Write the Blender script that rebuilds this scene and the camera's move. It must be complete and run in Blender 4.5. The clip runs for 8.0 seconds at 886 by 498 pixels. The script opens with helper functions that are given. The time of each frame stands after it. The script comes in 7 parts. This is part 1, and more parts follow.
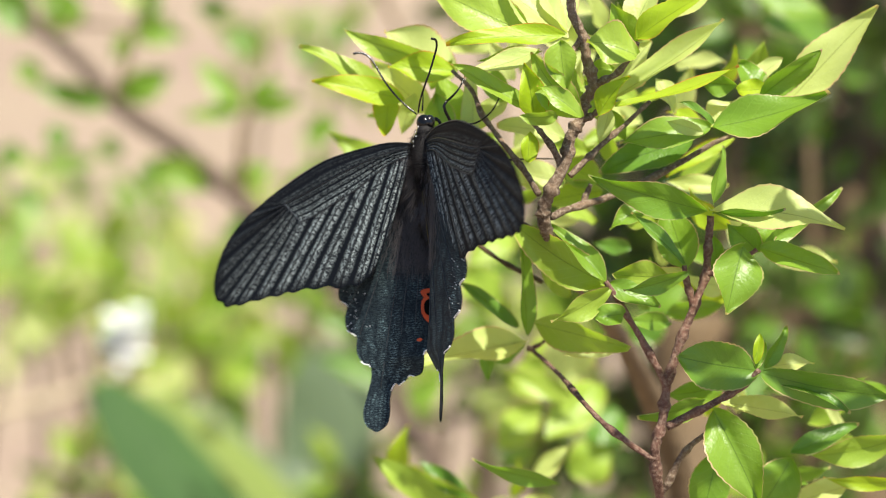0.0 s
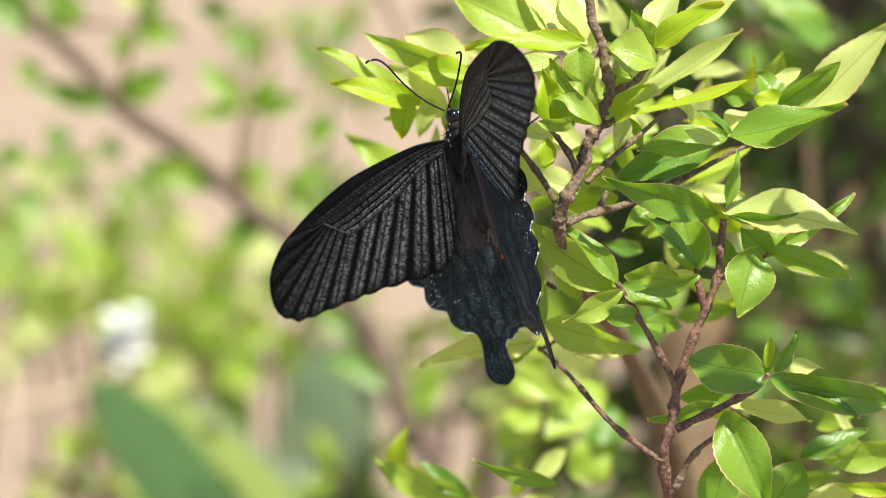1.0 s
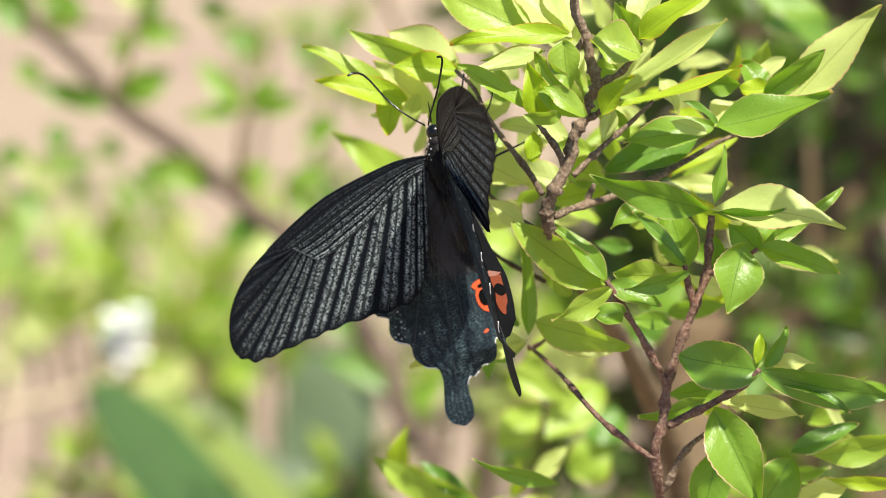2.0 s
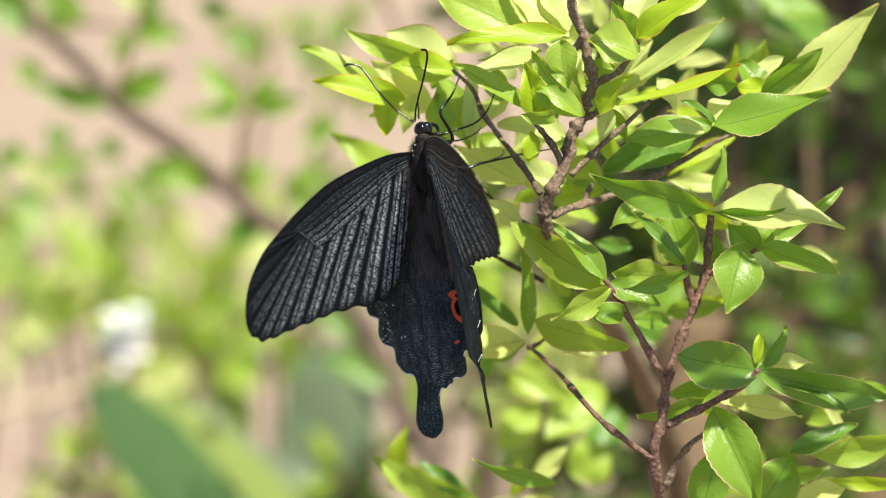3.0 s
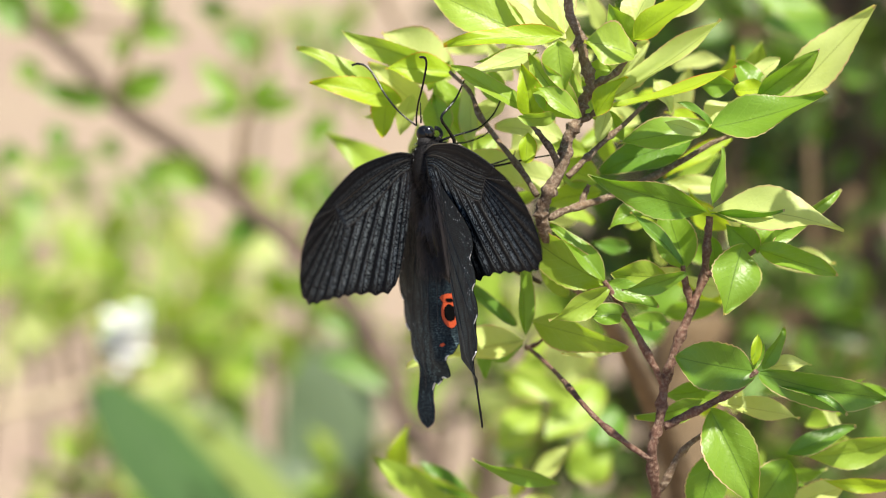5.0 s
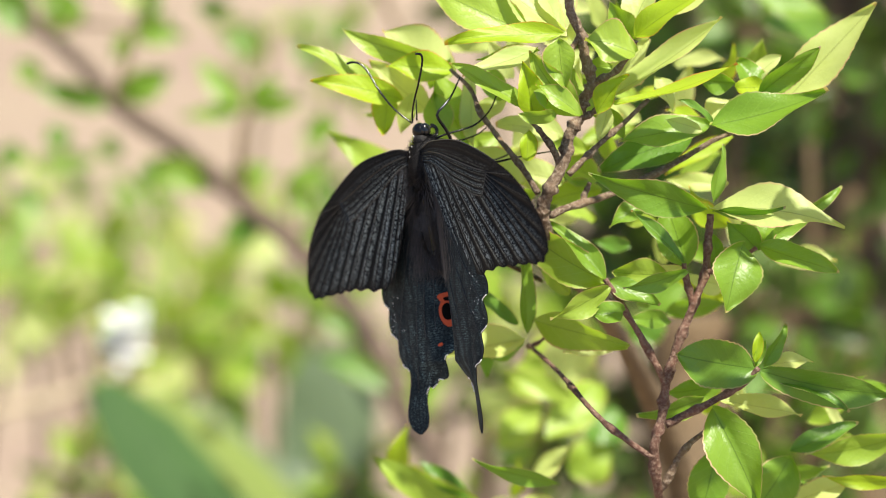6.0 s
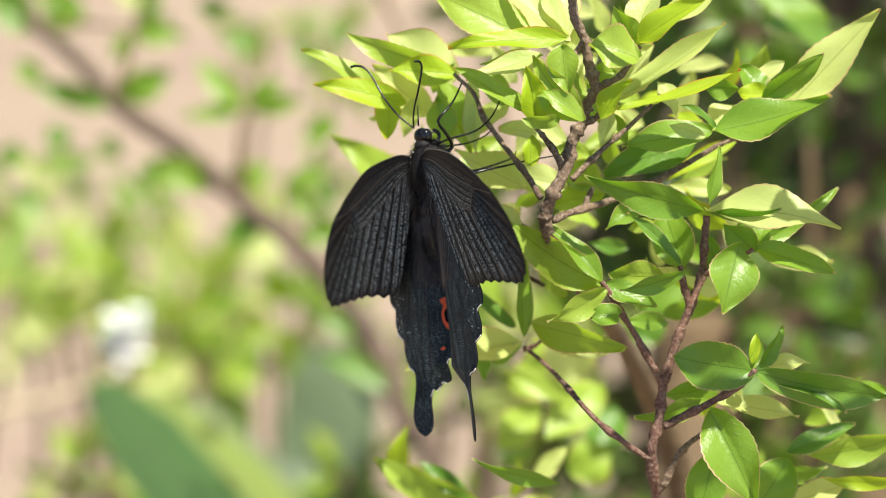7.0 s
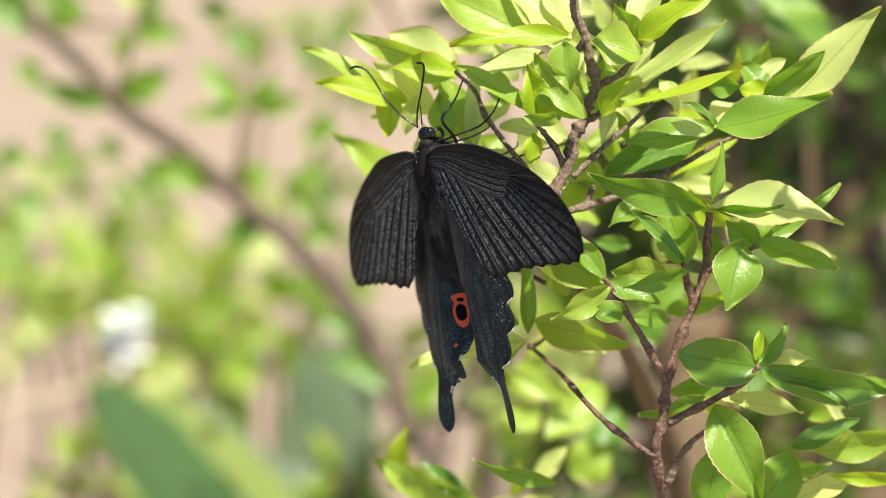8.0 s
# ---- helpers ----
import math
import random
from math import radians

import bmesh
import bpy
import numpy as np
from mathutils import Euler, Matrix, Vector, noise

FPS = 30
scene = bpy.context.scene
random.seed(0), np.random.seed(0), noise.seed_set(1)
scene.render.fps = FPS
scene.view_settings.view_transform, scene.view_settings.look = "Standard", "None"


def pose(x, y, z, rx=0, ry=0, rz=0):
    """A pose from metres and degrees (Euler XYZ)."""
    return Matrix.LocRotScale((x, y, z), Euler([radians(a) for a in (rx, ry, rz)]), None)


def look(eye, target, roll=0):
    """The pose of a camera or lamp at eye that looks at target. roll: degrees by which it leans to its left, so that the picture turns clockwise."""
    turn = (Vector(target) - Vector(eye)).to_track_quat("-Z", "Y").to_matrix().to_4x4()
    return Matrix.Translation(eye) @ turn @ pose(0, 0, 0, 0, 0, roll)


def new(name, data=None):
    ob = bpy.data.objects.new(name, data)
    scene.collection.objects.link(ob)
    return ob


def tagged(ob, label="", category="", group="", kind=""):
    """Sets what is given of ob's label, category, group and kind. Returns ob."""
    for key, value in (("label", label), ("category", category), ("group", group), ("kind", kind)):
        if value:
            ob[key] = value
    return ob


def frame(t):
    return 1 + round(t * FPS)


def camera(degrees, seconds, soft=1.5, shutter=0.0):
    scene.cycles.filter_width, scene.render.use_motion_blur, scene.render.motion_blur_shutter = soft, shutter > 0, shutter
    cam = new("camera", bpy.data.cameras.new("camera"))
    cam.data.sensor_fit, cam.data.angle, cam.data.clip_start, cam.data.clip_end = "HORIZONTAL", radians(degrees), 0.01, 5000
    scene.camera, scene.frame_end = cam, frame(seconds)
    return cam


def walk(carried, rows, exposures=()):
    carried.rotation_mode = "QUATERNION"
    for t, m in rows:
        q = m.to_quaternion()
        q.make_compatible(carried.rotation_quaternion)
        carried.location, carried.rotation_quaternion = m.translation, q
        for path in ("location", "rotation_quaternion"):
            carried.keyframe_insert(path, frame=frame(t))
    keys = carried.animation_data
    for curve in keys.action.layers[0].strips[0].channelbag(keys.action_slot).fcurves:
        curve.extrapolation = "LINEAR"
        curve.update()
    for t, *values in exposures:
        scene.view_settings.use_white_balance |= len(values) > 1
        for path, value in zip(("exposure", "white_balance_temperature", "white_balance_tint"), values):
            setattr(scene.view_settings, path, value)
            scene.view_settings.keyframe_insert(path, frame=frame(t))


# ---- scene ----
# ---- camera: it stands still, an arm's length from the insect, with a long lens, looking down at the soil behind ----
DIST, TILT = 0.750, 24.0
EYE = Vector((0.0, -DIST * math.cos(radians(TILT)), 1.0 + DIST * math.sin(radians(TILT))))
cam = camera(14.03, 8.0, soft=0.6, shutter=0.15)
cam.data.dof.use_dof = True
cam.data.dof.focus_distance = DIST - 0.016
cam.data.dof.aperture_fstop = 14.5
STAND = pose(*EYE, 90.0 - TILT, 0, 0)
walk(cam, [(0.0, STAND), (8.0, STAND)], exposures=[(0.0, 0.96), (8.0, 0.96)])

# the plane of the twig: x across, y away, z up along the hanging insect; millimetres
TWIG = pose(0, 0, 1.0, -TILT, 0, 0)


def mm(x, y, z):
    return TWIG @ Vector((x * 0.001, y * 0.001, z * 0.001))


# ---- light ----
SUN_UP, SUN_TURN = 69.0, 130.0     # degrees above the ground, and clockwise from the way the camera looks
world = bpy.data.worlds.new("sky")
scene.world = world
world.use_nodes = True
wn = world.node_tree.nodes
sky = wn.new("ShaderNodeTexSky")
sky.sky_type = "NISHITA"
sky.sun_disc = False
sky.sun_elevation = radians(SUN_UP)
sky.sun_rotation = radians(SUN_TURN)
wn["Background"].inputs["Strength"].default_value = 0.09
world.node_tree.links.new(sky.outputs["Color"], wn["Background"].inputs["Color"])
sun = new("sun", bpy.data.lights.new("sun", "SUN"))
sun.data.energy, sun.data.angle, sun.data.color = 5.0, radians(0.6), (1.0, 0.94, 0.82)
sun_way = Vector((math.sin(radians(SUN_TURN)) * math.cos(radians(SUN_UP)), math.cos(radians(SUN_TURN)) * math.cos(radians(SUN_UP)), math.sin(radians(SUN_UP))))
sun.matrix_basis = look(sun_way * 5, (0, 0, 0))


# ---- materials ----
def material(name):
    m = bpy.data.materials.new(name)
    m.use_nodes = True
    return m, m.node_tree.nodes, m.node_tree.links, m.node_tree.nodes["Principled BSDF"]


def math_node(nodes, links, op, a, b=None, c=None):
    n = nodes.new("ShaderNodeMath")
    n.operation = op
    for i, v in enumerate((a, b, c)):
        if v is None:
            continue
        if isinstance(v, (int, float)):
            n.inputs[i].default_value = v
        else:
            links.new(v, n.inputs[i])
    return n.outputs[0]


def mixed(nodes, links, fac, a, b, blend="MIX"):
    n = nodes.new("ShaderNodeMix")
    n.data_type, n.blend_type = "RGBA", blend
    for i, v in ((0, fac), (6, a), (7, b)):
        if isinstance(v, (int, float)):
            n.inputs[i].default_value = v
        elif isinstance(v, tuple):
            n.inputs[i].default_value = (*v, 1.0)
        else:
            links.new(v, n.inputs[i])
    return n.outputs[2]


def noise_tex(nodes, links, scale, detail=4.0, vector=None, rough=0.55):
    n = nodes.new("ShaderNodeTexNoise")
    n.inputs["Scale"].default_value = scale
    n.inputs["Detail"].default_value = detail
    n.inputs["Roughness"].default_value = rough
    if vector is not None:
        links.new(vector, n.inputs["Vector"])
    return n.outputs["Fac"]


def ramp_of(nodes, links, value, low, high):
    n = nodes.new("ShaderNodeMapRange")
    n.inputs["From Min"].default_value, n.inputs["From Max"].default_value = low, high
    links.new(value, n.inputs["Value"])
    return n.outputs[0]


def leaf_material(name, body, young, edge, vein, shine=0.38, through_light=0.42, tint=(1.0, 0.98, 0.36)):
    """Leaf blade: UV x runs from stalk to tip, UV y from edge to edge; veins, rim and mottling follow them."""
    m, nodes, links, bsdf = material(name)
    uv = nodes.new("ShaderNodeUVMap")
    sep = nodes.new("ShaderNodeSeparateXYZ")
    links.new(uv.outputs[0], sep.inputs[0])
    geo = nodes.new("ShaderNodeTexCoord")
    info = nodes.new("ShaderNodeObjectInfo")
    off = math_node(nodes, links, "MULTIPLY_ADD", sep.outputs[1], 2.0, -1.0)
    side = math_node(nodes, links, "ABSOLUTE", off)
    # side veins leave the midrib at a slant
    run = math_node(nodes, links, "MULTIPLY_ADD", side, -0.26, sep.outputs[0])
    wob = noise_tex(nodes, links, 130.0, 2.0, geo.outputs["Object"])
    run = math_node(nodes, links, "MULTIPLY_ADD", wob, 0.05, run)
    saw = math_node(nodes, links, "FRACT", math_node(nodes, links, "MULTIPLY", run, 7.5))
    tri = math_node(nodes, links, "ABSOLUTE", math_node(nodes, links, "SUBTRACT", saw, 0.5))
    vein_line = math_node(nodes, links, "MULTIPLY", math_node(nodes, links, "LESS_THAN", tri, 0.045), math_node(nodes, links, "LESS_THAN", side, 0.86))
    mid = math_node(nodes, links, "LESS_THAN", side, 0.028)
    net = nodes.new("ShaderNodeTexVoronoi")
    net.feature = "DISTANCE_TO_EDGE"
    net.inputs["Scale"].default_value = 1100.0
    links.new(geo.outputs["Object"], net.inputs["Vector"])
    patch = noise_tex(nodes, links, 90.0, 3.0, geo.outputs["Object"])
    fine = noise_tex(nodes, links, 900.0, 3.0, geo.outputs["Object"])
    tone = math_node(nodes, links, "MULTIPLY_ADD", info.outputs["Random"], 0.5, math_node(nodes, links, "MULTIPLY", patch, 0.7))
    col = mixed(nodes, links, math_node(nodes, links, "SUBTRACT", tone, 0.1), body, young)
    col = mixed(nodes, links, math_node(nodes, links, "MULTIPLY", vein_line, 0.24), col, vein)
    col = mixed(nodes, links, math_node(nodes, links, "MULTIPLY", mid, 0.5), col, tuple(0.45 * c for c in body))
    col = mixed(nodes, links, math_node(nodes, links, "MULTIPLY", fine, 0.15), col, tuple(0.6 * c for c in body))
    rim = math_node(nodes, links, "MAXIMUM", math_node(nodes, links, "GREATER_THAN", side, 0.945), math_node(nodes, links, "GREATER_THAN", sep.outputs[0], 0.97))
    rim = math_node(nodes, links, "MULTIPLY", rim, ramp_of(nodes, links, patch, 0.34, 0.66))
    col = mixed(nodes, links, rim, col, edge)
    links.new(col, bsdf.inputs["Base Color"])
    bsdf.inputs["Roughness"].default_value = shine
    bsdf.inputs["Specular IOR Level"].default_value = 0.60
    bump = nodes.new("ShaderNodeBump")
    bump.inputs["Strength"].default_value = 0.6
    bump.inputs["Distance"].default_value = 0.0002
    h = math_node(nodes, links, "ADD", math_node(nodes, links, "MULTIPLY", net.outputs["Distance"], 0.6), math_node(nodes, links, "MULTIPLY", vein_line, -0.7))
    h = math_node(nodes, links, "MULTIPLY_ADD", mid, -1.5, h)
    h = math_node(nodes, links, "MULTIPLY_ADD", tri, -0.45, h)
    h = math_node(nodes, links, "MULTIPLY_ADD", patch, 2.5, h)
    links.new(h, bump.inputs["Height"])
    links.new(bump.outputs[0], bsdf.inputs["Normal"])
    glow = nodes.new("ShaderNodeBsdfTranslucent")
    links.new(mixed(nodes, links, 1.0, col, tint, "MULTIPLY"), glow.inputs["Color"])
    mix = nodes.new("ShaderNodeMixShader")
    mix.inputs[0].default_value = through_light
    links.new(bsdf.outputs[0], mix.inputs[1])
    links.new(glow.outputs[0], mix.inputs[2])
    links.new(mix.outputs[0], nodes["Material Output"].inputs["Surface"])
    return m


LEAF = {
    "green": leaf_material("leaf_green", (0.158, 0.308, 0.022), (0.250, 0.400, 0.040), (0.62, 0.43, 0.27), (0.27, 0.44, 0.08), 0.40, 0.46, (0.88, 1.0, 0.28)),
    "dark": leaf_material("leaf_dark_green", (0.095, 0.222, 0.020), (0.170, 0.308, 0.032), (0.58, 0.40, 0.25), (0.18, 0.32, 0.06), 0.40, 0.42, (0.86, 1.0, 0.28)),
    "fresh": leaf_material("leaf_fresh_green", (0.262, 0.415, 0.034), (0.400, 0.525, 0.075), (0.60, 0.38, 0.22), (0.38, 0.54, 0.14), 0.42, 0.46, (0.92, 1.0, 0.27)),
    # darker copy of the leaf green, with the background's shade put into its colour
    "deep_shade": leaf_material("leaf_shaded_green", (0.056, 0.102, 0.016), (0.095, 0.160, 0.026), (0.10, 0.07, 0.03), (0.09, 0.16, 0.04)),
    "young": leaf_material("leaf_young_yellow_green", (0.320, 0.490, 0.010), (0.450, 0.580, 0.026), (0.72, 0.26, 0.06), (0.46, 0.58, 0.10), 0.50, 0.48, (1.0, 0.98, 0.25)),
    "pale": leaf_material("leaf_pale_green", (0.48, 0.60, 0.13), (0.66, 0.74, 0.33), (0.66, 0.42, 0.26), (0.55, 0.66, 0.28), 0.46, 0.52, (1.0, 1.0, 0.42)),
    "strap": leaf_material("leaf_strap_dark_green", (0.026, 0.082, 0.013), (0.048, 0.122, 0.022), (0.2, 0.25, 0.06), (0.12, 0.2, 0.06), 0.75, 0.3),
    "strap_edge": leaf_material("leaf_strap_yellow_green", (0.155, 0.225, 0.036), (0.22, 0.29, 0.062), (0.4, 0.42, 0.12), (0.34, 0.42, 0.12), 0.75, 0.3),
    "striped": leaf_material("leaf_blue_green", (0.095, 0.145, 0.075), (0.15, 0.205, 0.115), (0.4, 0.4, 0.2), (0.24, 0.34, 0.18), 0.5, 0.25),
}


def bark_material(name, dark, light, moss, scale):
    m, nodes, links, bsdf = material(name)
    tc = nodes.new("ShaderNodeTexCoord")
    big = noise_tex(nodes, links, 120.0 * scale, 4.0, tc.outputs["Object"])
    fine = noise_tex(nodes, links, 1400.0 * scale, 5.0, tc.outputs["Object"], 0.7)
    crack = nodes.new("ShaderNodeTexVoronoi")
    crack.inputs["Scale"].default_value = 700.0 * scale
    links.new(tc.outputs["Object"], crack.inputs["Vector"])
    col = mixed(nodes, links, ramp_of(nodes, links, big, 0.35, 0.65), dark, light)
    col = mixed(nodes, links, ramp_of(nodes, links, fine, 0.45, 0.75), col, moss)
    links.new(col, bsdf.inputs["Base Color"])
    bsdf.inputs["Roughness"].default_value = 0.85
    bump = nodes.new("ShaderNodeBump")
    bump.inputs["Strength"].default_value = 0.8
    bump.inputs["Distance"].default_value = 0.0006
    links.new(math_node(nodes, links, "ADD", fine, crack.outputs["Distance"]), bump.inputs["Height"])
    links.new(bump.outputs[0], bsdf.inputs["Normal"])
    return m


BARK = bark_material("bark_grey_brown", (0.075, 0.043, 0.024), (0.19, 0.122, 0.075), (0.36, 0.29, 0.21), 1.0)
BARK_RED = bark_material("bark_red_brown", (0.070, 0.030, 0.019), (0.165, 0.075, 0.048), (0.30, 0.21, 0.15), 1.0)
BARK_SIDE = bark_material("bark_dull_brown", (0.060, 0.038, 0.026), (0.12, 0.082, 0.055), (0.16, 0.115, 0.08), 0.4)
BARK_DARK = bark_material("bark_shaded_brown", (0.060, 0.037, 0.016), (0.125, 0.080, 0.036), (0.16, 0.11, 0.055), 0.3)


# ---- builders ----
def smooth(me):
    for p in me.polygons:
        p.use_smooth = True


def part(name, bm, mat, parent=None, label="", shade=True):
    me = bpy.data.meshes.new(name)
    bm.to_mesh(me)
    bm.free()
    if shade:
        smooth(me)
    for m in (mat if isinstance(mat, (list, tuple)) else (mat,)):
        me.materials.append(m)
    ob = new(name, me)
    if parent is not None:
        ob.parent = parent
    if label:
        ob["label"] = label
    return ob


def spline(points, n):
    """Points along a smooth curve through the given ones."""
    pts = [Vector(p) for p in points]
    pts = [pts[0] * 2 - pts[1]] + pts + [pts[-1] * 2 - pts[-2]]
    out = []
    for i in range(1, len(pts) - 2):
        a, b, c, d = pts[i - 1:i + 3]
        for k in range(n):
            t = k / n
            out.append(0.5 * ((2 * b) + (c - a) * t + (2 * a - 5 * b + 4 * c - d) * t * t + (3 * b - a - 3 * c + d) * t ** 3))
    out.append(pts[-2])
    return out


def tube(bm, points, r0, r1, sides=8, rough=0.0, knots=(), n=6, seed=0):
    """A tapered limb along a curve, with uneven girth and swollen nodes."""
    path = spline(points, n)
    rings = []
    side = None
    for i, p in enumerate(path):
        t = i / (len(path) - 1)
        way = (path[min(i + 1, len(path) - 1)] - path[max(i - 1, 0)]).normalized()
        if side is None:
            side = way.orthogonal().normalized()
        side = (side - way * side.dot(way)).normalized()
        up = way.cross(side)
        r = r0 + (r1 - r0) * t
        for at in knots:
            r *= 1 + 0.42 * math.exp(-((t - at) * len(path) / 1.3) ** 2)
        ring = []
        for k in range(sides):
            a = 2 * math.pi * k / sides
            q = r * (1 + rough * noise.noise(Vector((p.x * 900 + k * 1.7, p.y * 900 + seed, p.z * 900))))
            ring.append(bm.verts.new(p + (side * math.cos(a) + up * math.sin(a)) * q))
        rings.append(ring)
    for a, b in zip(rings, rings[1:]):
        for k in range(sides):
            bm.faces.new((a[k], a[(k + 1) % sides], b[(k + 1) % sides], b[k]))
    bm.faces.new(rings[0][::-1])
    bm.faces.new(rings[-1])
    return bm


def leaf_mesh(length, width, fold, bend, wave, seed, nu=12, nv=4, blunt=0.5):
    """A leaf along +x, its face up +z: pointed oval, folded on the midrib, bent along its length, with a fine toothed rim."""
    rnd = random.Random(seed)
    bm = bmesh.new()
    uvl = bm.loops.layers.uv.new("UVMap")
    peak = 0.36 + 0.16 * blunt
    ph = rnd.random() * 6
    hook, crook = rnd.uniform(-0.02, 0.11), rnd.uniform(-0.035, 0.035)
    grid, uvs = [], {}
    for i in range(nu + 1):
        u = i / nu
        x = (u - peak) / (1 - peak)
        w = math.sin(0.5 * math.pi * (u / peak) ** 0.85) ** 0.9 if u < peak else (1 - x ** (1.5 + blunt)) * (1 - (0.50 - 0.4 * blunt) * x ** 2)
        w = 0.5 * width * (0.05 + 0.95 * w if u < 0.5 else w)
        tooth = 1 + (0.022 if i % 2 else -0.018)
        a = bend * (u ** 1.3)
        cx = length * (u - bend * bend * u ** 3 * 0.12)
        cz = -length * (0.5 * bend * u * u + hook * max(0.0, (u - 0.72) / 0.28) ** 2)
        sway_y = length * crook * math.sin(math.pi * u)
        row = []
        for j in range(-nv, nv + 1):
            v = j / nv
            y = w * v * (tooth if abs(j) == nv else 1.0)
            z = abs(w * v) * math.sin(fold) * (1 - 0.45 * v * v) + wave * width * 0.19 * math.sin(u * 8.5 + ph + v * 1.6) * abs(v) ** 1.5 + width * 0.07 * v ** 4
            y = y * math.cos(fold) + sway_y
            vert = bm.verts.new((cx + z * math.sin(a), y, cz + z * math.cos(a)))
            uvs[vert] = (u, 0.5 + 0.5 * v)
            row.append(vert)
        grid.append(row)
    for a, b in zip(grid, grid[1:]):
        for j in range(2 * nv):
            f = bm.faces.new((a[j], b[j], b[j + 1], a[j + 1]))
            for lp in f.loops:
                lp[uvl].uv = uvs[lp.vert]
    return bm


def frame_of(base, tip, roll, facing):
    """Axes of a leaf from stalk to tip whose face looks along `facing`, turned by roll about its length."""
    x = (tip - base).normalized()
    z = facing - x * facing.dot(x)
    if z.length < 1e-4:
        z = x.orthogonal()
    z.normalize()
    y = z.cross(x)
    m = Matrix((x, y, z)).transposed().to_4x4()
    m.translation = base
    return m @ pose(0, 0, 0, roll, 0, 0)


VIEWED = TWIG.to_3x3() @ Vector((0, -1, 0))
count_leaf = [0]


def leaf(parent, kind, base, tip, width, roll=0.0, fold=20.0, bend=0.3, wave=0.6, blunt=0.5, nu=26, name="leaf"):
    """One leaf on a branch: stalk and tip in the twig's millimetres, width in millimetres."""
    count_leaf[0] += 1
    a, b = mm(*base), mm(*tip)
    bm = leaf_mesh((b - a).length * (1 + 0.10 * bend * bend), width * 0.001, radians(fold), bend, wave, count_leaf[0], nu=nu, blunt=blunt)
    turn = Matrix.Rotation(-math.atan(0.5 * bend), 4, "Y")
    ob = part(name, bm, LEAF[kind], parent)
    ob.matrix_basis = frame_of(a, b, roll, VIEWED) @ turn
    return ob


# ---- the flowering shrub: trunk, two swaying branches, their twigs and leaves ----
shrub = tagged(new("shrub"), "leafy green shrub with young yellow-green leaves on brown twigs", "shrub")
trunk = part("trunk", tube(bmesh.new(), [mm(71.7, 210, -295.0), mm(68.7, 200, -128.0), mm(64.6, 190, -76.5), mm(58.9, 175, -52.1), mm(46.6, 135, -27.6), mm(30.6, 42, -8.0)], 0.0062, 0.0016, 10, 0.25, seed=3), BARK_DARK, shrub, "brown shaded main stem")
upper_branch = part("branch", tube(bmesh.new(), [mm(30.5, 40, -8.8), mm(26.0, 18, -3.5), mm(21.8, 5, 3.7), mm(21.0, 2, 8.1), mm(22.5, 0, 12.1), mm(25.4, 0, 17.8), mm(26.6, 0, 23.4), mm(28.7, 0, 27.2), mm(29.6, 0, 30.7), mm(31.3, -1, 34.2), mm(30.0, -2, 38.8), mm(28.9, -3, 44.4), mm(26.7, -4, 49.3), mm(25.9, -6, 56.1)], 0.00140, 0.00095, 12, 0.40, (0.22, 0.31, 0.42, 0.50, 0.60, 0.67, 0.74, 0.83), 9, 1), BARK, shrub, "knobbly grey-brown branch")
lower_branch = part("branch", tube(bmesh.new(), [mm(50.6, 45, -69.7), mm(47.6, 20, -59.1), mm(45.5, 6, -52.1), mm(44.2, 0, -42.5), mm(45.8, 0, -35.4), mm(46.7, 0, -28.1), mm(49.2, 0, -19.9), mm(52.5, 0, -11.6), mm(54.7, 0, -5.2), mm(55.3, 0, 1.3), mm(55.8, 0, 6.9)], 0.00108, 0.00075, 12, 0.40, (0.26, 0.36, 0.44, 0.53, 0.62, 0.70, 0.79, 0.88), 9, 2), BARK_RED, shrub, "slender red-brown branch")
part("twig", tube(bmesh.new(), [mm(20.1, 1, 11.3), mm(17.2, 3, 16.1), mm(13.7, 5, 20.8), mm(8.4, 8, 28.1), mm(6.1, 10, 33.5), mm(1.9, 12, 37.8)], 0.00071, 0.00041, 7, 0.3, (0.3, 0.62), 5, 1), BARK, upper_branch)
part("twig", tube(bmesh.new(), [mm(24.5, 0, 17.5), mm(22.8, -1, 21.0), mm(20.7, -2, 23.8), mm(19.5, -2, 25.2), mm(17.1, -3, 27.7)], 0.00076, 0.00041, 7, 0.3, (0.3, 0.62), 5, 2), BARK, upper_branch)
part("twig", tube(bmesh.new(), [mm(26.4, 0, 15.2), mm(29.6, 1, 18.4), mm(32.0, 2, 20.6), mm(35.6, 3, 24.0), mm(38.0, 4, 25.9), mm(43.4, 6, 31.0)], 0.00071, 0.00047, 7, 0.3, (0.3, 0.62), 5, 3), BARK, upper_branch)
part("twig", tube(bmesh.new(), [mm(28.5, 0, 26.5), mm(30.7, -1, 27.6), mm(32.1, -2, 28.5), mm(34.1, -3, 30.3)], 0.00065, 0.00047, 7, 0.3, (0.3, 0.62), 5, 4), BARK, upper_branch)
part("twig", tube(bmesh.new(), [mm(31.3, 0, 34.0), mm(33.3, -2, 35.1), mm(35.3, -3, 35.9), mm(37.9, -4, 38.5), mm(40.4, -5, 42.8)], 0.00082, 0.00047, 7, 0.3, (0.3, 0.62), 5, 5), BARK, upper_branch)
part("twig", tube(bmesh.new(), [mm(22.6, 3, 6.6), mm(25.6, 5, 8.1), mm(29.8, 7, 9.4), mm(37.6, 9, 12.0), mm(47.2, 10, 16.6), mm(57.0, 10, 22.3), mm(61.5, 10, 24.2)], 0.00082, 0.00053, 7, 0.3, (0.3, 0.62), 5, 6), BARK, upper_branch)
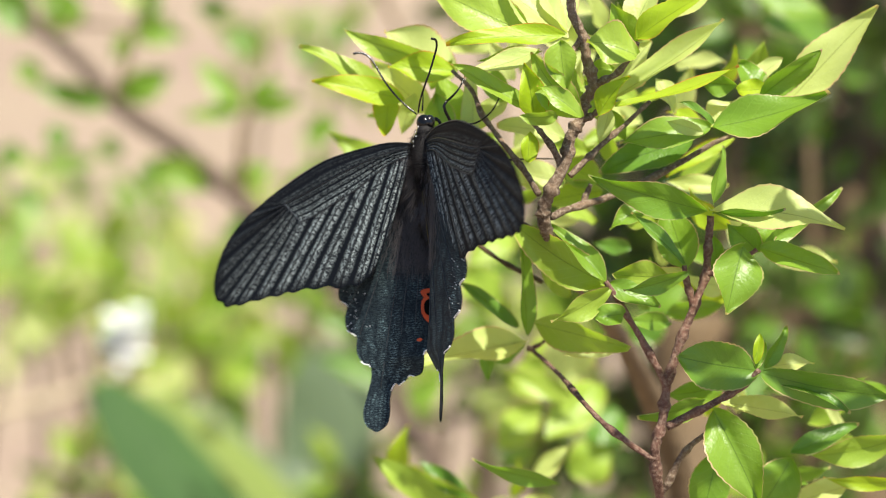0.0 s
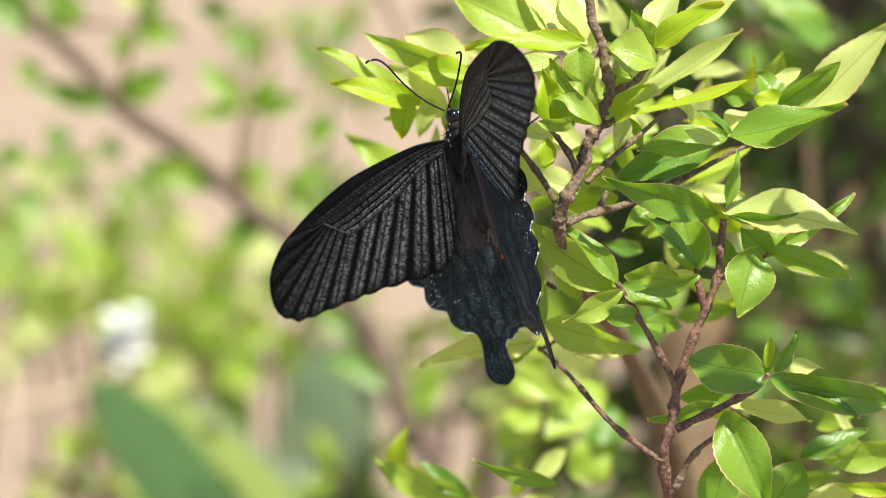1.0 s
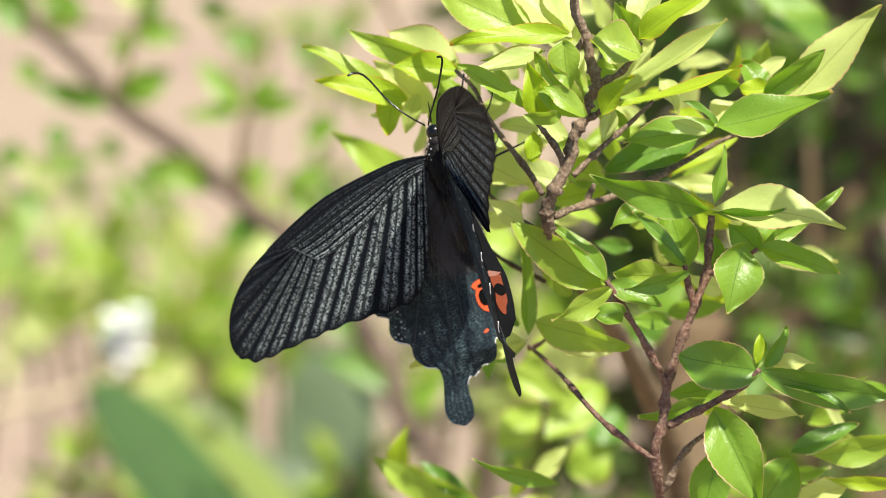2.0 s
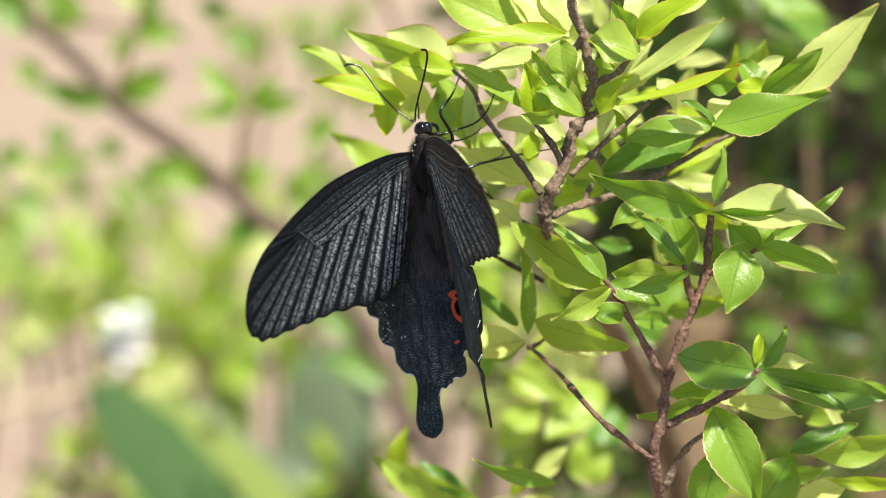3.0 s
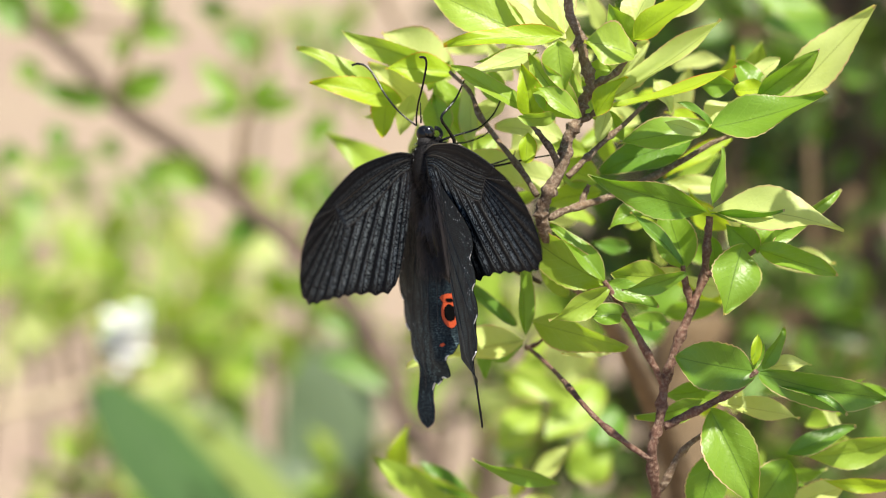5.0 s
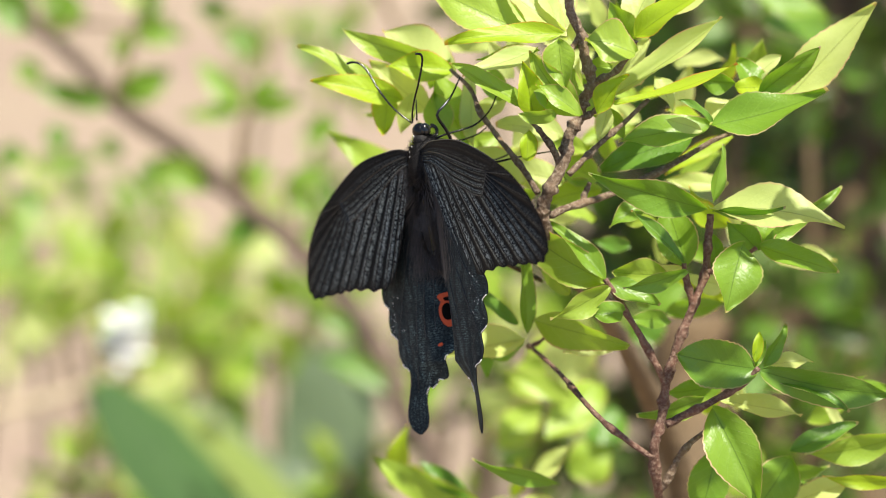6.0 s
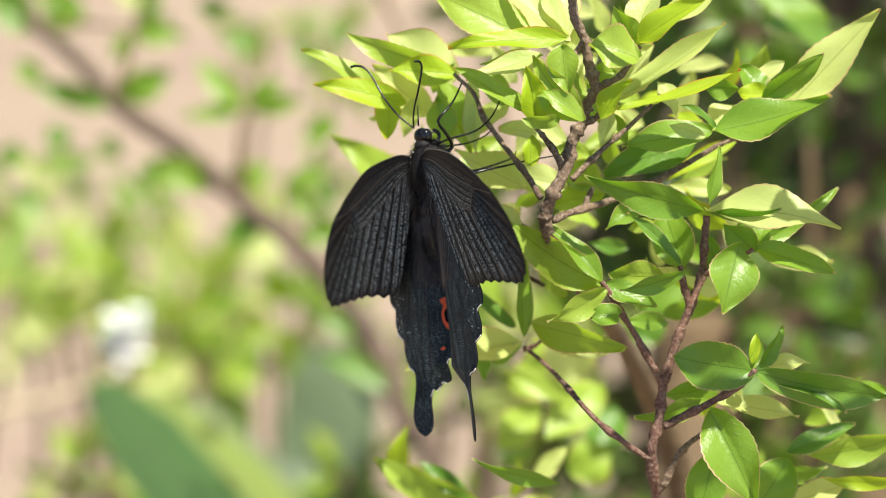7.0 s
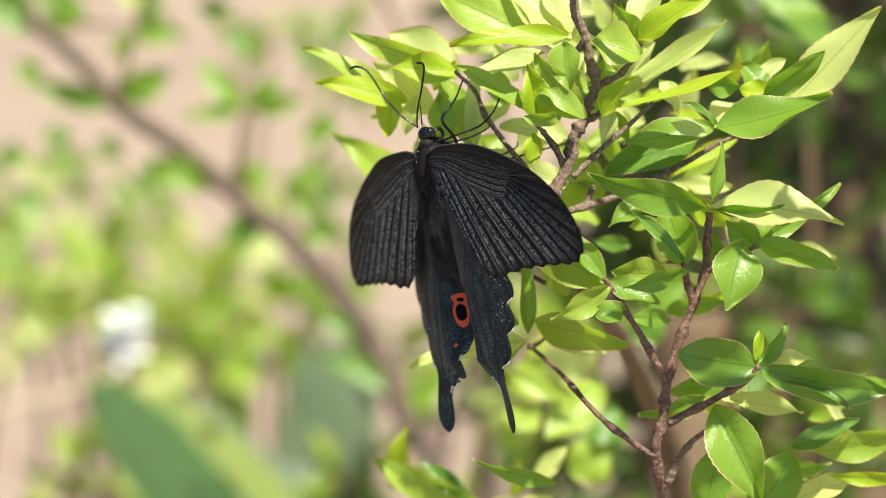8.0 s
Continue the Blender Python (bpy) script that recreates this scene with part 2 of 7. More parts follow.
part("twig", tube(bmesh.new(), [mm(29.2, 7, 9.1), mm(30.4, 8, 12.0), mm(31.2, 8, 13.7)], 0.00053, 0.00047, 7, 0.3, (0.3, 0.62), 5, 7), BARK, upper_branch)
part("twig", tube(bmesh.new(), [mm(22.0, 5, 2.5), mm(16.3, 14, 5.5), mm(11.6, 18, 9.2), mm(7.4, 20, 13.6)], 0.00059, 0.00035, 7, 0.3, (0.3, 0.62), 5, 8), BARK_DARK, upper_branch)
part("twig", tube(bmesh.new(), [mm(21.5, 28, -7.2), mm(14.2, 30, -3.5), mm(8.1, 32, 0.7), mm(2.0, 34, 6.3)], 0.00053, 0.00035, 7, 0.3, (0.3, 0.62), 5, 9), BARK_DARK, upper_branch)
part("twig", tube(bmesh.new(), [mm(28.8, -3, 44.6), mm(26.4, -4, 40.5), mm(24.1, -5, 42.2)], 0.00047, 0.00035, 7, 0.3, (0.3, 0.62), 5, 10), BARK, upper_branch)
part("twig", tube(bmesh.new(), [mm(52.0, 0, -11.6), mm(51.1, -1, -8.3), mm(50.4, -1, -5.5), mm(50.3, -1, -3.4)], 0.00076, 0.00053, 7, 0.3, (0.3, 0.62), 5, 11), BARK_RED, lower_branch)
part("twig", tube(bmesh.new(), [mm(46.7, 0, -28.7), mm(44.2, -1, -24.0), mm(41.2, -2, -18.7), mm(37.6, -3, -12.8), mm(34.6, -4, -8.1), mm(33.7, -4, -6.7)], 0.00076, 0.00053, 7, 0.3, (0.3, 0.62), 5, 12), BARK_RED, lower_branch)
part("twig", tube(bmesh.new(), [mm(44.0, 0, -44.0), mm(39.6, 1, -41.1), mm(34.9, 2, -37.6), mm(30.2, 3, -33.0), mm(26.6, 16, -28.7), mm(22.9, 30, -25.0), mm(18.9, 42, -21.6)], 0.00065, 0.00047, 7, 0.3, (0.3, 0.62), 5, 13), BARK_RED, lower_branch)
part("twig", tube(bmesh.new(), [mm(46.6, 0, -37.1), mm(50.7, 0, -34.9), mm(55.0, -1, -32.8), mm(59.4, -2, -30.2), mm(62.7, -2, -28.3), mm(65.7, -3, -25.1)], 0.00088, 0.00059, 7, 0.3, (0.3, 0.62), 5, 14), BARK_RED, lower_branch)
part("twig", tube(bmesh.new(), [mm(45.2, 6, -52.1), mm(47.1, 4, -49.1), mm(49.7, 3, -43.6), mm(52.4, 3, -40.6), mm(55.9, 2, -37.9)], 0.00076, 0.00053, 7, 0.3, (0.3, 0.62), 5, 15), BARK, lower_branch)
part("twig", tube(bmesh.new(), [mm(54.8, 0, -5.2), mm(57.1, -1, -4.8), mm(60.6, -1, -3.4), mm(65.2, -2, -0.1)], 0.00065, 0.00047, 7, 0.3, (0.3, 0.62), 5, 16), BARK_RED, lower_branch)
part("bud", tube(bmesh.new(), [mm(18.9, 42, -22.2), mm(20.9, 40, -21.2), mm(22.6, 39, -19.9), mm(24.6, 38, -18.7)], 0.00053, 0.00018, 7, 0.3, (0.3, 0.62), 5, 17), BARK_RED, lower_branch)

# leaves of the upper branch
leaf(upper_branch, "fresh", (-11.5, 27, 32.8), (-30.1, 24, 44.1), 6.3, 35, 22, 0.25, 0.6, 0.5)
leaf(upper_branch, "fresh", (0.7, 23, 38.7), (-20.7, 20, 45.8), 7.0, -30, 24, 0.30, 0.6, 0.5)
leaf(upper_branch, "young", (-8.4, 23, 31.9), (-27.4, 18, 35.9), 6.2, 15, 15, 0.35, 0.6, 0.5)
leaf(upper_branch, "young", (-11.4, 24, 33.5), (-12.3, 25, 24.4), 6.7, 20, 25, 0.20, 0.6, 0.5)
leaf(upper_branch, "pale", (2.4, 33, 37.4), (-12.4, 32, 47.4), 12.5, 16, 12, 0.20, 0.6, 0.6)
leaf(upper_branch, "young", (2.5, 19, 38.1), (-11.4, 16, 38.9), 7.2, 12, 20, 0.20, 0.6, 0.5)
leaf(upper_branch, "pale", (-3.0, 35, 29.7), (-15.8, 32, 40.8), 7.6, 15, 15, 0.20, 0.6, 0.5)
leaf(upper_branch, "pale", (-6.0, 27, 33.6), (-8.8, 30, 24.8), 4.3, 0, 15, 0.20, 0.6, 0.5)
leaf(upper_branch, "fresh", (-1.0, 23, 37.1), (5.6, 25, 21.5), 8.0, -20, 12, 0.25, 0.6, 0.5)
leaf(upper_branch, "pale", (6.5, 19, 37.8), (6.5, 21, 21.2), 5.6, 36, 25, 0.15, 0.6, 0.5)
leaf(upper_branch, "fresh", (18.9, -2, 28.9), (1.9, -4, 38.7), 5.4, 30, 28, 0.10, 0.6, 0.5)
leaf(upper_branch, "fresh", (17.8, 2, 44.9), (-2.6, 6, 54.7), 11.3, 10, 18, 0.30, 0.6, 0.5)
leaf(upper_branch, "young", (25.2, -6, 44.2), (1.3, -10, 42.8), 5.4, 28, 20, 0.30, 0.9, 0.5)
leaf(upper_branch, "pale", (20.1, 0, 41.5), (4.2, -2, 36.3), 5.3, 36, 20, -0.30, 0.6, 0.5)
leaf(upper_branch, "fresh", (20.6, 3, 41.2), (7.2, 4, 39.1), 4.3, 30, 15, 0.10, 0.6, 0.5)
leaf(upper_branch, "young", (19.0, -4, 27.3), (16.8, -7, 38.3), 8.4, 10, 38, 0.20, 0.6, 0.2)
leaf(upper_branch, "fresh", (28.5, -5, 27.2), (18.2, -6, 40.4), 8.4, -15, 24, 0.20, 0.6, 0.5)
leaf(upper_branch, "fresh", (24.2, -7, 43.0), (25.4, -8, 32.9), 7.7, 15, 25, 0.20, 0.6, 0.5)
leaf(upper_branch, "fresh", (28.7, -7, 27.2), (19.9, -8, 33.6), 5.1, 25, 20, 0.40, 0.6, 0.5)
leaf(upper_branch, "fresh", (23.4, -8, 27.8), (16.4, -9, 27.3), 4.2, -40, 10, 0.70, 0.6, 0.5)
leaf(upper_branch, "fresh", (28.5, 3, 27.9), (26.9, 3, 38.2), 4.7, 30, 15, 0.10, 0.6, 0.5)
leaf(upper_branch, "pale", (26.1, 2, 43.2), (9.9, 5, 55.8), 10.7, 36, 20, 0.20, 0.6, 0.5)
leaf(upper_branch, "pale", (25.5, 4, 45.1), (21.5, 8, 59.6), 9.4, 36, 20, 0.20, 0.6, 0.5)
leaf(upper_branch, "fresh", (40.1, -6, 40.0), (30.0, -8, 42.9), 10.3, 25, 22, 0.30, 0.6, 0.9)
leaf(upper_branch, "fresh", (39.9, -2, 43.3), (35.0, -6, 50.5), 6.8, -10, 26, 0.30, 0.6, 0.5)
leaf(upper_branch, "young", (40.2, -5, 43.6), (53.1, -12, 52.0), 7.2, -35, 22, 0.50, 0.6, 0.5)
leaf(upper_branch, "pale", (39.5, 0, 44.8), (46.8, 4, 58.1), 8.1, -36, 25, 0.20, 0.6, 0.5)
leaf(upper_branch, "pale", (43.3, 4, 46.8), (57.9, 2, 54.4), 7.0, -36, 20, 0.20, 0.6, 0.5)
leaf(upper_branch, "fresh", (30.8, 3, 37.3), (35.9, 3, 37.9), 4.7, 10, 15, 0.20, 0.6, 0.5)
leaf(upper_branch, "pale", (36.2, 16, 34.4), (44.1, 14, 44.2), 12.0, -36, 12, 0.20, 0.6, 0.5)
leaf(upper_branch, "pale", (36.2, 4, 32.0), (58.6, 0, 47.6), 9.0, -30, 52, -0.25, 0.6, 0.4)
leaf(upper_branch, "young", (35.6, -4, 29.6), (60.8, -8, 37.6), 4.2, -55, 24, -0.35, 0.6, 0.5)
leaf(upper_branch, "pale", (44.8, 10, 35.9), (49.0, 10, 28.7), 5.2, -36, 20, 0.20, 0.6, 0.5)
leaf(upper_branch, "young", (32.1, -4, 27.5), (38.2, -8, 35.5), 5.9, -40, 22, 0.30, 0.6, 0.5)
leaf(upper_branch, "fresh", (32.9, 5, 27.1), (29.7, 5, 35.6), 4.7, 10, 15, 0.20, 0.6, 0.5)
leaf(upper_branch, "pale", (34.7, 2, 29.4), (32.8, 2, 22.3), 4.0, 10, 20, 0.20, 0.6, 0.5)
leaf(upper_branch, "fresh", (35.1, 6, 29.2), (38.4, 6, 22.7), 3.6, 10, 20, 0.20, 0.6, 0.5)
leaf(upper_branch, "green", (56.2, 6, 25.6), (37.3, 2, 22.3), 7.8, 25, 18, 0.30, 0.6, 0.5)
leaf(upper_branch, "dark", (53.1, 12, 23.1), (33.3, 14, 16.2), 9.1, 20, 12, 0.20, 0.6, 0.5)
leaf(upper_branch, "dark", (56.4, 2, 26.1), (49.6, 0, 30.9), 2.8, 40, 35, 0.20, 0.6, 0.5)
leaf(upper_branch, "pale", (56.5, 10, 25.6), (62.3, 12, 31.4), 7.9, -36, 20, 0.20, 0.6, 0.5)
leaf(upper_branch, "green", (56.4, 2, 25.4), (80.2, -3, 32.2), 10.0, -28, 20, -0.30, 0.5, 0.0)
leaf(upper_branch, "young", (61.8, 6, 33.3), (68.4, 4, 33.5), 5.0, -25, 20, 0.30, 0.6, 0.5)
leaf(upper_branch, "green", (61.9, 8, 34.6), (53.7, 8, 35.6), 5.2, -30, 24, 0.30, 0.6, 0.5)
leaf(upper_branch, "green", (66.9, 10, 32.5), (62.6, 12, 39.6), 6.9, 20, 20, 0.30, 0.6, 0.5)
leaf(upper_branch, "pale", (65.3, 12, 34.8), (71.8, 12, 40.3), 5.2, -36, 20, 0.30, 0.6, 0.5)
leaf(upper_branch, "green", (66.4, 4, 31.8), (78.6, -4, 41.1), 6.9, 25, 26, -0.20, 0.6, 0.5)
leaf(upper_branch, "pale", (72.0, 14, 29.8), (91.8, 10, 51.2), 9.8, -20, 14, -0.30, 0.6, 0.5)
leaf(upper_branch, "pale", (54.3, 1, 24.3), (46.7, 1, 26.6), 3.5, -20, 20, 0.30, 0.6, 0.5)
leaf(upper_branch, "young", (17.6, -2, 18.0), (18.1, -2, 24.5), 4.9, 15, 30, 0.10, 0.6, 0.5)
leaf(upper_branch, "pale", (26.0, 16, 23.6), (11.6, 18, 26.4), 7.3, 36, 14, 0.20, 0.6, 0.5)
leaf(upper_branch, "pale", (17.7, 24, 13.5), (2.0, 28, 21.8), 9.2, 36, 14, 0.20, 0.6, 0.5)
leaf(upper_branch, "pale", (26.3, 26, 14.1), (13.5, 28, 17.2), 7.3, 10, 14, 0.20, 0.6, 0.5)
leaf(upper_branch, "pale", (16.9, 12, 3.9), (7.9, 10, 10.6), 5.2, 36, 14, 0.30, 0.6, 0.5)
leaf(upper_branch, "fresh", (34.7, 30, 12.6), (22.2, 32, 9.9), 6.4, 10, 14, 0.20, 0.6, 0.5)
leaf(upper_branch, "fresh", (34.4, 30, 14.8), (24.7, 32, 18.5), 7.3, 10, 14, 0.20, 0.6, 0.5)
leaf(upper_branch, "young", (64.1, 42, 24.4), (49.1, 40, 16.0), 3.7, 10, 14, 0.20, 0.6, 0.5)
leaf(upper_branch, "pale", (62.4, 36, 13.7), (48.8, 36, 14.7), 4.4, 10, 14, 0.20, 0.6, 0.5)
leaf(upper_branch, "fresh", (-3.9, 110, 12.3), (-25.6, 100, 27.3), 10.0, 10, 14, 0.25, 0.6, 0.5)
leaf(upper_branch, "fresh", (11.9, 38, 24.8), (2.0, 34, 13.7), 7.4, 10, 14, 0.25, 0.6, 0.5)
leaf(upper_branch, "fresh", (12.8, 18, 31.4), (9.2, 20, 38.8), 6.0, 10, 14, 0.25, 0.6, 0.5)
leaf(upper_branch, "pale", (5.6, 22, 25.6), (14.1, 24, 31.7), 6.9, -36, 14, 0.25, 0.6, 0.5)
leaf(upper_branch, "fresh", (0.7, 20, 24.3), (-1.7, 22, 33.4), 6.8, 0, 14, 0.25, 0.6, 0.5)

# leaves of the lower branch
leaf(lower_branch, "green", (55.1, 0, 7.9), (30.6, -6, 14.5), 7.8, -25, 16, 0.25, 0.6, 0.5)
leaf(lower_branch, "pale", (55.7, -1, 7.9), (82.1, -8, 4.4), 10.6, -36, 18, 0.45, 0.6, 0.5)
leaf(lower_branch, "dark", (55.9, -4, 7.6), (70.5, -8, 8.0), 3.5, 50, 10, 0.20, 0.6, 0.5)
leaf(lower_branch, "green", (56.2, 0, 9.3), (58.7, -1, 21.3), 4.0, 35, 30, 0.15, 0.6, 0.5)
leaf(lower_branch, "green", (43.4, 6, 9.8), (35.0, 3, 4.5), 5.2, 30, 20, 0.20, 0.6, 0.5)
leaf(lower_branch, "dark", (50.0, -2, -3.2), (38.9, -3, 7.4), 4.2, 35, 38, 0.10, 0.6, 0.5)
leaf(lower_branch, "green", (51.1, 4, -3.9), (47.0, 6, 8.9), 9.9, -10, 20, 0.20, 0.6, 0.5)
leaf(lower_branch, "green", (65.8, 2, -0.6), (59.3, 0, 5.1), 7.1, -15, 24, 0.30, 0.6, 0.5)
leaf(lower_branch, "green", (65.5, 4, -0.6), (66.5, 6, 8.7), 8.3, 10, 20, 0.30, 0.6, 0.5)
leaf(lower_branch, "green", (65.8, 2, -0.4), (84.2, 6, 12.7), 5.0, 30, 30, -0.10, 0.6, 0.5)
leaf(lower_branch, "green", (66.0, -1, 0.1), (81.9, -5, -4.9), 6.6, -30, 20, 0.25, 0.6, 0.5)
leaf(lower_branch, "green", (62.3, -3, 0.6), (58.7, -7, -13.2), 10.8, -15, 14, 0.35, 0.6, 0.6)
leaf(lower_branch, "green", (57.2, 3, -3.9), (56.5, 3, 2.7), 4.0, 15, 20, 0.30, 0.6, 0.5)
leaf(lower_branch, "dark", (55.3, 6, -3.7), (60.0, 6, 0.1), 4.0, 15, 20, 0.30, 0.6, 0.5)
leaf(lower_branch, "fresh", (34.2, 6, -7.2), (14.7, 8, 5.6), 10.0, -22, 14, 0.25, 0.6, 0.5)
leaf(lower_branch, "green", (34.1, 4, -7.0), (22.3, 5, 5.1), 5.9, 30, 32, 0.20, 0.6, 0.5)
leaf(lower_branch, "green", (17.9, 20, -18.5), (16.5, 14, 4.9), 5.3, 40, 30, 0.20, 0.6, 0.5)
leaf(lower_branch, "fresh", (46.6, 0, -5.8), (35.4, -2, -5.3), 7.8, -15, 16, 0.30, 0.6, 0.8)
leaf(lower_branch, "green", (50.5, -5, -4.8), (37.8, -10, -8.5), 4.7, -30, 20, 0.50, 0.6, 0.5)
leaf(lower_branch, "pale", (50.7, 2, -5.3), (40.8, 2, -7.2), 4.6, 36, 20, 0.30, 0.6, 0.5)
leaf(lower_branch, "green", (34.2, -3, -7.4), (44.9, -4, -11.6), 5.4, -25, 16, 0.30, 0.6, 0.5)
leaf(lower_branch, "fresh", (34.4, -5, -8.3), (23.7, -9, -14.5), 6.1, -30, 14, 0.80, 0.6, 0.5)
leaf(lower_branch, "green", (38.7, 2, -10.5), (43.2, 2, -7.0), 3.5, 20, 16, 0.50, 0.6, 0.5)
leaf(lower_branch, "fresh", (19.6, 20, -15.8), (39.2, 8, -20.8), 8.7, 35, 10, 0.30, 0.6, 0.5)
leaf(lower_branch, "green", (37.4, -4, -13.5), (31.7, -6, -14.1), 5.6, 20, 20, 0.90, 0.6, 0.8)
leaf(lower_branch, "pale", (18.3, 42, -20.3), (-6.4, 27, -24.8), 9.5, 42, 22, 0.35, 0.6, 0.5)
leaf(lower_branch, "green", (18.0, 42, -20.8), (9.1, 40, -23.7), 4.8, -35, 12, 0.50, 0.6, 0.5)
leaf(lower_branch, "green", (9.7, 41, -22.2), (9.9, 41, -28.9), 3.6, 20, 20, 0.30, 0.6, 0.5)
leaf(lower_branch, "dark", (16.4, 42, -17.3), (3.7, 40, -7.1), 4.4, 30, 30, 0.10, 0.6, 0.5)
leaf(lower_branch, "dark", (65.0, -2, -25.2), (48.5, -7, -22.3), 11.3, -12, 8, 0.30, 0.6, 0.9)
leaf(lower_branch, "dark", (66.2, -2, -25.7), (93.9, 2, -30.6), 8.9, 24, 16, 0.35, 0.6, 0.5)
leaf(lower_branch, "dark", (66.6, 0, -26.2), (84.6, -2, -33.7), 4.0, -40, 16, 0.25, 0.6, 0.5)
leaf(lower_branch, "pale", (68.1, 4, -24.7), (77.7, 5, -23.6), 4.2, -36, 16, 0.25, 0.6, 0.5)
leaf(lower_branch, "green", (67.0, 2, -24.9), (72.1, 3, -16.2), 4.2, 30, 26, 0.10, 0.6, 0.5)
leaf(lower_branch, "young", (65.0, -2, -23.9), (65.9, -2, -17.5), 2.8, 0, 35, 0.00, 0.6, 0.9, name="bud")
leaf(lower_branch, "green", (64.1, -1, -25.1), (67.1, -1, -19.3), 3.1, 20, 30, 0.10, 0.6, 0.5)
leaf(lower_branch, "green", (59.7, 10, -28.7), (47.3, 12, -31.0), 5.5, -10, 16, 0.25, 0.6, 0.5)
leaf(lower_branch, "green", (55.4, 8, -31.4), (40.9, 4, -35.1), 5.9, -40, 16, 0.40, 0.6, 0.5)
leaf(lower_branch, "pale", (58.2, 6, -32.1), (75.6, 8, -35.0), 5.8, -36, 16, 0.25, 0.6, 0.5)
leaf(lower_branch, "green", (56.2, -1, -33.5), (65.6, -4, -53.1), 13.6, 6, 36, 0.35, 0.6, 0.5)
leaf(lower_branch, "green", (57.8, 8, -42.7), (54.1, 10, -58.3), 9.3, 10, 20, 0.30, 0.6, 0.5)
leaf(lower_branch, "green", (74.4, 20, -44.8), (64.9, 22, -59.2), 11.6, -10, 16, 0.30, 0.6, 0.5)
leaf(lower_branch, "dark", (73.6, 12, -43.2), (88.0, 14, -36.8), 5.3, -30, 16, 0.25, 0.6, 0.5)
leaf(lower_branch, "fresh", (98.3, 18, -39.9), (78.0, 20, -44.3), 7.0, -20, 16, 0.25, 0.6, 0.5)
leaf(lower_branch, "young", (99.0, 14, -49.3), (81.0, 14, -49.0), 3.6, -20, 16, 0.10, 0.6, 0.5)
leaf(lower_branch, "pale", (86.9, 24, -50.9), (72.4, 24, -55.7), 6.6, 36, 16, 0.10, 0.6, 0.5)

# leaves low on the trunk, further back
leaf(trunk, "fresh", (10.2, 99, -61.8), (-15.9, 94, -49.1), 9.3, -20, 14, 0.30, 0.6, 0.5)
leaf(trunk, "dark", (6.1, 96, -58.3), (-5.9, 96, -49.6), 5.3, 20, 20, 0.20, 0.6, 0.5)
leaf(trunk, "green", (25.2, 23, -50.3), (6.5, 18, -45.4), 4.1, -30, 16, 0.20, 0.6, 0.5)
leaf(trunk, "pale", (21.3, 94, -54.4), (29.1, 94, -46.4), 5.6, -10, 16, 0.20, 0.6, 0.5)
leaf(trunk, "pale", (26.1, 99, -59.8), (15.4, 94, -60.7), 6.1, -10, 16, 0.20, 0.6, 0.5)
leaf(trunk, "fresh", (41.4, 208, -35.9), (26.9, 196, -50.3), 13.5, 0, 14, 0.20, 0.6, 0.5)
leaf(trunk, "pale", (37.5, 184, -17.4), (28.3, 196, -37.0), 14.1, 0, 14, 0.20, 0.6, 0.5)
leaf(trunk, "fresh", (33.0, 162, -37.8), (15.3, 166, -31.2), 6.3, 0, 14, 0.20, 0.6, 0.5)
leaf(trunk, "fresh", (34.8, 231, -61.4), (45.6, 231, -53.7), 13.9, 0, 14, 0.20, 0.6, 0.5)
leaf(trunk, "green", (53.5, 208, -17.9), (65.5, 208, -5.8), 10.6, 0, 14, 0.20, 0.6, 0.5)
leaf(trunk, "dark", (50.5, 208, -23.8), (59.6, 208, -17.9), 10.6, 0, 14, 0.20, 0.6, 0.5)
leaf(trunk, "dark", (89.0, 252, 63.0), (112.0, 276, 61.3), 17.3, -30, 14, 0.20, 0.6, 0.5)
leaf(trunk, "green", (85.8, 252, 70.9), (107.8, 252, 64.6), 9.4, -30, 14, 0.20, 0.6, 0.5)
leaf(trunk, "fresh", (17.7, 220, -37.9), (34.4, 220, -30.3), 12.2, 0, 14, 0.20, 0.6, 0.5)
leaf(trunk, "fresh", (33.6, 240, -24.6), (22.4, 230, -36.7), 12.4, 0, 14, 0.20, 0.6, 0.5)
leaf(trunk, "fresh", (14.8, 230, -53.6), (27.4, 240, -43.4), 10.8, 0, 14, 0.20, 0.6, 0.5)
leaf(trunk, "dark", (48.0, 250, -43.8), (39.7, 240, -60.3), 12.6, 0, 14, 0.20, 0.6, 0.5)
leaf(trunk, "fresh", (74.7, 190, -64.7), (83.4, 190, -52.9), 10.4, 0, 14, 0.20, 0.6, 0.5)
leaf(trunk, "fresh", (5.8, 270, -6.2), (18.4, 260, -18.8), 12.8, 0, 14, 0.20, 0.6, 0.5)
leaf(trunk, "fresh", (18.2, 250, 6.5), (7.1, 240, -4.5), 12.6, 0, 14, 0.20, 0.6, 0.5)
leaf(upper_branch, "pale", (15.1, 39, 37.1), (10.1, 33, 45.2), 5.1, 20, 18, 0.17, 0.6, 0.5)
leaf(upper_branch, "pale", (28.1, 51, 35.3), (39.4, 45, 29.7), 6.6, -16, 18, 0.47, 0.6, 0.5)
leaf(upper_branch, "pale", (33.9, 50, 43.7), (23.2, 44, 38.4), 4.8, -3, 18, 0.32, 0.6, 0.5)
leaf(upper_branch, "fresh", (34.7, 70, 39.6), (27.5, 64, 37.8), 3.0, -43, 18, 0.28, 0.6, 0.5)
leaf(upper_branch, "pale", (28.2, 28, 44.7), (28.6, 22, 52.1), 3.2, -20, 18, 0.18, 0.6, 0.5)
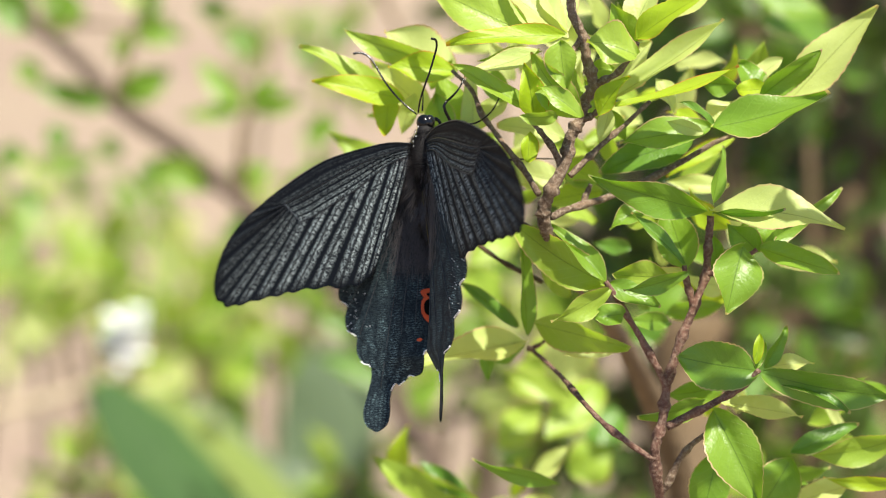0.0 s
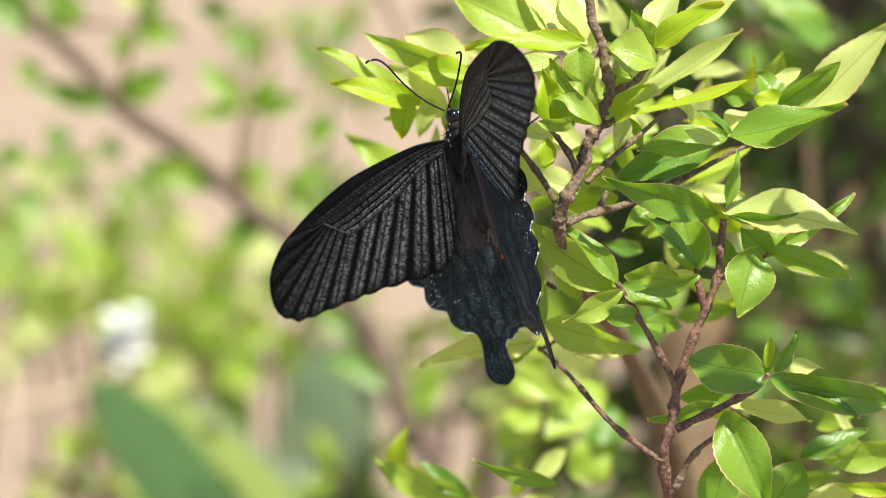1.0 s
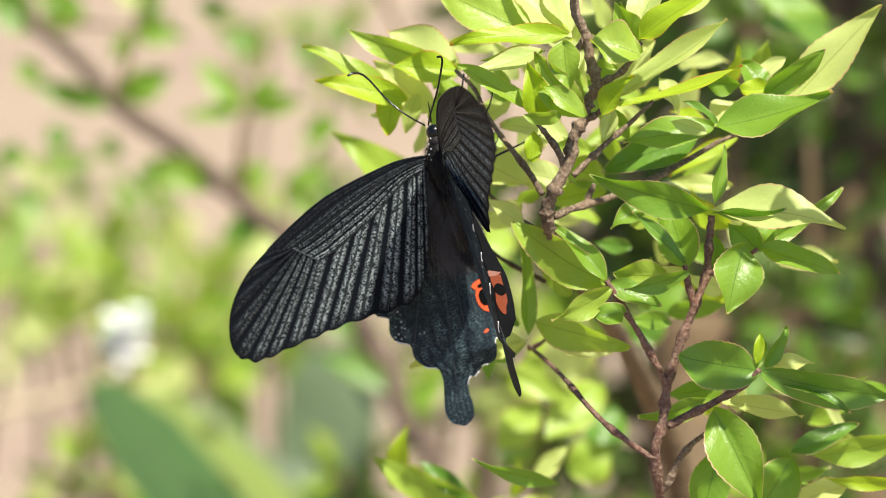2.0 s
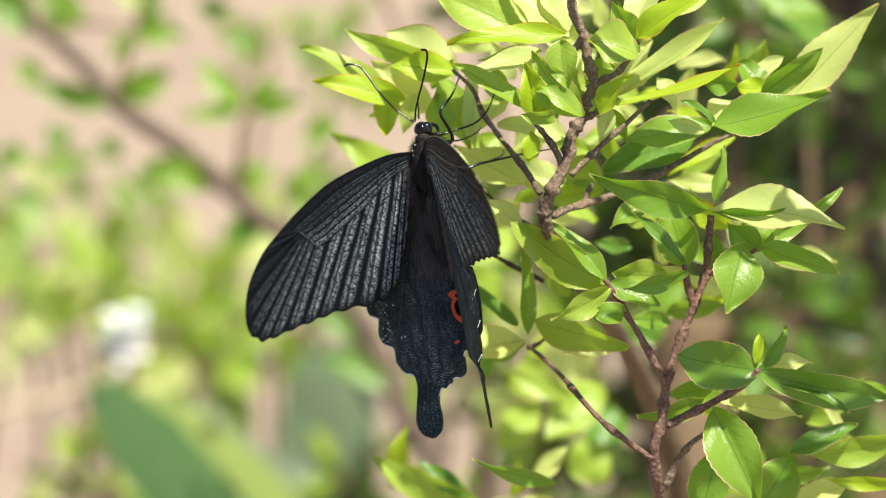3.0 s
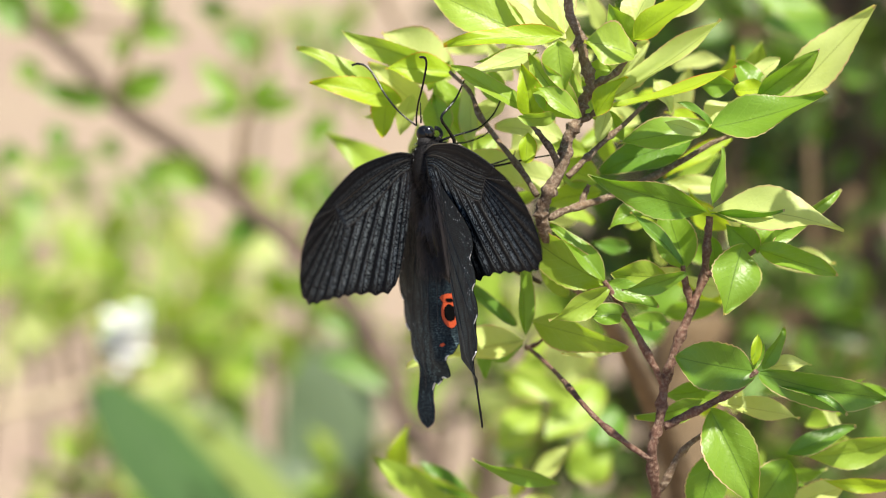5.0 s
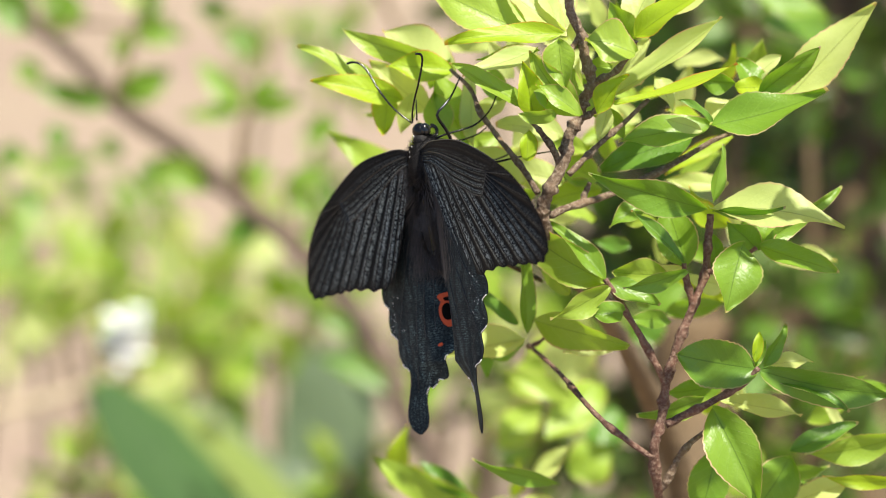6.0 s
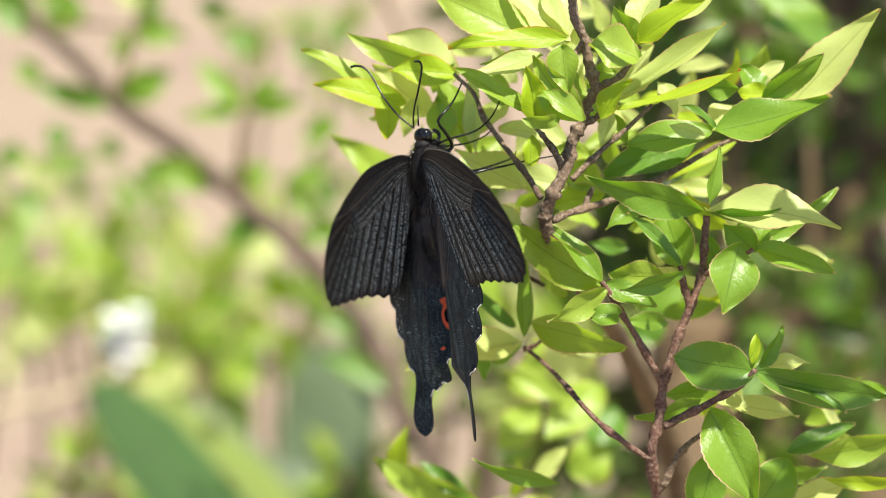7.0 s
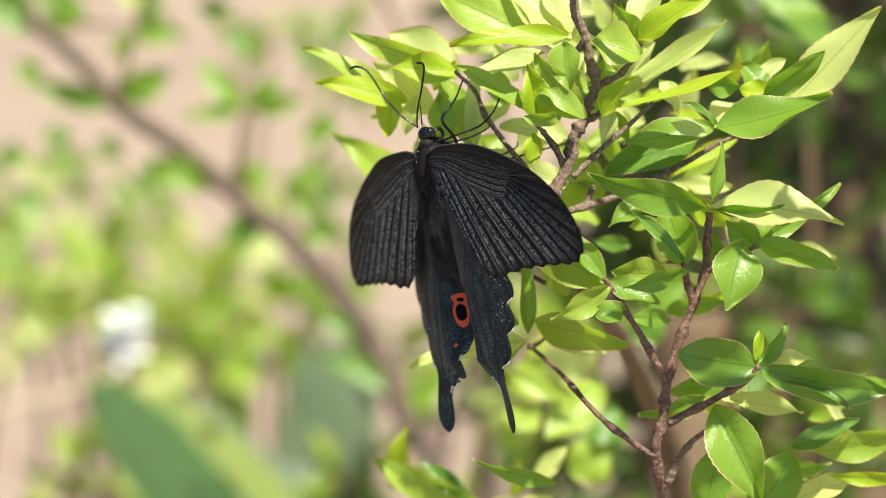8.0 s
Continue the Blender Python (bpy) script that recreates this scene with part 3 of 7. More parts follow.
leaf(upper_branch, "fresh", (44.1, 60, 33.2), (33.8, 54, 39.1), 5.0, 15, 18, 0.32, 0.6, 0.5)
leaf(upper_branch, "pale", (23.0, 43, 45.5), (32.8, 37, 46.2), 4.8, -5, 18, 0.50, 0.6, 0.5)
leaf(upper_branch, "pale", (24.1, 85, 55.8), (35.8, 79, 54.0), 4.8, -37, 18, 0.32, 0.6, 0.5)
leaf(upper_branch, "pale", (36.3, 63, 49.6), (31.8, 57, 58.7), 5.3, 35, 18, 0.24, 0.6, 0.5)
leaf(upper_branch, "fresh", (41.2, 32, 44.8), (37.7, 26, 52.5), 4.6, -23, 18, 0.41, 0.6, 0.5)
leaf(upper_branch, "pale", (23.7, 83, 39.3), (15.2, 77, 49.0), 7.0, -25, 18, 0.48, 0.6, 0.5)
leaf(upper_branch, "pale", (29.9, 41, 32.6), (30.3, 35, 41.5), 3.9, -37, 18, 0.28, 0.6, 0.5)
leaf(upper_branch, "young", (24.6, 76, 37.6), (33.1, 70, 35.0), 3.6, -14, 18, 0.17, 0.6, 0.5)
leaf(upper_branch, "pale", (12.2, 70, 47.2), (-1.1, 64, 46.2), 5.5, -28, 18, 0.48, 0.6, 0.5)
leaf(upper_branch, "pale", (28.9, 75, 37.9), (36.5, 69, 34.4), 4.5, 31, 18, 0.41, 0.6, 0.5)
leaf(upper_branch, "pale", (27.0, 61, 33.1), (27.7, 55, 40.5), 4.1, -44, 18, 0.25, 0.6, 0.5)
leaf(upper_branch, "fresh", (15.6, 41, 10.4), (22.9, 35, 15.1), 4.1, 42, 18, 0.26, 0.6, 0.5)
leaf(upper_branch, "fresh", (40.0, 32, 5.2), (47.0, 26, 5.5), 3.6, -27, 18, 0.13, 0.6, 0.5)
leaf(upper_branch, "pale", (15.7, 49, 22.4), (24.9, 43, 30.8), 6.3, -22, 18, 0.17, 0.6, 0.5)
leaf(upper_branch, "fresh", (24.0, 68, 10.9), (22.4, 62, 18.0), 3.8, -44, 18, 0.26, 0.6, 0.5)
leaf(upper_branch, "fresh", (37.5, 40, 19.0), (34.3, 34, 30.5), 5.4, -40, 18, 0.20, 0.6, 0.5)
leaf(upper_branch, "pale", (17.2, 73, 10.5), (5.9, 67, 5.4), 6.7, -33, 18, 0.32, 0.6, 0.5)
leaf(upper_branch, "fresh", (13.7, 43, 13.7), (20.4, 37, 21.0), 4.8, 26, 18, 0.18, 0.6, 0.5)
leaf(upper_branch, "pale", (31.2, 65, 21.6), (37.9, 59, 23.9), 3.1, -36, 18, 0.36, 0.6, 0.5)
leaf(upper_branch, "pale", (32.1, 82, 8.2), (22.2, 76, 4.5), 4.9, 20, 18, 0.26, 0.6, 0.5)
leaf(upper_branch, "fresh", (23.8, 41, 23.7), (32.8, 35, 20.8), 5.0, 9, 18, 0.28, 0.6, 0.5)
leaf(upper_branch, "fresh", (20.0, 83, 20.4), (20.6, 77, 31.5), 4.6, -23, 18, 0.30, 0.6, 0.5)
leaf(upper_branch, "fresh", (34.5, 71, 5.8), (24.3, 65, 10.5), 5.6, 42, 18, 0.20, 0.6, 0.5)
leaf(upper_branch, "fresh", (26.7, 57, 16.6), (33.3, 51, 22.9), 4.0, -20, 18, 0.22, 0.6, 0.5)
leaf(upper_branch, "pale", (23.7, 44, 26.0), (22.0, 38, 33.0), 3.8, 14, 18, 0.49, 0.6, 0.5)
leaf(upper_branch, "fresh", (68.1, 48, 35.6), (70.8, 42, 45.8), 5.6, -12, 18, 0.13, 0.6, 0.5)
leaf(upper_branch, "fresh", (44.5, 79, 27.0), (31.1, 73, 23.8), 5.8, 31, 18, 0.38, 0.6, 0.5)
leaf(upper_branch, "young", (61.2, 53, 36.0), (65.0, 47, 44.3), 4.7, 40, 18, 0.25, 0.6, 0.5)
leaf(upper_branch, "young", (50.8, 74, 36.2), (43.5, 68, 33.7), 3.0, 19, 18, 0.33, 0.6, 0.5)
leaf(upper_branch, "pale", (54.8, 82, 29.2), (57.4, 76, 42.2), 5.7, -6, 18, 0.18, 0.6, 0.5)
leaf(upper_branch, "pale", (53.9, 80, 41.7), (64.1, 74, 43.3), 5.2, -39, 18, 0.22, 0.6, 0.5)
leaf(upper_branch, "fresh", (54.9, 75, 16.4), (63.8, 69, 21.5), 5.8, -43, 18, 0.36, 0.6, 0.5)
leaf(upper_branch, "pale", (44.9, 65, 28.8), (31.7, 59, 31.6), 5.5, 22, 18, 0.34, 0.6, 0.5)
leaf(upper_branch, "young", (57.9, 42, 27.0), (49.2, 36, 30.0), 4.0, 36, 18, 0.35, 0.6, 0.5)
leaf(lower_branch, "green", (55.0, 66, -0.3), (64.5, 60, -2.5), 4.7, 0, 18, 0.12, 0.6, 0.5)
leaf(lower_branch, "fresh", (27.7, 35, -10.2), (20.4, 29, -2.1), 4.7, 0, 18, 0.32, 0.6, 0.5)
leaf(lower_branch, "green", (38.5, 31, -14.7), (30.4, 25, -8.6), 4.3, -40, 18, 0.39, 0.6, 0.5)
leaf(lower_branch, "green", (45.3, 48, -13.6), (41.2, 42, -7.7), 3.0, 11, 18, 0.42, 0.6, 0.5)
leaf(lower_branch, "young", (56.4, 79, -15.3), (67.1, 73, -10.6), 6.0, -31, 18, 0.49, 0.6, 0.5)
leaf(lower_branch, "pale", (37.8, 27, -20.5), (26.2, 21, -22.6), 4.9, -12, 18, 0.34, 0.6, 0.5)
leaf(lower_branch, "green", (50.3, 58, -14.2), (62.7, 52, -12.1), 5.5, 20, 18, 0.32, 0.6, 0.5)
leaf(lower_branch, "green", (49.2, 31, -15.9), (40.0, 25, -15.6), 4.4, 0, 18, 0.32, 0.6, 0.5)
leaf(lower_branch, "young", (51.8, 51, -7.3), (58.4, 45, -7.0), 3.6, 40, 18, 0.40, 0.6, 0.5)
leaf(lower_branch, "pale", (51.5, 84, -3.8), (50.1, 78, 5.7), 4.0, -15, 18, 0.36, 0.6, 0.5)
leaf(lower_branch, "green", (44.9, 39, -9.5), (45.0, 33, -1.6), 3.7, 3, 18, 0.19, 0.6, 0.5)
leaf(lower_branch, "dark", (42.7, 73, 0.4), (34.1, 67, 1.4), 4.1, -7, 18, 0.39, 0.6, 0.5)
leaf(lower_branch, "pale", (61.7, 29, -8.7), (52.0, 23, -5.7), 5.2, -29, 18, 0.30, 0.6, 0.5)
leaf(lower_branch, "pale", (69.7, 67, -1.2), (64.0, 61, 8.3), 5.6, 2, 18, 0.36, 0.6, 0.5)
leaf(lower_branch, "pale", (75.2, 61, -2.8), (87.3, 55, -2.5), 6.8, -36, 18, 0.40, 0.6, 0.5)
leaf(lower_branch, "young", (62.3, 32, 4.7), (51.4, 26, 11.2), 5.5, -18, 18, 0.31, 0.6, 0.5)
leaf(lower_branch, "dark", (63.6, 79, -10.1), (63.4, 73, -2.7), 3.5, -44, 18, 0.18, 0.6, 0.5)
leaf(lower_branch, "young", (60.2, 33, 6.3), (53.3, 27, 12.7), 4.6, -43, 18, 0.50, 0.6, 0.5)
leaf(lower_branch, "green", (63.4, 58, -46.6), (63.5, 52, -36.0), 5.1, 36, 18, 0.48, 0.6, 0.5)
leaf(lower_branch, "young", (59.9, 68, -37.9), (62.3, 62, -26.9), 4.9, -16, 18, 0.11, 0.6, 0.5)
leaf(lower_branch, "fresh", (82.3, 60, -39.1), (91.4, 54, -34.7), 4.8, -26, 18, 0.17, 0.6, 0.5)
leaf(lower_branch, "green", (86.0, 29, -33.8), (90.6, 23, -27.6), 3.5, -44, 18, 0.35, 0.6, 0.5)
leaf(lower_branch, "green", (88.6, 33, -31.0), (97.9, 27, -31.1), 4.2, -30, 18, 0.18, 0.6, 0.5)
leaf(lower_branch, "fresh", (85.0, 61, -41.7), (92.7, 55, -42.7), 3.7, 10, 18, 0.33, 0.6, 0.5)
leaf(lower_branch, "pale", (88.6, 44, -40.4), (83.7, 38, -34.6), 3.6, 42, 18, 0.24, 0.6, 0.5)
leaf(lower_branch, "green", (81.7, 83, -31.8), (73.4, 77, -32.7), 3.9, 22, 18, 0.43, 0.6, 0.5)
leaf(lower_branch, "pale", (67.7, 80, -37.5), (67.7, 74, -28.4), 3.6, -9, 18, 0.33, 0.6, 0.5)
leaf(lower_branch, "green", (73.6, 44, -49.3), (84.3, 38, -48.2), 4.7, 39, 18, 0.37, 0.6, 0.5)
leaf(lower_branch, "fresh", (58.3, 69, -55.5), (69.6, 63, -50.2), 6.0, -7, 18, 0.34, 0.6, 0.5)
leaf(lower_branch, "green", (70.6, 36, -47.3), (79.0, 30, -51.0), 4.3, -2, 18, 0.11, 0.6, 0.5)
leaf(trunk, "pale", (15.5, 154, -64.4), (6.3, 148, -66.9), 4.1, 44, 18, 0.34, 0.6, 0.5)
leaf(trunk, "young", (18.1, 176, -64.5), (18.9, 170, -53.8), 4.3, 41, 18, 0.40, 0.6, 0.5)
leaf(trunk, "pale", (13.0, 169, -64.4), (21.0, 163, -65.4), 3.8, 3, 18, 0.43, 0.6, 0.5)
leaf(trunk, "fresh", (16.3, 177, -64.9), (27.3, 171, -68.9), 6.4, 33, 18, 0.41, 0.6, 0.5)
leaf(trunk, "fresh", (-3.7, 155, -57.8), (4.8, 149, -60.9), 4.4, 44, 18, 0.37, 0.6, 0.5)
leaf(trunk, "fresh", (-4.5, 177, -59.6), (-15.1, 171, -59.8), 5.2, -39, 18, 0.15, 0.6, 0.5)
leaf(trunk, "young", (-11.4, 127, -55.7), (-8.7, 121, -42.9), 5.8, -23, 18, 0.30, 0.6, 0.5)
leaf(trunk, "young", (-1.4, 156, -60.8), (-9.4, 150, -53.3), 5.2, -10, 18, 0.24, 0.6, 0.5)
leaf(trunk, "pale", (13.1, 165, -65.0), (4.0, 159, -68.1), 5.2, -12, 18, 0.44, 0.6, 0.5)
leaf(upper_branch, "fresh", (-8.4, 63, 31.8), (-17.3, 57, 29.6), 4.1, -25, 18, 0.10, 0.6, 0.5)
leaf(upper_branch, "fresh", (-2.8, 27, 34.9), (2.1, 21, 40.9), 3.4, 28, 18, 0.37, 0.6, 0.5)
leaf(upper_branch, "pale", (-5.7, 62, 37.4), (2.1, 56, 45.6), 4.8, -6, 18, 0.26, 0.6, 0.5)
leaf(upper_branch, "fresh", (-3.1, 43, 20.9), (2.5, 37, 31.1), 5.1, -4, 18, 0.19, 0.6, 0.5)
leaf(upper_branch, "pale", (9.9, 62, 20.3), (22.4, 56, 23.6), 6.1, 43, 18, 0.47, 0.6, 0.5)
leaf(upper_branch, "pale", (-6.9, 48, 21.3), (-5.0, 42, 28.0), 3.0, 26, 18, 0.29, 0.6, 0.5)
leaf(upper_branch, "fresh", (12.5, 73, 36.9), (11.0, 67, 44.3), 4.3, 21, 18, 0.16, 0.6, 0.5)
leaf(upper_branch, "pale", (5.1, 83, 24.7), (18.0, 77, 21.3), 5.5, 7, 18, 0.25, 0.6, 0.5)


# unseen leafy spray, added above the view and leaning out to dapple the lower branch
unseen_spray = part("branch", tube(bmesh.new(), [mm(25.9, -6, 56.1), mm(34.0, -18, 62.0), mm(50.0, -34, 66.0), mm(70.0, -48, 67.0), mm(92.0, -60, 68.0), mm(118.0, -72, 70.0)], 0.00095, 0.0006, 8, 0.3, n=5), BARK, shrub)
rnd = random.Random(17)
for n in range(19):
    along = n / 18.0
    x, y, z = 70.0 + 54.0 * along, -36.0 - 40.0 * rnd.random() - 6.0 * along, 62.0 + rnd.uniform(0.0, 10.0)
    turn = rnd.uniform(0.0, 2 * math.pi)
    ln = rnd.uniform(13.0, 19.0)
    tip = (x + ln * math.cos(turn), y + 0.8 * ln * math.sin(turn), z + rnd.uniform(-1.0, 5.0))
    leaf(unseen_spray, rnd.choice(("green", "fresh", "young")), (x, y, z), tip, rnd.uniform(6.0, 9.0), rnd.uniform(-20.0, 20.0) + 70.0 * (1 if math.cos(turn) < 0 else -1), 16, 0.3)


# ---- the butterfly ----
HINGE, HIND_HINGE = (0.0018, -0.0008, 0.0), (0.0018, -0.0006, -0.0025)
HIND_SET = Vector((-0.0019, 0.0013, 0.0))     # the hind wings lie under the fore wings
SPAR = Vector((0.832, 0.0, -0.555))


def wing_material(name, base, scales, dot=None):
    """Wing membrane: UV x counts the veins, UV y runs from the body to the rim."""
    m, nodes, links, bsdf = material(name)
    uv = nodes.new("ShaderNodeUVMap")
    sep = nodes.new("ShaderNodeSeparateXYZ")
    links.new(uv.outputs[0], sep.inputs[0])
    tc = nodes.new("ShaderNodeTexCoord")
    u, v = sep.outputs[0], sep.outputs[1]

    def times(a, b):
        return math_node(nodes, links, "MULTIPLY", a, b)

    cells = nodes.new("ShaderNodeTexVoronoi")
    cells.inputs["Scale"].default_value = 3900.0
    links.new(tc.outputs["Object"], cells.inputs["Vector"])
    tint = nodes.new("ShaderNodeSeparateXYZ")
    links.new(cells.outputs["Color"], tint.inputs[0])
    broad = noise_tex(nodes, links, 160.0, 3.0, tc.outputs["Object"])
    grain = noise_tex(nodes, links, 4200.0, 2.0, tc.outputs["Object"], 0.75)
    wave = math_node(nodes, links, "ABSOLUTE", math_node(nodes, links, "SUBTRACT", math_node(nodes, links, "FRACT", u), 0.5))
    frayed = math_node(nodes, links, "MULTIPLY_ADD", grain, 0.10, math_node(nodes, links, "SUBTRACT", wave, 0.05))
    dust = ramp_of(nodes, links, tint.outputs[0], 0.35, 0.85)
    if dot is None:
        band = ramp_of(nodes, links, frayed, 0.11, 0.30)
        band = times(band, math_node(nodes, links, "MULTIPLY_ADD", ramp_of(nodes, links, wave, 0.40, 0.455), -0.85, 1.0))
        band = times(band, math_node(nodes, links, "MULTIPLY_ADD", ramp_of(nodes, links, u, 2.0, 7.5), 0.92, 0.08))
        inner = math_node(nodes, links, "MINIMUM", ramp_of(nodes, links, v, -0.02, 0.06), ramp_of(nodes, links, v, 0.99, 0.86))
        amount = times(times(band, inner), math_node(nodes, links, "MULTIPLY_ADD", dust, 0.96, 0.04))
        amount = times(amount, math_node(nodes, links, "MULTIPLY_ADD", ramp_of(nodes, links, broad, 0.2, 0.6), 0.5, 0.5))
        height = math_node(nodes, links, "ADD", times(wave, 2.0), grain)
    else:
        place = nodes.new("ShaderNodeSeparateXYZ")
        links.new(tc.outputs["Object"], place.inputs[0])
        ripple = nodes.new("ShaderNodeTexWave")
        ripple.bands_direction = "Z"
        ripple.inputs["Scale"].default_value = 640.0
        ripple.inputs["Distortion"].default_value = 7.0
        ripple.inputs["Detail Scale"].default_value = 1.8
        links.new(tc.outputs["Object"], ripple.inputs["Vector"])
        lines = ramp_of(nodes, links, ripple.outputs["Fac"], 0.45, 0.95)
        field = times(ramp_of(nodes, links, place.outputs[2], -0.016, -0.028), ramp_of(nodes, links, broad, 0.36, 0.66))
        field = times(field, ramp_of(nodes, links, wave, 0.08, 0.30))
        amount = math_node(nodes, links, "MULTIPLY_ADD", times(times(lines, math_node(nodes, links, "MULTIPLY_ADD", dust, 0.7, 0.3)), field), 0.95, times(dust, 0.10))
        height = math_node(nodes, links, "MULTIPLY_ADD", ripple.outputs["Fac"], 1.2, grain)
    col = mixed(nodes, links, amount, base, scales)
    if dot is not None:
        speck = nodes.new("ShaderNodeTexVoronoi")
        speck.inputs["Scale"].default_value = 1050.0
        links.new(tc.outputs["Object"], speck.inputs["Vector"])
        dots = math_node(nodes, links, "LESS_THAN", speck.outputs["Distance"], 0.17)
        zone = times(math_node(nodes, links, "LESS_THAN", u, 2.1), times(math_node(nodes, links, "GREATER_THAN", broad, 0.45), math_node(nodes, links, "GREATER_THAN", place.outputs[2], -0.033)))
        col = mixed(nodes, links, times(dots, zone), col, dot)
    links.new(col, bsdf.inputs["Base Color"])
    bsdf.inputs["Roughness"].default_value = 0.6
    bsdf.inputs["Specular IOR Level"].default_value = 0.05
    bump = nodes.new("ShaderNodeBump")
    bump.inputs["Strength"].default_value = 0.35
    bump.inputs["Distance"].default_value = 0.00012
    links.new(height, bump.inputs["Height"])
    links.new(bump.outputs[0], bsdf.inputs["Normal"])
    return m


def plain(name, col, rough, spec=0.5, bumpy=0.0, scale=2000.0, vary=0.4):
    m, nodes, links, bsdf = material(name)
    tc = nodes.new("ShaderNodeTexCoord")
    n = noise_tex(nodes, links, scale, 4.0, tc.outputs["Object"])
    links.new(mixed(nodes, links, n, tuple(c * (1 - vary) for c in col), tuple(min(1.0, c * (1 + vary)) for c in col)), bsdf.inputs["Base Color"])
    bsdf.inputs["Roughness"].default_value = rough
    bsdf.inputs["Specular IOR Level"].default_value = spec
    if bumpy:
        bump = nodes.new("ShaderNodeBump")
        bump.inputs["Strength"].default_value = bumpy
        bump.inputs["Distance"].default_value = 0.0003
        links.new(n, bump.inputs["Height"])
        links.new(bump.outputs[0], bsdf.inputs["Normal"])
    return m


FORE = wing_material("forewing_black", (0.0048, 0.0060, 0.0084), (0.30, 0.345, 0.345))
HINDM = wing_material("hindwing_blue_black", (0.0095, 0.0145, 0.0200), (0.16, 0.245, 0.26), (0.62, 0.66, 0.70))
UNDER = plain("hindwing_underside_black", (0.004, 0.004, 0.0045), 0.6, 0.06, 0.4, 1800.0, 0.6)
FRINGE = plain("white_wing_fringe", (0.85, 0.86, 0.86), 0.7, 0.2, 0.0, 2000.0, 0.1)
PALE_VEIN = plain("grey_wing_vein", (0.035, 0.042, 0.05), 0.5, 0.3)
VEIN = plain("wing_vein_black", (0.009, 0.010, 0.012), 0.36, 0.45)
CHITIN = plain("black_chitin", (0.003, 0.003, 0.0035), 0.2, 0.3)
FUR = plain("black_body_hair", (0.017, 0.0158, 0.016), 0.45, 0.12, 0.6, 4000.0)
BELLY = plain("brown_black_body_hair", (0.030, 0.0275, 0.028), 0.5, 0.15, 0.0, 3000.0, 0.5)
LONG_HAIR = plain("brown_grey_wing_hair", (0.085, 0.080, 0.084), 0.5, 0.2, 0.0, 3000.0, 0.6)
EYE_MAT = plain("dark_eye", (0.004, 0.004, 0.005), 0.14, 0.5)
ORANGE = plain("orange_red_scales", (0.52, 0.075, 0.02), 0.55, 0.3, 0.3, 3000.0, 0.3)
RUST = plain("rusty_orange_scales", (0.135, 0.027, 0.009), 0.6, 0.2, 0.3, 2500.0, 0.5)
PINK = plain("pinkish_white_scales", (0.20, 0.09, 0.065), 0.6, 0.2, 0.3, 3000.0, 0.5)
BLACK_SPOT = plain("black_scales", (0.003, 0.003, 0.003), 0.7, 0.04)
YELLOW = plain("pale_yellow_seam", (0.17, 0.15, 0.07), 0.6, 0.3)


def flat_curve(points, n):
    return [(p.x, p.y) for p in spline([(a, b, 0) for a, b in points], n)]


def sample(curve, t):
    x = t * (len(curve) - 1)
    i = min(int(x), len(curve) - 2)
    f = x - i
    return (curve[i][0] * (1 - f) + curve[i + 1][0] * f, curve[i][1] * (1 - f) + curve[i + 1][1] * f)


def wing_arch(s, z):
    """Gentle arch of the membrane, in millimetres towards the underside."""
    return 0.00127 * s * s + 0.12 * math.sin(s * 0.23) + 0.0006 * z * z


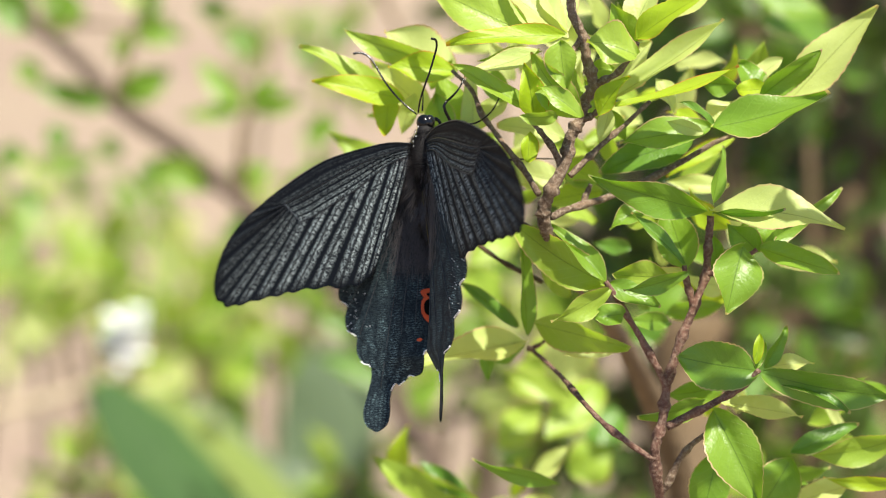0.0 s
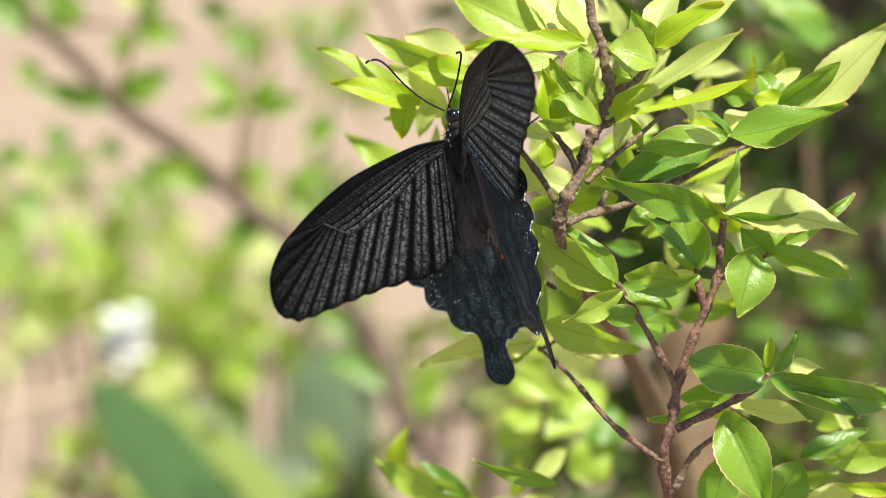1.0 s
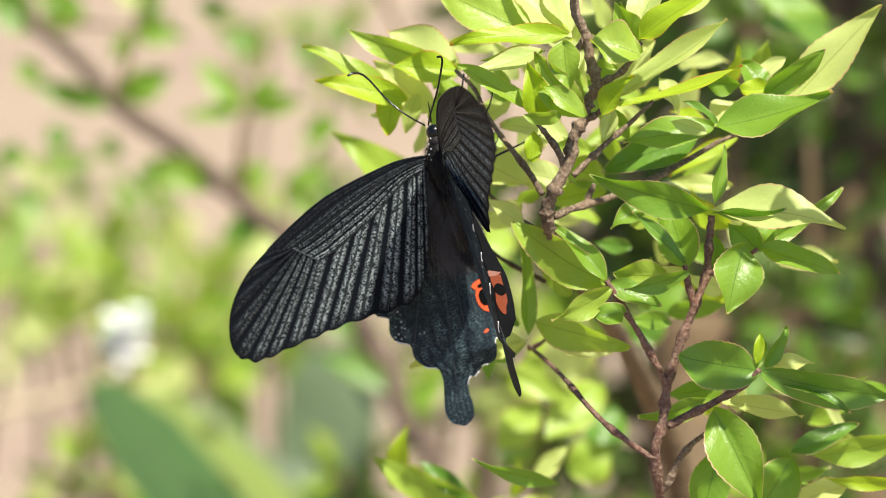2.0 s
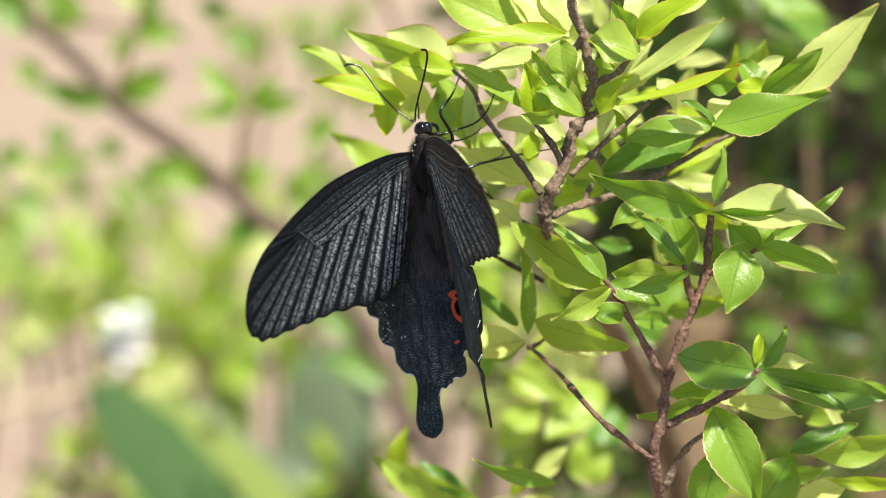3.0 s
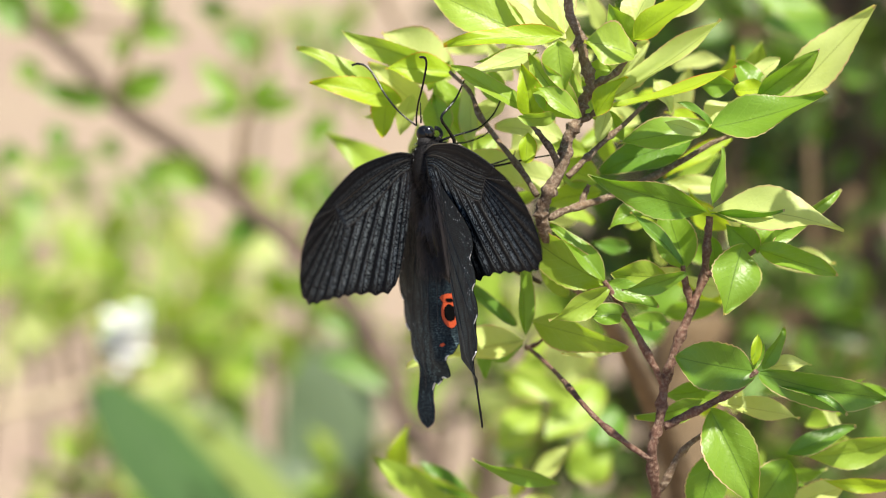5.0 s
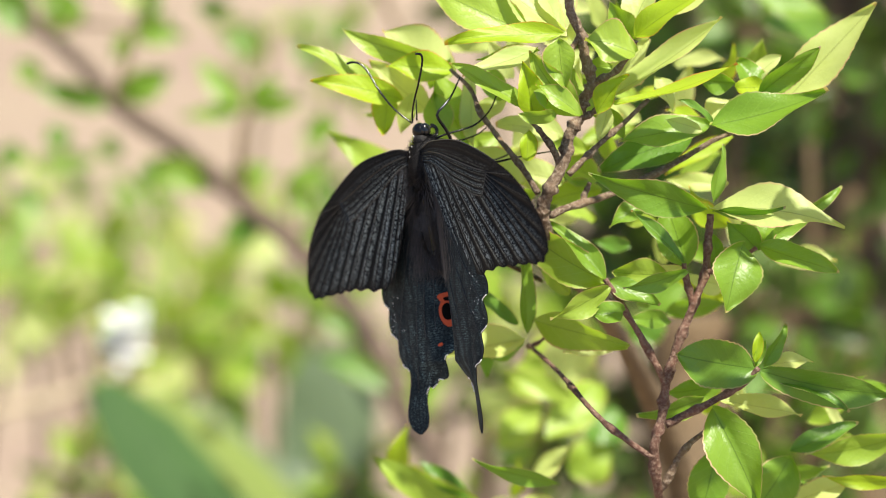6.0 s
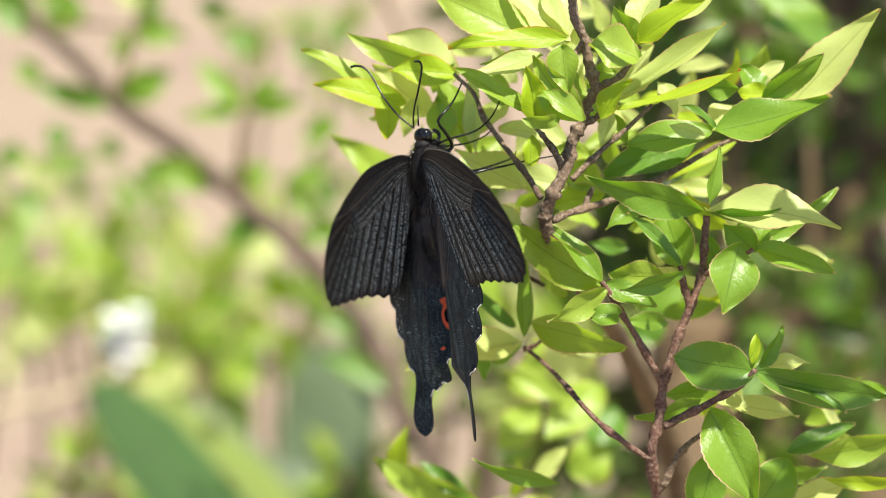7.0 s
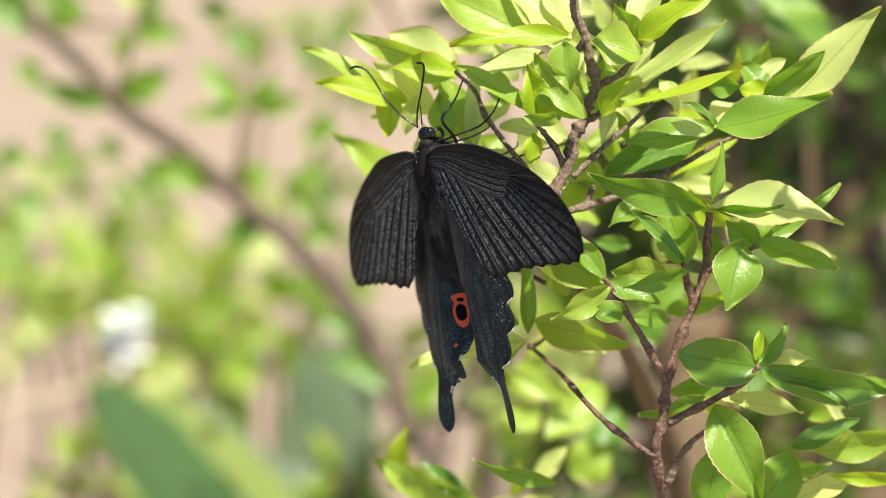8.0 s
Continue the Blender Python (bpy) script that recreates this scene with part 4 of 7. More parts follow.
def forewing(name, mirror):
    k = -1.0 if mirror else 1.0
    # rim and root are given vein by vein, from the front edge round the tip to the inner edge
    rim = flat_curve([(38.4, -11.2), (44.2, -15.6), (49.1, -22.0), (51.0, -28.6), (49.9, -32.8), (46.8, -34.4), (42.8, -33.9), (37.7, -32.7), (32.6, -31.7), (28.1, -30.8), (22.4, -30.0),
                      (16.3, -29.6), (11.4, -28.8), (8.2, -26.2), (4.9, -18.5), (2.4, -8.5)], 8)
    costa = flat_curve([(0.6, 1.3), (6, 1.5), (12, 0.5), (23.3, -2.6), (32.8, -7.6), (38.4, -11.2)], 8)
    upper = flat_curve([(0.6, 0.7), (6, -0.4), (12, -2.4), (20, -6.0), (28, -9.8), (33.0, -11.8)], 8)
    lower = flat_curve([(0.8, -1.2), (5, -2.4), (9, -4.8), (14.7, -9.0), (20.6, -12.2), (24.5, -14.4), (28.0, -15.6)], 8)
    veins = 15
    # the outer field starts on the straight crossvein that ends the cell, then on the cell's lower vein
    stops = (33.0, 32.8, 32.4, 32.0, 31.4, 30.6, 29.5, 28.0, 21.8, 17.0, 12.0, 7.6, 4.2, 2.6, 1.6, 0.8)
    root = []
    for i in range(veins * 8 + 1):
        n = min(i // 8, veins - 1)
        s = stops[n] + (stops[n + 1] - stops[n]) * (i / 8 - n)
        if s >= 28.0:
            root.append((s, -11.8 - 0.76 * (33.0 - s)))
        else:
            j = max((q for q in range(len(lower) - 1) if lower[q][0] <= s), default=0)
            (xa, za), (xb, zb) = lower[j], lower[j + 1]
            root.append((s, za + (zb - za) * (s - xa) / (xb - xa)))
    bm = bmesh.new()
    uvl = bm.loops.layers.uv.new("UVMap")

    def sheet(edge_a, edge_b, nu, nv, uv_of, scallop=False, pleat=0.0):
        grid = []
        for i in range(nu + 1):
            t = i / nu
            a, b = sample(edge_a, t), sample(edge_b, t)
            row = []
            for j in range(nv + 1):
                f = j / nv
                g = f
                if scallop and 0.25 < t < 0.86:
                    g = f * (1 - 0.026 * (abs(math.sin(math.pi * t * veins)) ** 2) * f)
                s, z = a[0] + (b[0] - a[0]) * g, a[1] + (b[1] - a[1]) * g
                tu, tv = uv_of(t, f)
                fold = -pleat * math.cos(2 * math.pi * tu) * min(1.0, math.sin(math.pi * (f if scallop else t)) * 2.2) * (min(1.0, 9.0 * t) if scallop else 1.0)
                row.append((bm.verts.new((k * s * 0.001, (wing_arch(s, z) + fold) * 0.001, z * 0.001)), (tu, tv)))
            grid.append(row)
        for p, q in zip(grid, grid[1:]):
            for j in range(nv):
                quad = [p[j], q[j], q[j + 1], p[j + 1]]
                if mirror:
                    quad.reverse()
                f = bm.faces.new([e[0] for e in quad])
                for lp, e in zip(f.loops, quad):
                    lp[uvl].uv = e[1]

    sheet(root, rim, 180, 16, lambda t, f: (t * veins, f), True, 0.20)
    sheet(upper, lower, 40, 32, lambda t, f: (f * 4.0 + 4.5, 0.02 + 0.06 * f), False, 0.14)
    sheet(costa, upper, 40, 12, lambda t, f: (1.5 + f * 2.0, 0.02 + 0.03 * f), False, 0.10)
    bmesh.ops.remove_doubles(bm, verts=bm.verts, dist=0.00002)
    wing = part(name, bm, FORE, butterfly, "black forewing with grey-dusted stripes between the veins")
    for n in range(1, veins):
        t = n / veins
        a, b = sample(root, t), sample(rim, t)
        line = [(k * (a[0] + (b[0] - a[0]) * f) * 0.001, (wing_arch(a[0] + (b[0] - a[0]) * f, a[1] + (b[1] - a[1]) * f) - 0.20 * min(1.0, 2.2 * math.sin(math.pi * f)) - 0.01) * 0.001, (a[1] + (b[1] - a[1]) * f) * 0.001) for f in (0, 0.15, 0.33, 0.66, 0.85, 0.98)]
        part("vein", tube(bmesh.new(), line, 0.00007, 0.00005, 5, n=3), VEIN, wing)
    for curve in (lower, upper, costa):
        line = [(k * s * 0.001, (wing_arch(s, z) - 0.03) * 0.001, z * 0.001) for s, z in curve[::4]]
        part("vein", tube(bmesh.new(), line, 0.00016, 0.00010, 5, n=2), VEIN, wing)
    line = [(k * s * 0.001, (wing_arch(s, z) - 0.05) * 0.001, z * 0.001) for s, z in root[:57:8]]
    part("vein", tube(bmesh.new(), line, 0.00011, 0.00011, 5, n=2), PALE_VEIN, wing)
    return wing


def hind_arch(s, z):
    """The hind wing's arch, with its inner edge bent down round the abdomen; millimetres."""
    fold = 5.6 * min(1.0, max(0.0, (5.2 - s) / 6.5)) ** 1.5
    fold *= min(1.0, 0.3 + 0.7 * max(0.0, -z) / 26.0)
    tail = min(1.0, max(0.0, (-z - 42.0) / 5.0))
    return 0.004 * (s - 8) ** 2 + fold * min(1.0, max(0.0, (z + 46.0) / 9.0)) - 0.3 * (s - 14.0) * tail


def hindwing(name, mirror):
    k = -1.0 if mirror else 1.0
    # outline without the tail: outer side from shoulder down, inner side from the abdomen down (millimetres from the hinge)
    outer = flat_curve([(1.5, 1.5), (10.0, -4.5), (20.0, -11.5), (25.5, -17.0), (25.8, -20.6), (23.6, -22.2), (23.2, -22.8), (24.5, -25.2), (24.3, -27.6), (22.4, -28.7), (21.9, -29.4), (22.9, -32.2), (22.3, -34.6),
                        (20.0, -35.9), (19.4, -36.7), (19.7, -39.6), (18.0, -42.2), (16.0, -42.9), (15.3, -43.7)], 6)
    inner = flat_curve([(0.2, 1.4), (0.0, -6), (-0.4, -14), (-0.8, -22), (-1.1, -28), (-0.9, -33), (-0.4, -37.0), (0.2, -40.2), (1.4, -41.0), (1.8, -42.8), (3.2, -45.4), (5.0, -46.2), (6.2, -46.0), (7.6, -47.0), (8.9, -47.9)], 6)

    def strip(bm, uvl, left, right, rows, cols, tail, lift):
        grid = []
        for i in range(rows + 1):
            t = i / rows
            a, b = sample(left, t), sample(right, t)
            row = []
            for j in range(cols + 1):
                f = j / cols
                s, z = a[0] + (b[0] - a[0]) * f, a[1] + (b[1] - a[1]) * f
                y = hind_arch(s, z) + 0.08 * math.sin(f * 20) * (0.3 + t) + lift
                near = max(1 - min(f, 1 - f) * 6, 0) if tail else max(1 - min(f, (1 - f) * (1.0 if t > 0.55 else 9.0)) * 8, (t - 0.94) / 0.06, 0)
                row.append((bm.verts.new((k * s * 0.001, y * 0.001, z * 0.000955)), (f * 6.0, 0.8 * (1 - near) + near)))
            grid.append(row)
        for p, q in zip(grid, grid[1:]):
            for j in range(cols):
                quad = [p[j], q[j], q[j + 1], p[j + 1]]
                if mirror:
                    quad.reverse()
                f = bm.faces.new([e[0] for e in quad])
                for lp, e in zip(f.loops, quad):
                    lp[uvl].uv = e[1]

    tail_out = flat_curve([(15.8, -41.5), (15.3, -44.0), (15.4, -46.6), (16.5, -50.0), (17.5, -53.4), (16.9, -56.2), (14.8, -57.8)], 5)
    tail_in = flat_curve([(7.6, -46.4), (9.4, -47.2), (10.6, -48.6), (11.3, -51.0), (11.4, -53.6), (12.2, -56.4), (14.2, -57.8)], 5)

    def face(lift):
        bm = bmesh.new()
        uvl = bm.loops.layers.uv.new("UVMap")
        strip(bm, uvl, outer, inner, 84, 24, False, lift)
        strip(bm, uvl, tail_out, tail_in, 26, 10, True, lift + 0.06)
        return bm

    wing = part(name, face(0.0), HINDM, butterfly, "blue-black tailed hindwing with a white-edged scalloped rim")
    part("underside", face(0.16), UNDER, wing, "black underside of the hindwing")
    for ends in ((21.0, -29.2), (18.6, -36.6), (13.4, -49.5), (8.0, -46.5), (4.2, -45.2)):
        line = [(k * ends[0] * f * 0.001, (hind_arch(ends[0] * f, ends[1] * f) - 0.06) * 0.001, ends[1] * f * 0.000955) for f in (0.25, 0.5, 0.75, 0.98)]
        part("vein", tube(bmesh.new(), line, 0.00008, 0.00007, 5, n=3), PALE_VEIN, wing)
    # white fringe in the hollows of the scalloped rim
    for curve, first, last in ((outer, 28, 37), (outer, 50, 60), (outer, 72, 80), (outer, 95, 106), (inner, 46, 51), (inner, 67, 74), (inner, 78, 84), (tail_in, 6, 11)):
        line = [(k * a * 0.001, (hind_arch(a, b) - 0.05) * 0.001, b * 0.000955) for a, b in curve[first:last + 1]]
        part("fringe", tube(bmesh.new(), line, 0.00011, 0.00009, 5, n=1), FRINGE, wing, "white fringe of the rim")
    rnd = random.Random(31)
    hairs = bmesh.new()
    for _ in range(2600):
        s, z = abs(rnd.gauss(0, 3.4)) + 0.2, -rnd.uniform(0.0, 22.0)
        ln = rnd.uniform(2.0, 5.0)
        e, w = s + rnd.uniform(-0.5, 1.6), z - ln
        y0, y1 = hind_arch(s, z) - 0.05, hind_arch(e, w) - rnd.uniform(0.2, 0.9)
        root_a, root_b, tip = ((k * (s - 0.05) * 0.001, y0 * 0.001, z * 0.000955), (k * (s + 0.05) * 0.001, y0 * 0.001, z * 0.000955), (k * e * 0.001, y1 * 0.001, w * 0.000955))
        hairs.faces.new([hairs.verts.new(p) for p in (root_a, root_b, tip)])
    part("hair", hairs, LONG_HAIR, wing, "soft brown-grey hair by the abdomen")["kind"] = "stuff"

    def spot(points, mat, dy, label):
        b2 = bmesh.new()
        edge = flat_curve(points + [points[0]], 5)[:-1]
        mid = (sum(p[0] for p in edge) / len(edge), sum(p[1] for p in edge) / len(edge))
        rings = []
        for near in (1.0, 0.72, 0.44, 0.18):
            ring = [(mid[0] + (p[0] - mid[0]) * near, mid[1] + (p[1] - mid[1]) * near) for p in edge]
            rings.append([b2.verts.new((k * p * 0.001, (hind_arch(p, q) + dy) * 0.001, q * 0.000955)) for p, q in ring])
        for one, two in zip(rings, rings[1:]):
            for n in range(len(edge)):
                b2.faces.new((one[n - 1], one[n], two[n], two[n - 1]))
        b2.faces.new(rings[-1])
        part("spot", b2, mat, wing, label)

    # dorsal eyespot by the abdomen, and the larger orange marks of the underside
    spot([(-0.5, -27.7), (0.3, -27.2), (1.7, -27.4), (2.1, -28.1), (1.4, -28.4), (2.0, -30.2), (2.1, -32.2), (1.6, -34.0), (0.8, -34.8), (0.0, -34.0), (-0.4, -31.5)], ORANGE, -0.22, "orange-red eyespot ring")
    spot([(0.2, -28.2), (1.1, -28.3), (0.9, -29.0), (0.0, -29.0)], BLACK_SPOT, -0.34, "black eyespot edge")
    spot([(-0.1, -30.3), (0.7, -29.5), (1.5, -30.4), (1.5, -32.4), (0.8, -33.3), (0.0, -32.6)], BLACK_SPOT, -0.34, "black eyespot centre")
    spot([(1.9, -38.4), (2.4, -38.0), (3.0, -38.5), (2.4, -38.8)], ORANGE, -0.22, "small orange-red fleck")
    spot([(0.0, -26.6), (1.4, -26.2), (2.2, -27.6), (2.0, -30.6), (2.5, -33.0), (2.0, -35.2), (1.2, -35.8), (0.7, -34.0), (0.1, -32.2)], RUST, 0.36, "large orange underside eyespot")
    spot([(-0.2, -26.0), (2.1, -25.6), (2.6, -26.9), (0.9, -26.8)], PINK, 0.44, "pinkish scales over the eyespot")
    spot([(0.0, -29.3), (1.0, -28.6), (2.0, -29.3), (2.1, -30.6), (1.1, -31.5), (0.1, -30.8)], BLACK_SPOT, 0.50, "black eyespot centre")
    spot([(3.2, -37.4), (5.6, -36.6), (6.6, -39.4), (6.0, -41.6), (5.0, -39.2), (3.8, -39.6)], RUST, 0.36, "orange crescent on the underside")
    spot([(8.6, -42.2), (10.6, -41.4), (11.2, -43.8), (9.8, -43.0)], RUST, 0.36, "orange crescent on the underside")
    spot([(16.4, -31.8), (18.6, -31.0), (19.0, -33.8), (17.4, -33.2)], RUST, 0.36, "orange crescent on the underside")
    return wing


def lathe(bm, sections, sides=14):
    """Rings (x, y, z, rx, ry) joined from top to bottom."""
    rings = []
    for x, y, z, rx, ry in sections:
        rings.append([bm.verts.new(((x + rx * math.cos(2 * math.pi * i / sides)) * 0.001, (y + ry * math.sin(2 * math.pi * i / sides)) * 0.001, z * 0.001)) for i in range(sides)])
    for a, b in zip(rings, rings[1:]):
        for i in range(sides):
            bm.faces.new((a[i], b[i], b[(i + 1) % sides], a[(i + 1) % sides]))
    bm.faces.new(rings[0])
    bm.faces.new(rings[-1][::-1])
    return bm


def egg(bm, c, r, n=10):
    sec = []
    for i in range(n + 1):
        a = math.pi * i / n
        sec.append((c[0], c[1], c[2] + r[2] * math.cos(a), max(r[0] * math.sin(a), 0.01), max(r[1] * math.sin(a), 0.01)))
    return lathe(bm, sec, 16)


def fur(centre, radii, count, length, seed):
    """Fine hairs standing on an egg-shaped body."""
    rnd = random.Random(seed)
    verts, faces = [], []
    for _ in range(count):
        d = Vector((rnd.gauss(0, 1), rnd.gauss(0, 1), rnd.gauss(0, 1))).normalized()
        p = Vector((centre[0] + d.x * radii[0], centre[1] + d.y * radii[1], centre[2] + d.z * radii[2]))
        tip = p + (d * 0.75 + Vector((rnd.uniform(-.3, .3), rnd.uniform(-.3, .3), -0.55))).normalized() * length * rnd.uniform(0.5, 1.2)
        side = d.orthogonal().normalized() * 0.05
        i = len(verts)
        verts += [tuple((p - side) * 0.001), tuple((p + side) * 0.001), tuple(tip * 0.001)]
        faces.append((i, i + 1, i + 2))
    bm = bmesh.new()
    vs = [bm.verts.new(v) for v in verts]
    for f in faces:
        bm.faces.new([vs[i] for i in f])
    return bm


butterfly = tagged(new("butterfly"), "black swallowtail butterfly with red-spotted tailed hindwings, fluttering on the twig", "butterfly")
thorax = part("thorax", egg(bmesh.new(), (0, 2.0, -2.2), (3.4, 4.9, 6.6)), FUR, butterfly, "furry black thorax")
part("hair", fur((0, 2.0, -2.2), (3.3, 4.8, 6.5), 4600, 1.7, 5), FUR, thorax)["kind"] = "stuff"
part("abdomen", lathe(bmesh.new(), [(0, 2.4 + 0.03 * i, -5.0 - 1.75 * i, (2.8 - 0.12 * i) * (1 + 0.06 * (i % 2)) * (0.35 if i == 12 else 1), (3.2 - 0.14 * i) * (1 + 0.06 * (i % 2)) * (0.35 if i == 12 else 1)) for i in range(13)]), FUR, butterfly, "black ringed abdomen")
part("hair", fur((0, 1.8, -12.0), (3.0, 3.6, 11.5), 5200, 1.9, 6), BELLY, thorax)["kind"] = "stuff"
part("hair", fur((0, 1.2, -7.0), (3.2, 4.2, 6.0), 1500, 4.4, 9), LONG_HAIR, thorax, "long grey-brown hair at the wing roots")["kind"] = "stuff"
part("seam", tube(bmesh.new(), [(-0.0026, 0.0006 + 0.00015 * i, -0.007 - 0.0022 * i) for i in range(8)], 0.00011, 0.00007, 6, n=2), YELLOW, butterfly, "pale yellow line along the abdomen")
head = part("head", egg(bmesh.new(), (0, 0.8, 5.6), (1.7, 1.7, 1.7)), CHITIN, butterfly, "small black head with white flecks")
part("neck", egg(bmesh.new(), (0, 0.8, 3.6), (1.7, 1.8, 1.8)), FUR, butterfly)
for sx in (-1, 1):
    part("eye", egg(bmesh.new(), (sx * 1.25, 1.3, 5.7), (0.95, 1.25, 1.35)), EYE_MAT, head, "glossy dark eye")
FLECK = plain("white_scale_fleck", (0.62, 0.63, 0.64), 0.5)
for n in range(5):
    part("fleck", egg(bmesh.new(), ((-0.3 if n % 2 else 0.3), -1.05 - 0.40 * n, 4.6 - n * 1.05), (0.12, 0.08, 0.17), 5), FLECK, head)
coil = [(0.35 * math.sin(a * 0.2), 2.6 + (0.55 + 0.85 * (1 - a / 14)) * math.sin(a) + 0.9, 5.2 + (0.55 + 0.85 * (1 - a / 14)) * math.cos(a)) for a in [0.35 * i for i in range(30)]]
part("proboscis", tube(bmesh.new(), [(x * 0.001, y * 0.001, z * 0.001) for x, y, z in coil], 0.00035, 0.00018, 7, n=2), CHITIN, head, "coiled black proboscis")
part("antenna", tube(bmesh.new(), [(-0.0008, -0.0004, 0.0074), (-0.0030, -0.0028, 0.0107), (-0.0058, -0.0042, 0.0149), (-0.0080, -0.0053, 0.0196), (-0.0090, -0.0063, 0.0214), (-0.0098, -0.0077, 0.0220), (-0.0103, -0.0088, 0.0218)], 0.00018, 0.00026, 7, n=5), CHITIN, butterfly, "thin black clubbed antenna")
part("antenna", tube(bmesh.new(), [(0.0008, -0.0012, 0.0074), (0.0028, -0.0020, 0.0093), (0.0055, -0.0026, 0.0118), (0.0077, -0.0024, 0.0148), (0.0099, -0.0022, 0.0184), (0.0108, -0.0024, 0.0198), (0.0113, -0.0030, 0.0206), (0.0114, -0.0041, 0.0208)], 0.00018, 0.00026, 7, n=5), CHITIN, butterfly, "thin black clubbed antenna")
part("leg", tube(bmesh.new(), [(0.0020, 0.0040, 0.0010), (0.0030, 0.0060, 0.0026), (0.0040, 0.0046, 0.0052), (0.0050, 0.0025, 0.0082), (0.0050, 0.0049, 0.0104), (0.0050, 0.0068, 0.0122), (0.0050, 0.0091, 0.0155)], 0.00045, 0.00016, 7, n=3), CHITIN, butterfly, "jointed black leg")
part("leg", tube(bmesh.new(), [(0.0015, 0.0033, 0.0036), (0.0025, 0.0061, 0.0043), (0.0040, 0.0112, 0.0052), (0.0040, 0.0146, 0.0071), (0.0040, 0.0165, 0.0090), (0.0040, 0.0184, 0.0119)], 0.00026, 0.00014, 7, n=3), CHITIN, butterfly, "jointed black leg")
part("leg", tube(bmesh.new(), [(-0.0020, 0.0060, 0.0029), (-0.0030, 0.0100, 0.0029), (-0.0040, 0.0131, 0.0030), (-0.0040, 0.0169, 0.0039), (-0.0040, 0.0190, 0.0051)], 0.00024, 0.00014, 7, n=3), CHITIN, butterfly, "jointed black leg")
part("leg", tube(bmesh.new(), [(0.0020, 0.0061, -0.0035), (0.0030, 0.0082, -0.0038), (0.0040, 0.0113, -0.0032), (0.0045, 0.0163, -0.0028), (0.0050, 0.0230, -0.0022), (0.0050, 0.0311, -0.0019)], 0.00042, 0.00013, 7, n=3), CHITIN, butterfly, "jointed black leg")
part("leg", tube(bmesh.new(), [(-0.0020, 0.0084, -0.0030), (-0.0030, 0.0125, -0.0030), (-0.0040, 0.0166, -0.0026), (-0.0050, 0.0235, -0.0013), (-0.0050, 0.0247, 0.0001)], 0.00036, 0.00012, 7, n=3), CHITIN, butterfly, "jointed black leg")
part("palp", tube(bmesh.new(), [(0.0015, -0.0000, 0.0121), (0.0012, -0.0001, 0.0095), (0.0008, -0.0001, 0.0078)], 0.00010, 0.00020, 7, n=5), CHITIN, butterfly)
left_forewing = forewing("forewing", True)
right_forewing = forewing("forewing", False)
left_hindwing = hindwing("hindwing", True)
right_hindwing = hindwing("hindwing", False)


# ---- ground and what grows behind ----
def soil_material():
    m, nodes, links, bsdf = material("dry_soil")
    tc = nodes.new("ShaderNodeTexCoord")
    big = noise_tex(nodes, links, 1.6, 4.0, tc.outputs["Object"])
    mid = noise_tex(nodes, links, 9.0, 5.0, tc.outputs["Object"])
    fine = noise_tex(nodes, links, 140.0, 5.0, tc.outputs["Object"], 0.7)
    col = mixed(nodes, links, ramp_of(nodes, links, big, 0.3, 0.7), (0.262, 0.194, 0.138), (0.308, 0.240, 0.163))
    col = mixed(nodes, links, ramp_of(nodes, links, mid, 0.52, 0.75), col, (0.25, 0.175, 0.135))
    col = mixed(nodes, links, math_node(nodes, links, "MULTIPLY", fine, 0.4), col, (0.26, 0.19, 0.15))
    links.new(col, bsdf.inputs["Base Color"])
    bsdf.inputs["Roughness"].default_value = 0.95
    bump = nodes.new("ShaderNodeBump")
    bump.inputs["Strength"].default_value = 0.5
    bump.inputs["Distance"].default_value = 0.01
    links.new(fine, bump.inputs["Height"])
    links.new(bump.outputs[0], bsdf.inputs["Normal"])
    return m


bm = bmesh.new()
edges = [-900, -60, -12, -6, -4, -3, -2, -1, 0, 1, 2, 3, 4, 6, 12, 60, 900]
grid = [[bm.verts.new((x, y, 0.0 if max(abs(x), abs(y)) > 5 else 0.02 * noise.noise(Vector((x, y, 0.3))))) for x in edges] for y in edges]
for a, b in zip(grid, grid[1:]):
    for i in range(len(edges) - 1):
        bm.faces.new((a[i], a[i + 1], b[i + 1], b[i]))
tagged(part("ground", bm, soil_material()), "bare sunlit pinkish-tan soil", "ground", kind="structure")


def ground_under(p):
    return Vector((p.x, p.y, 0.0))


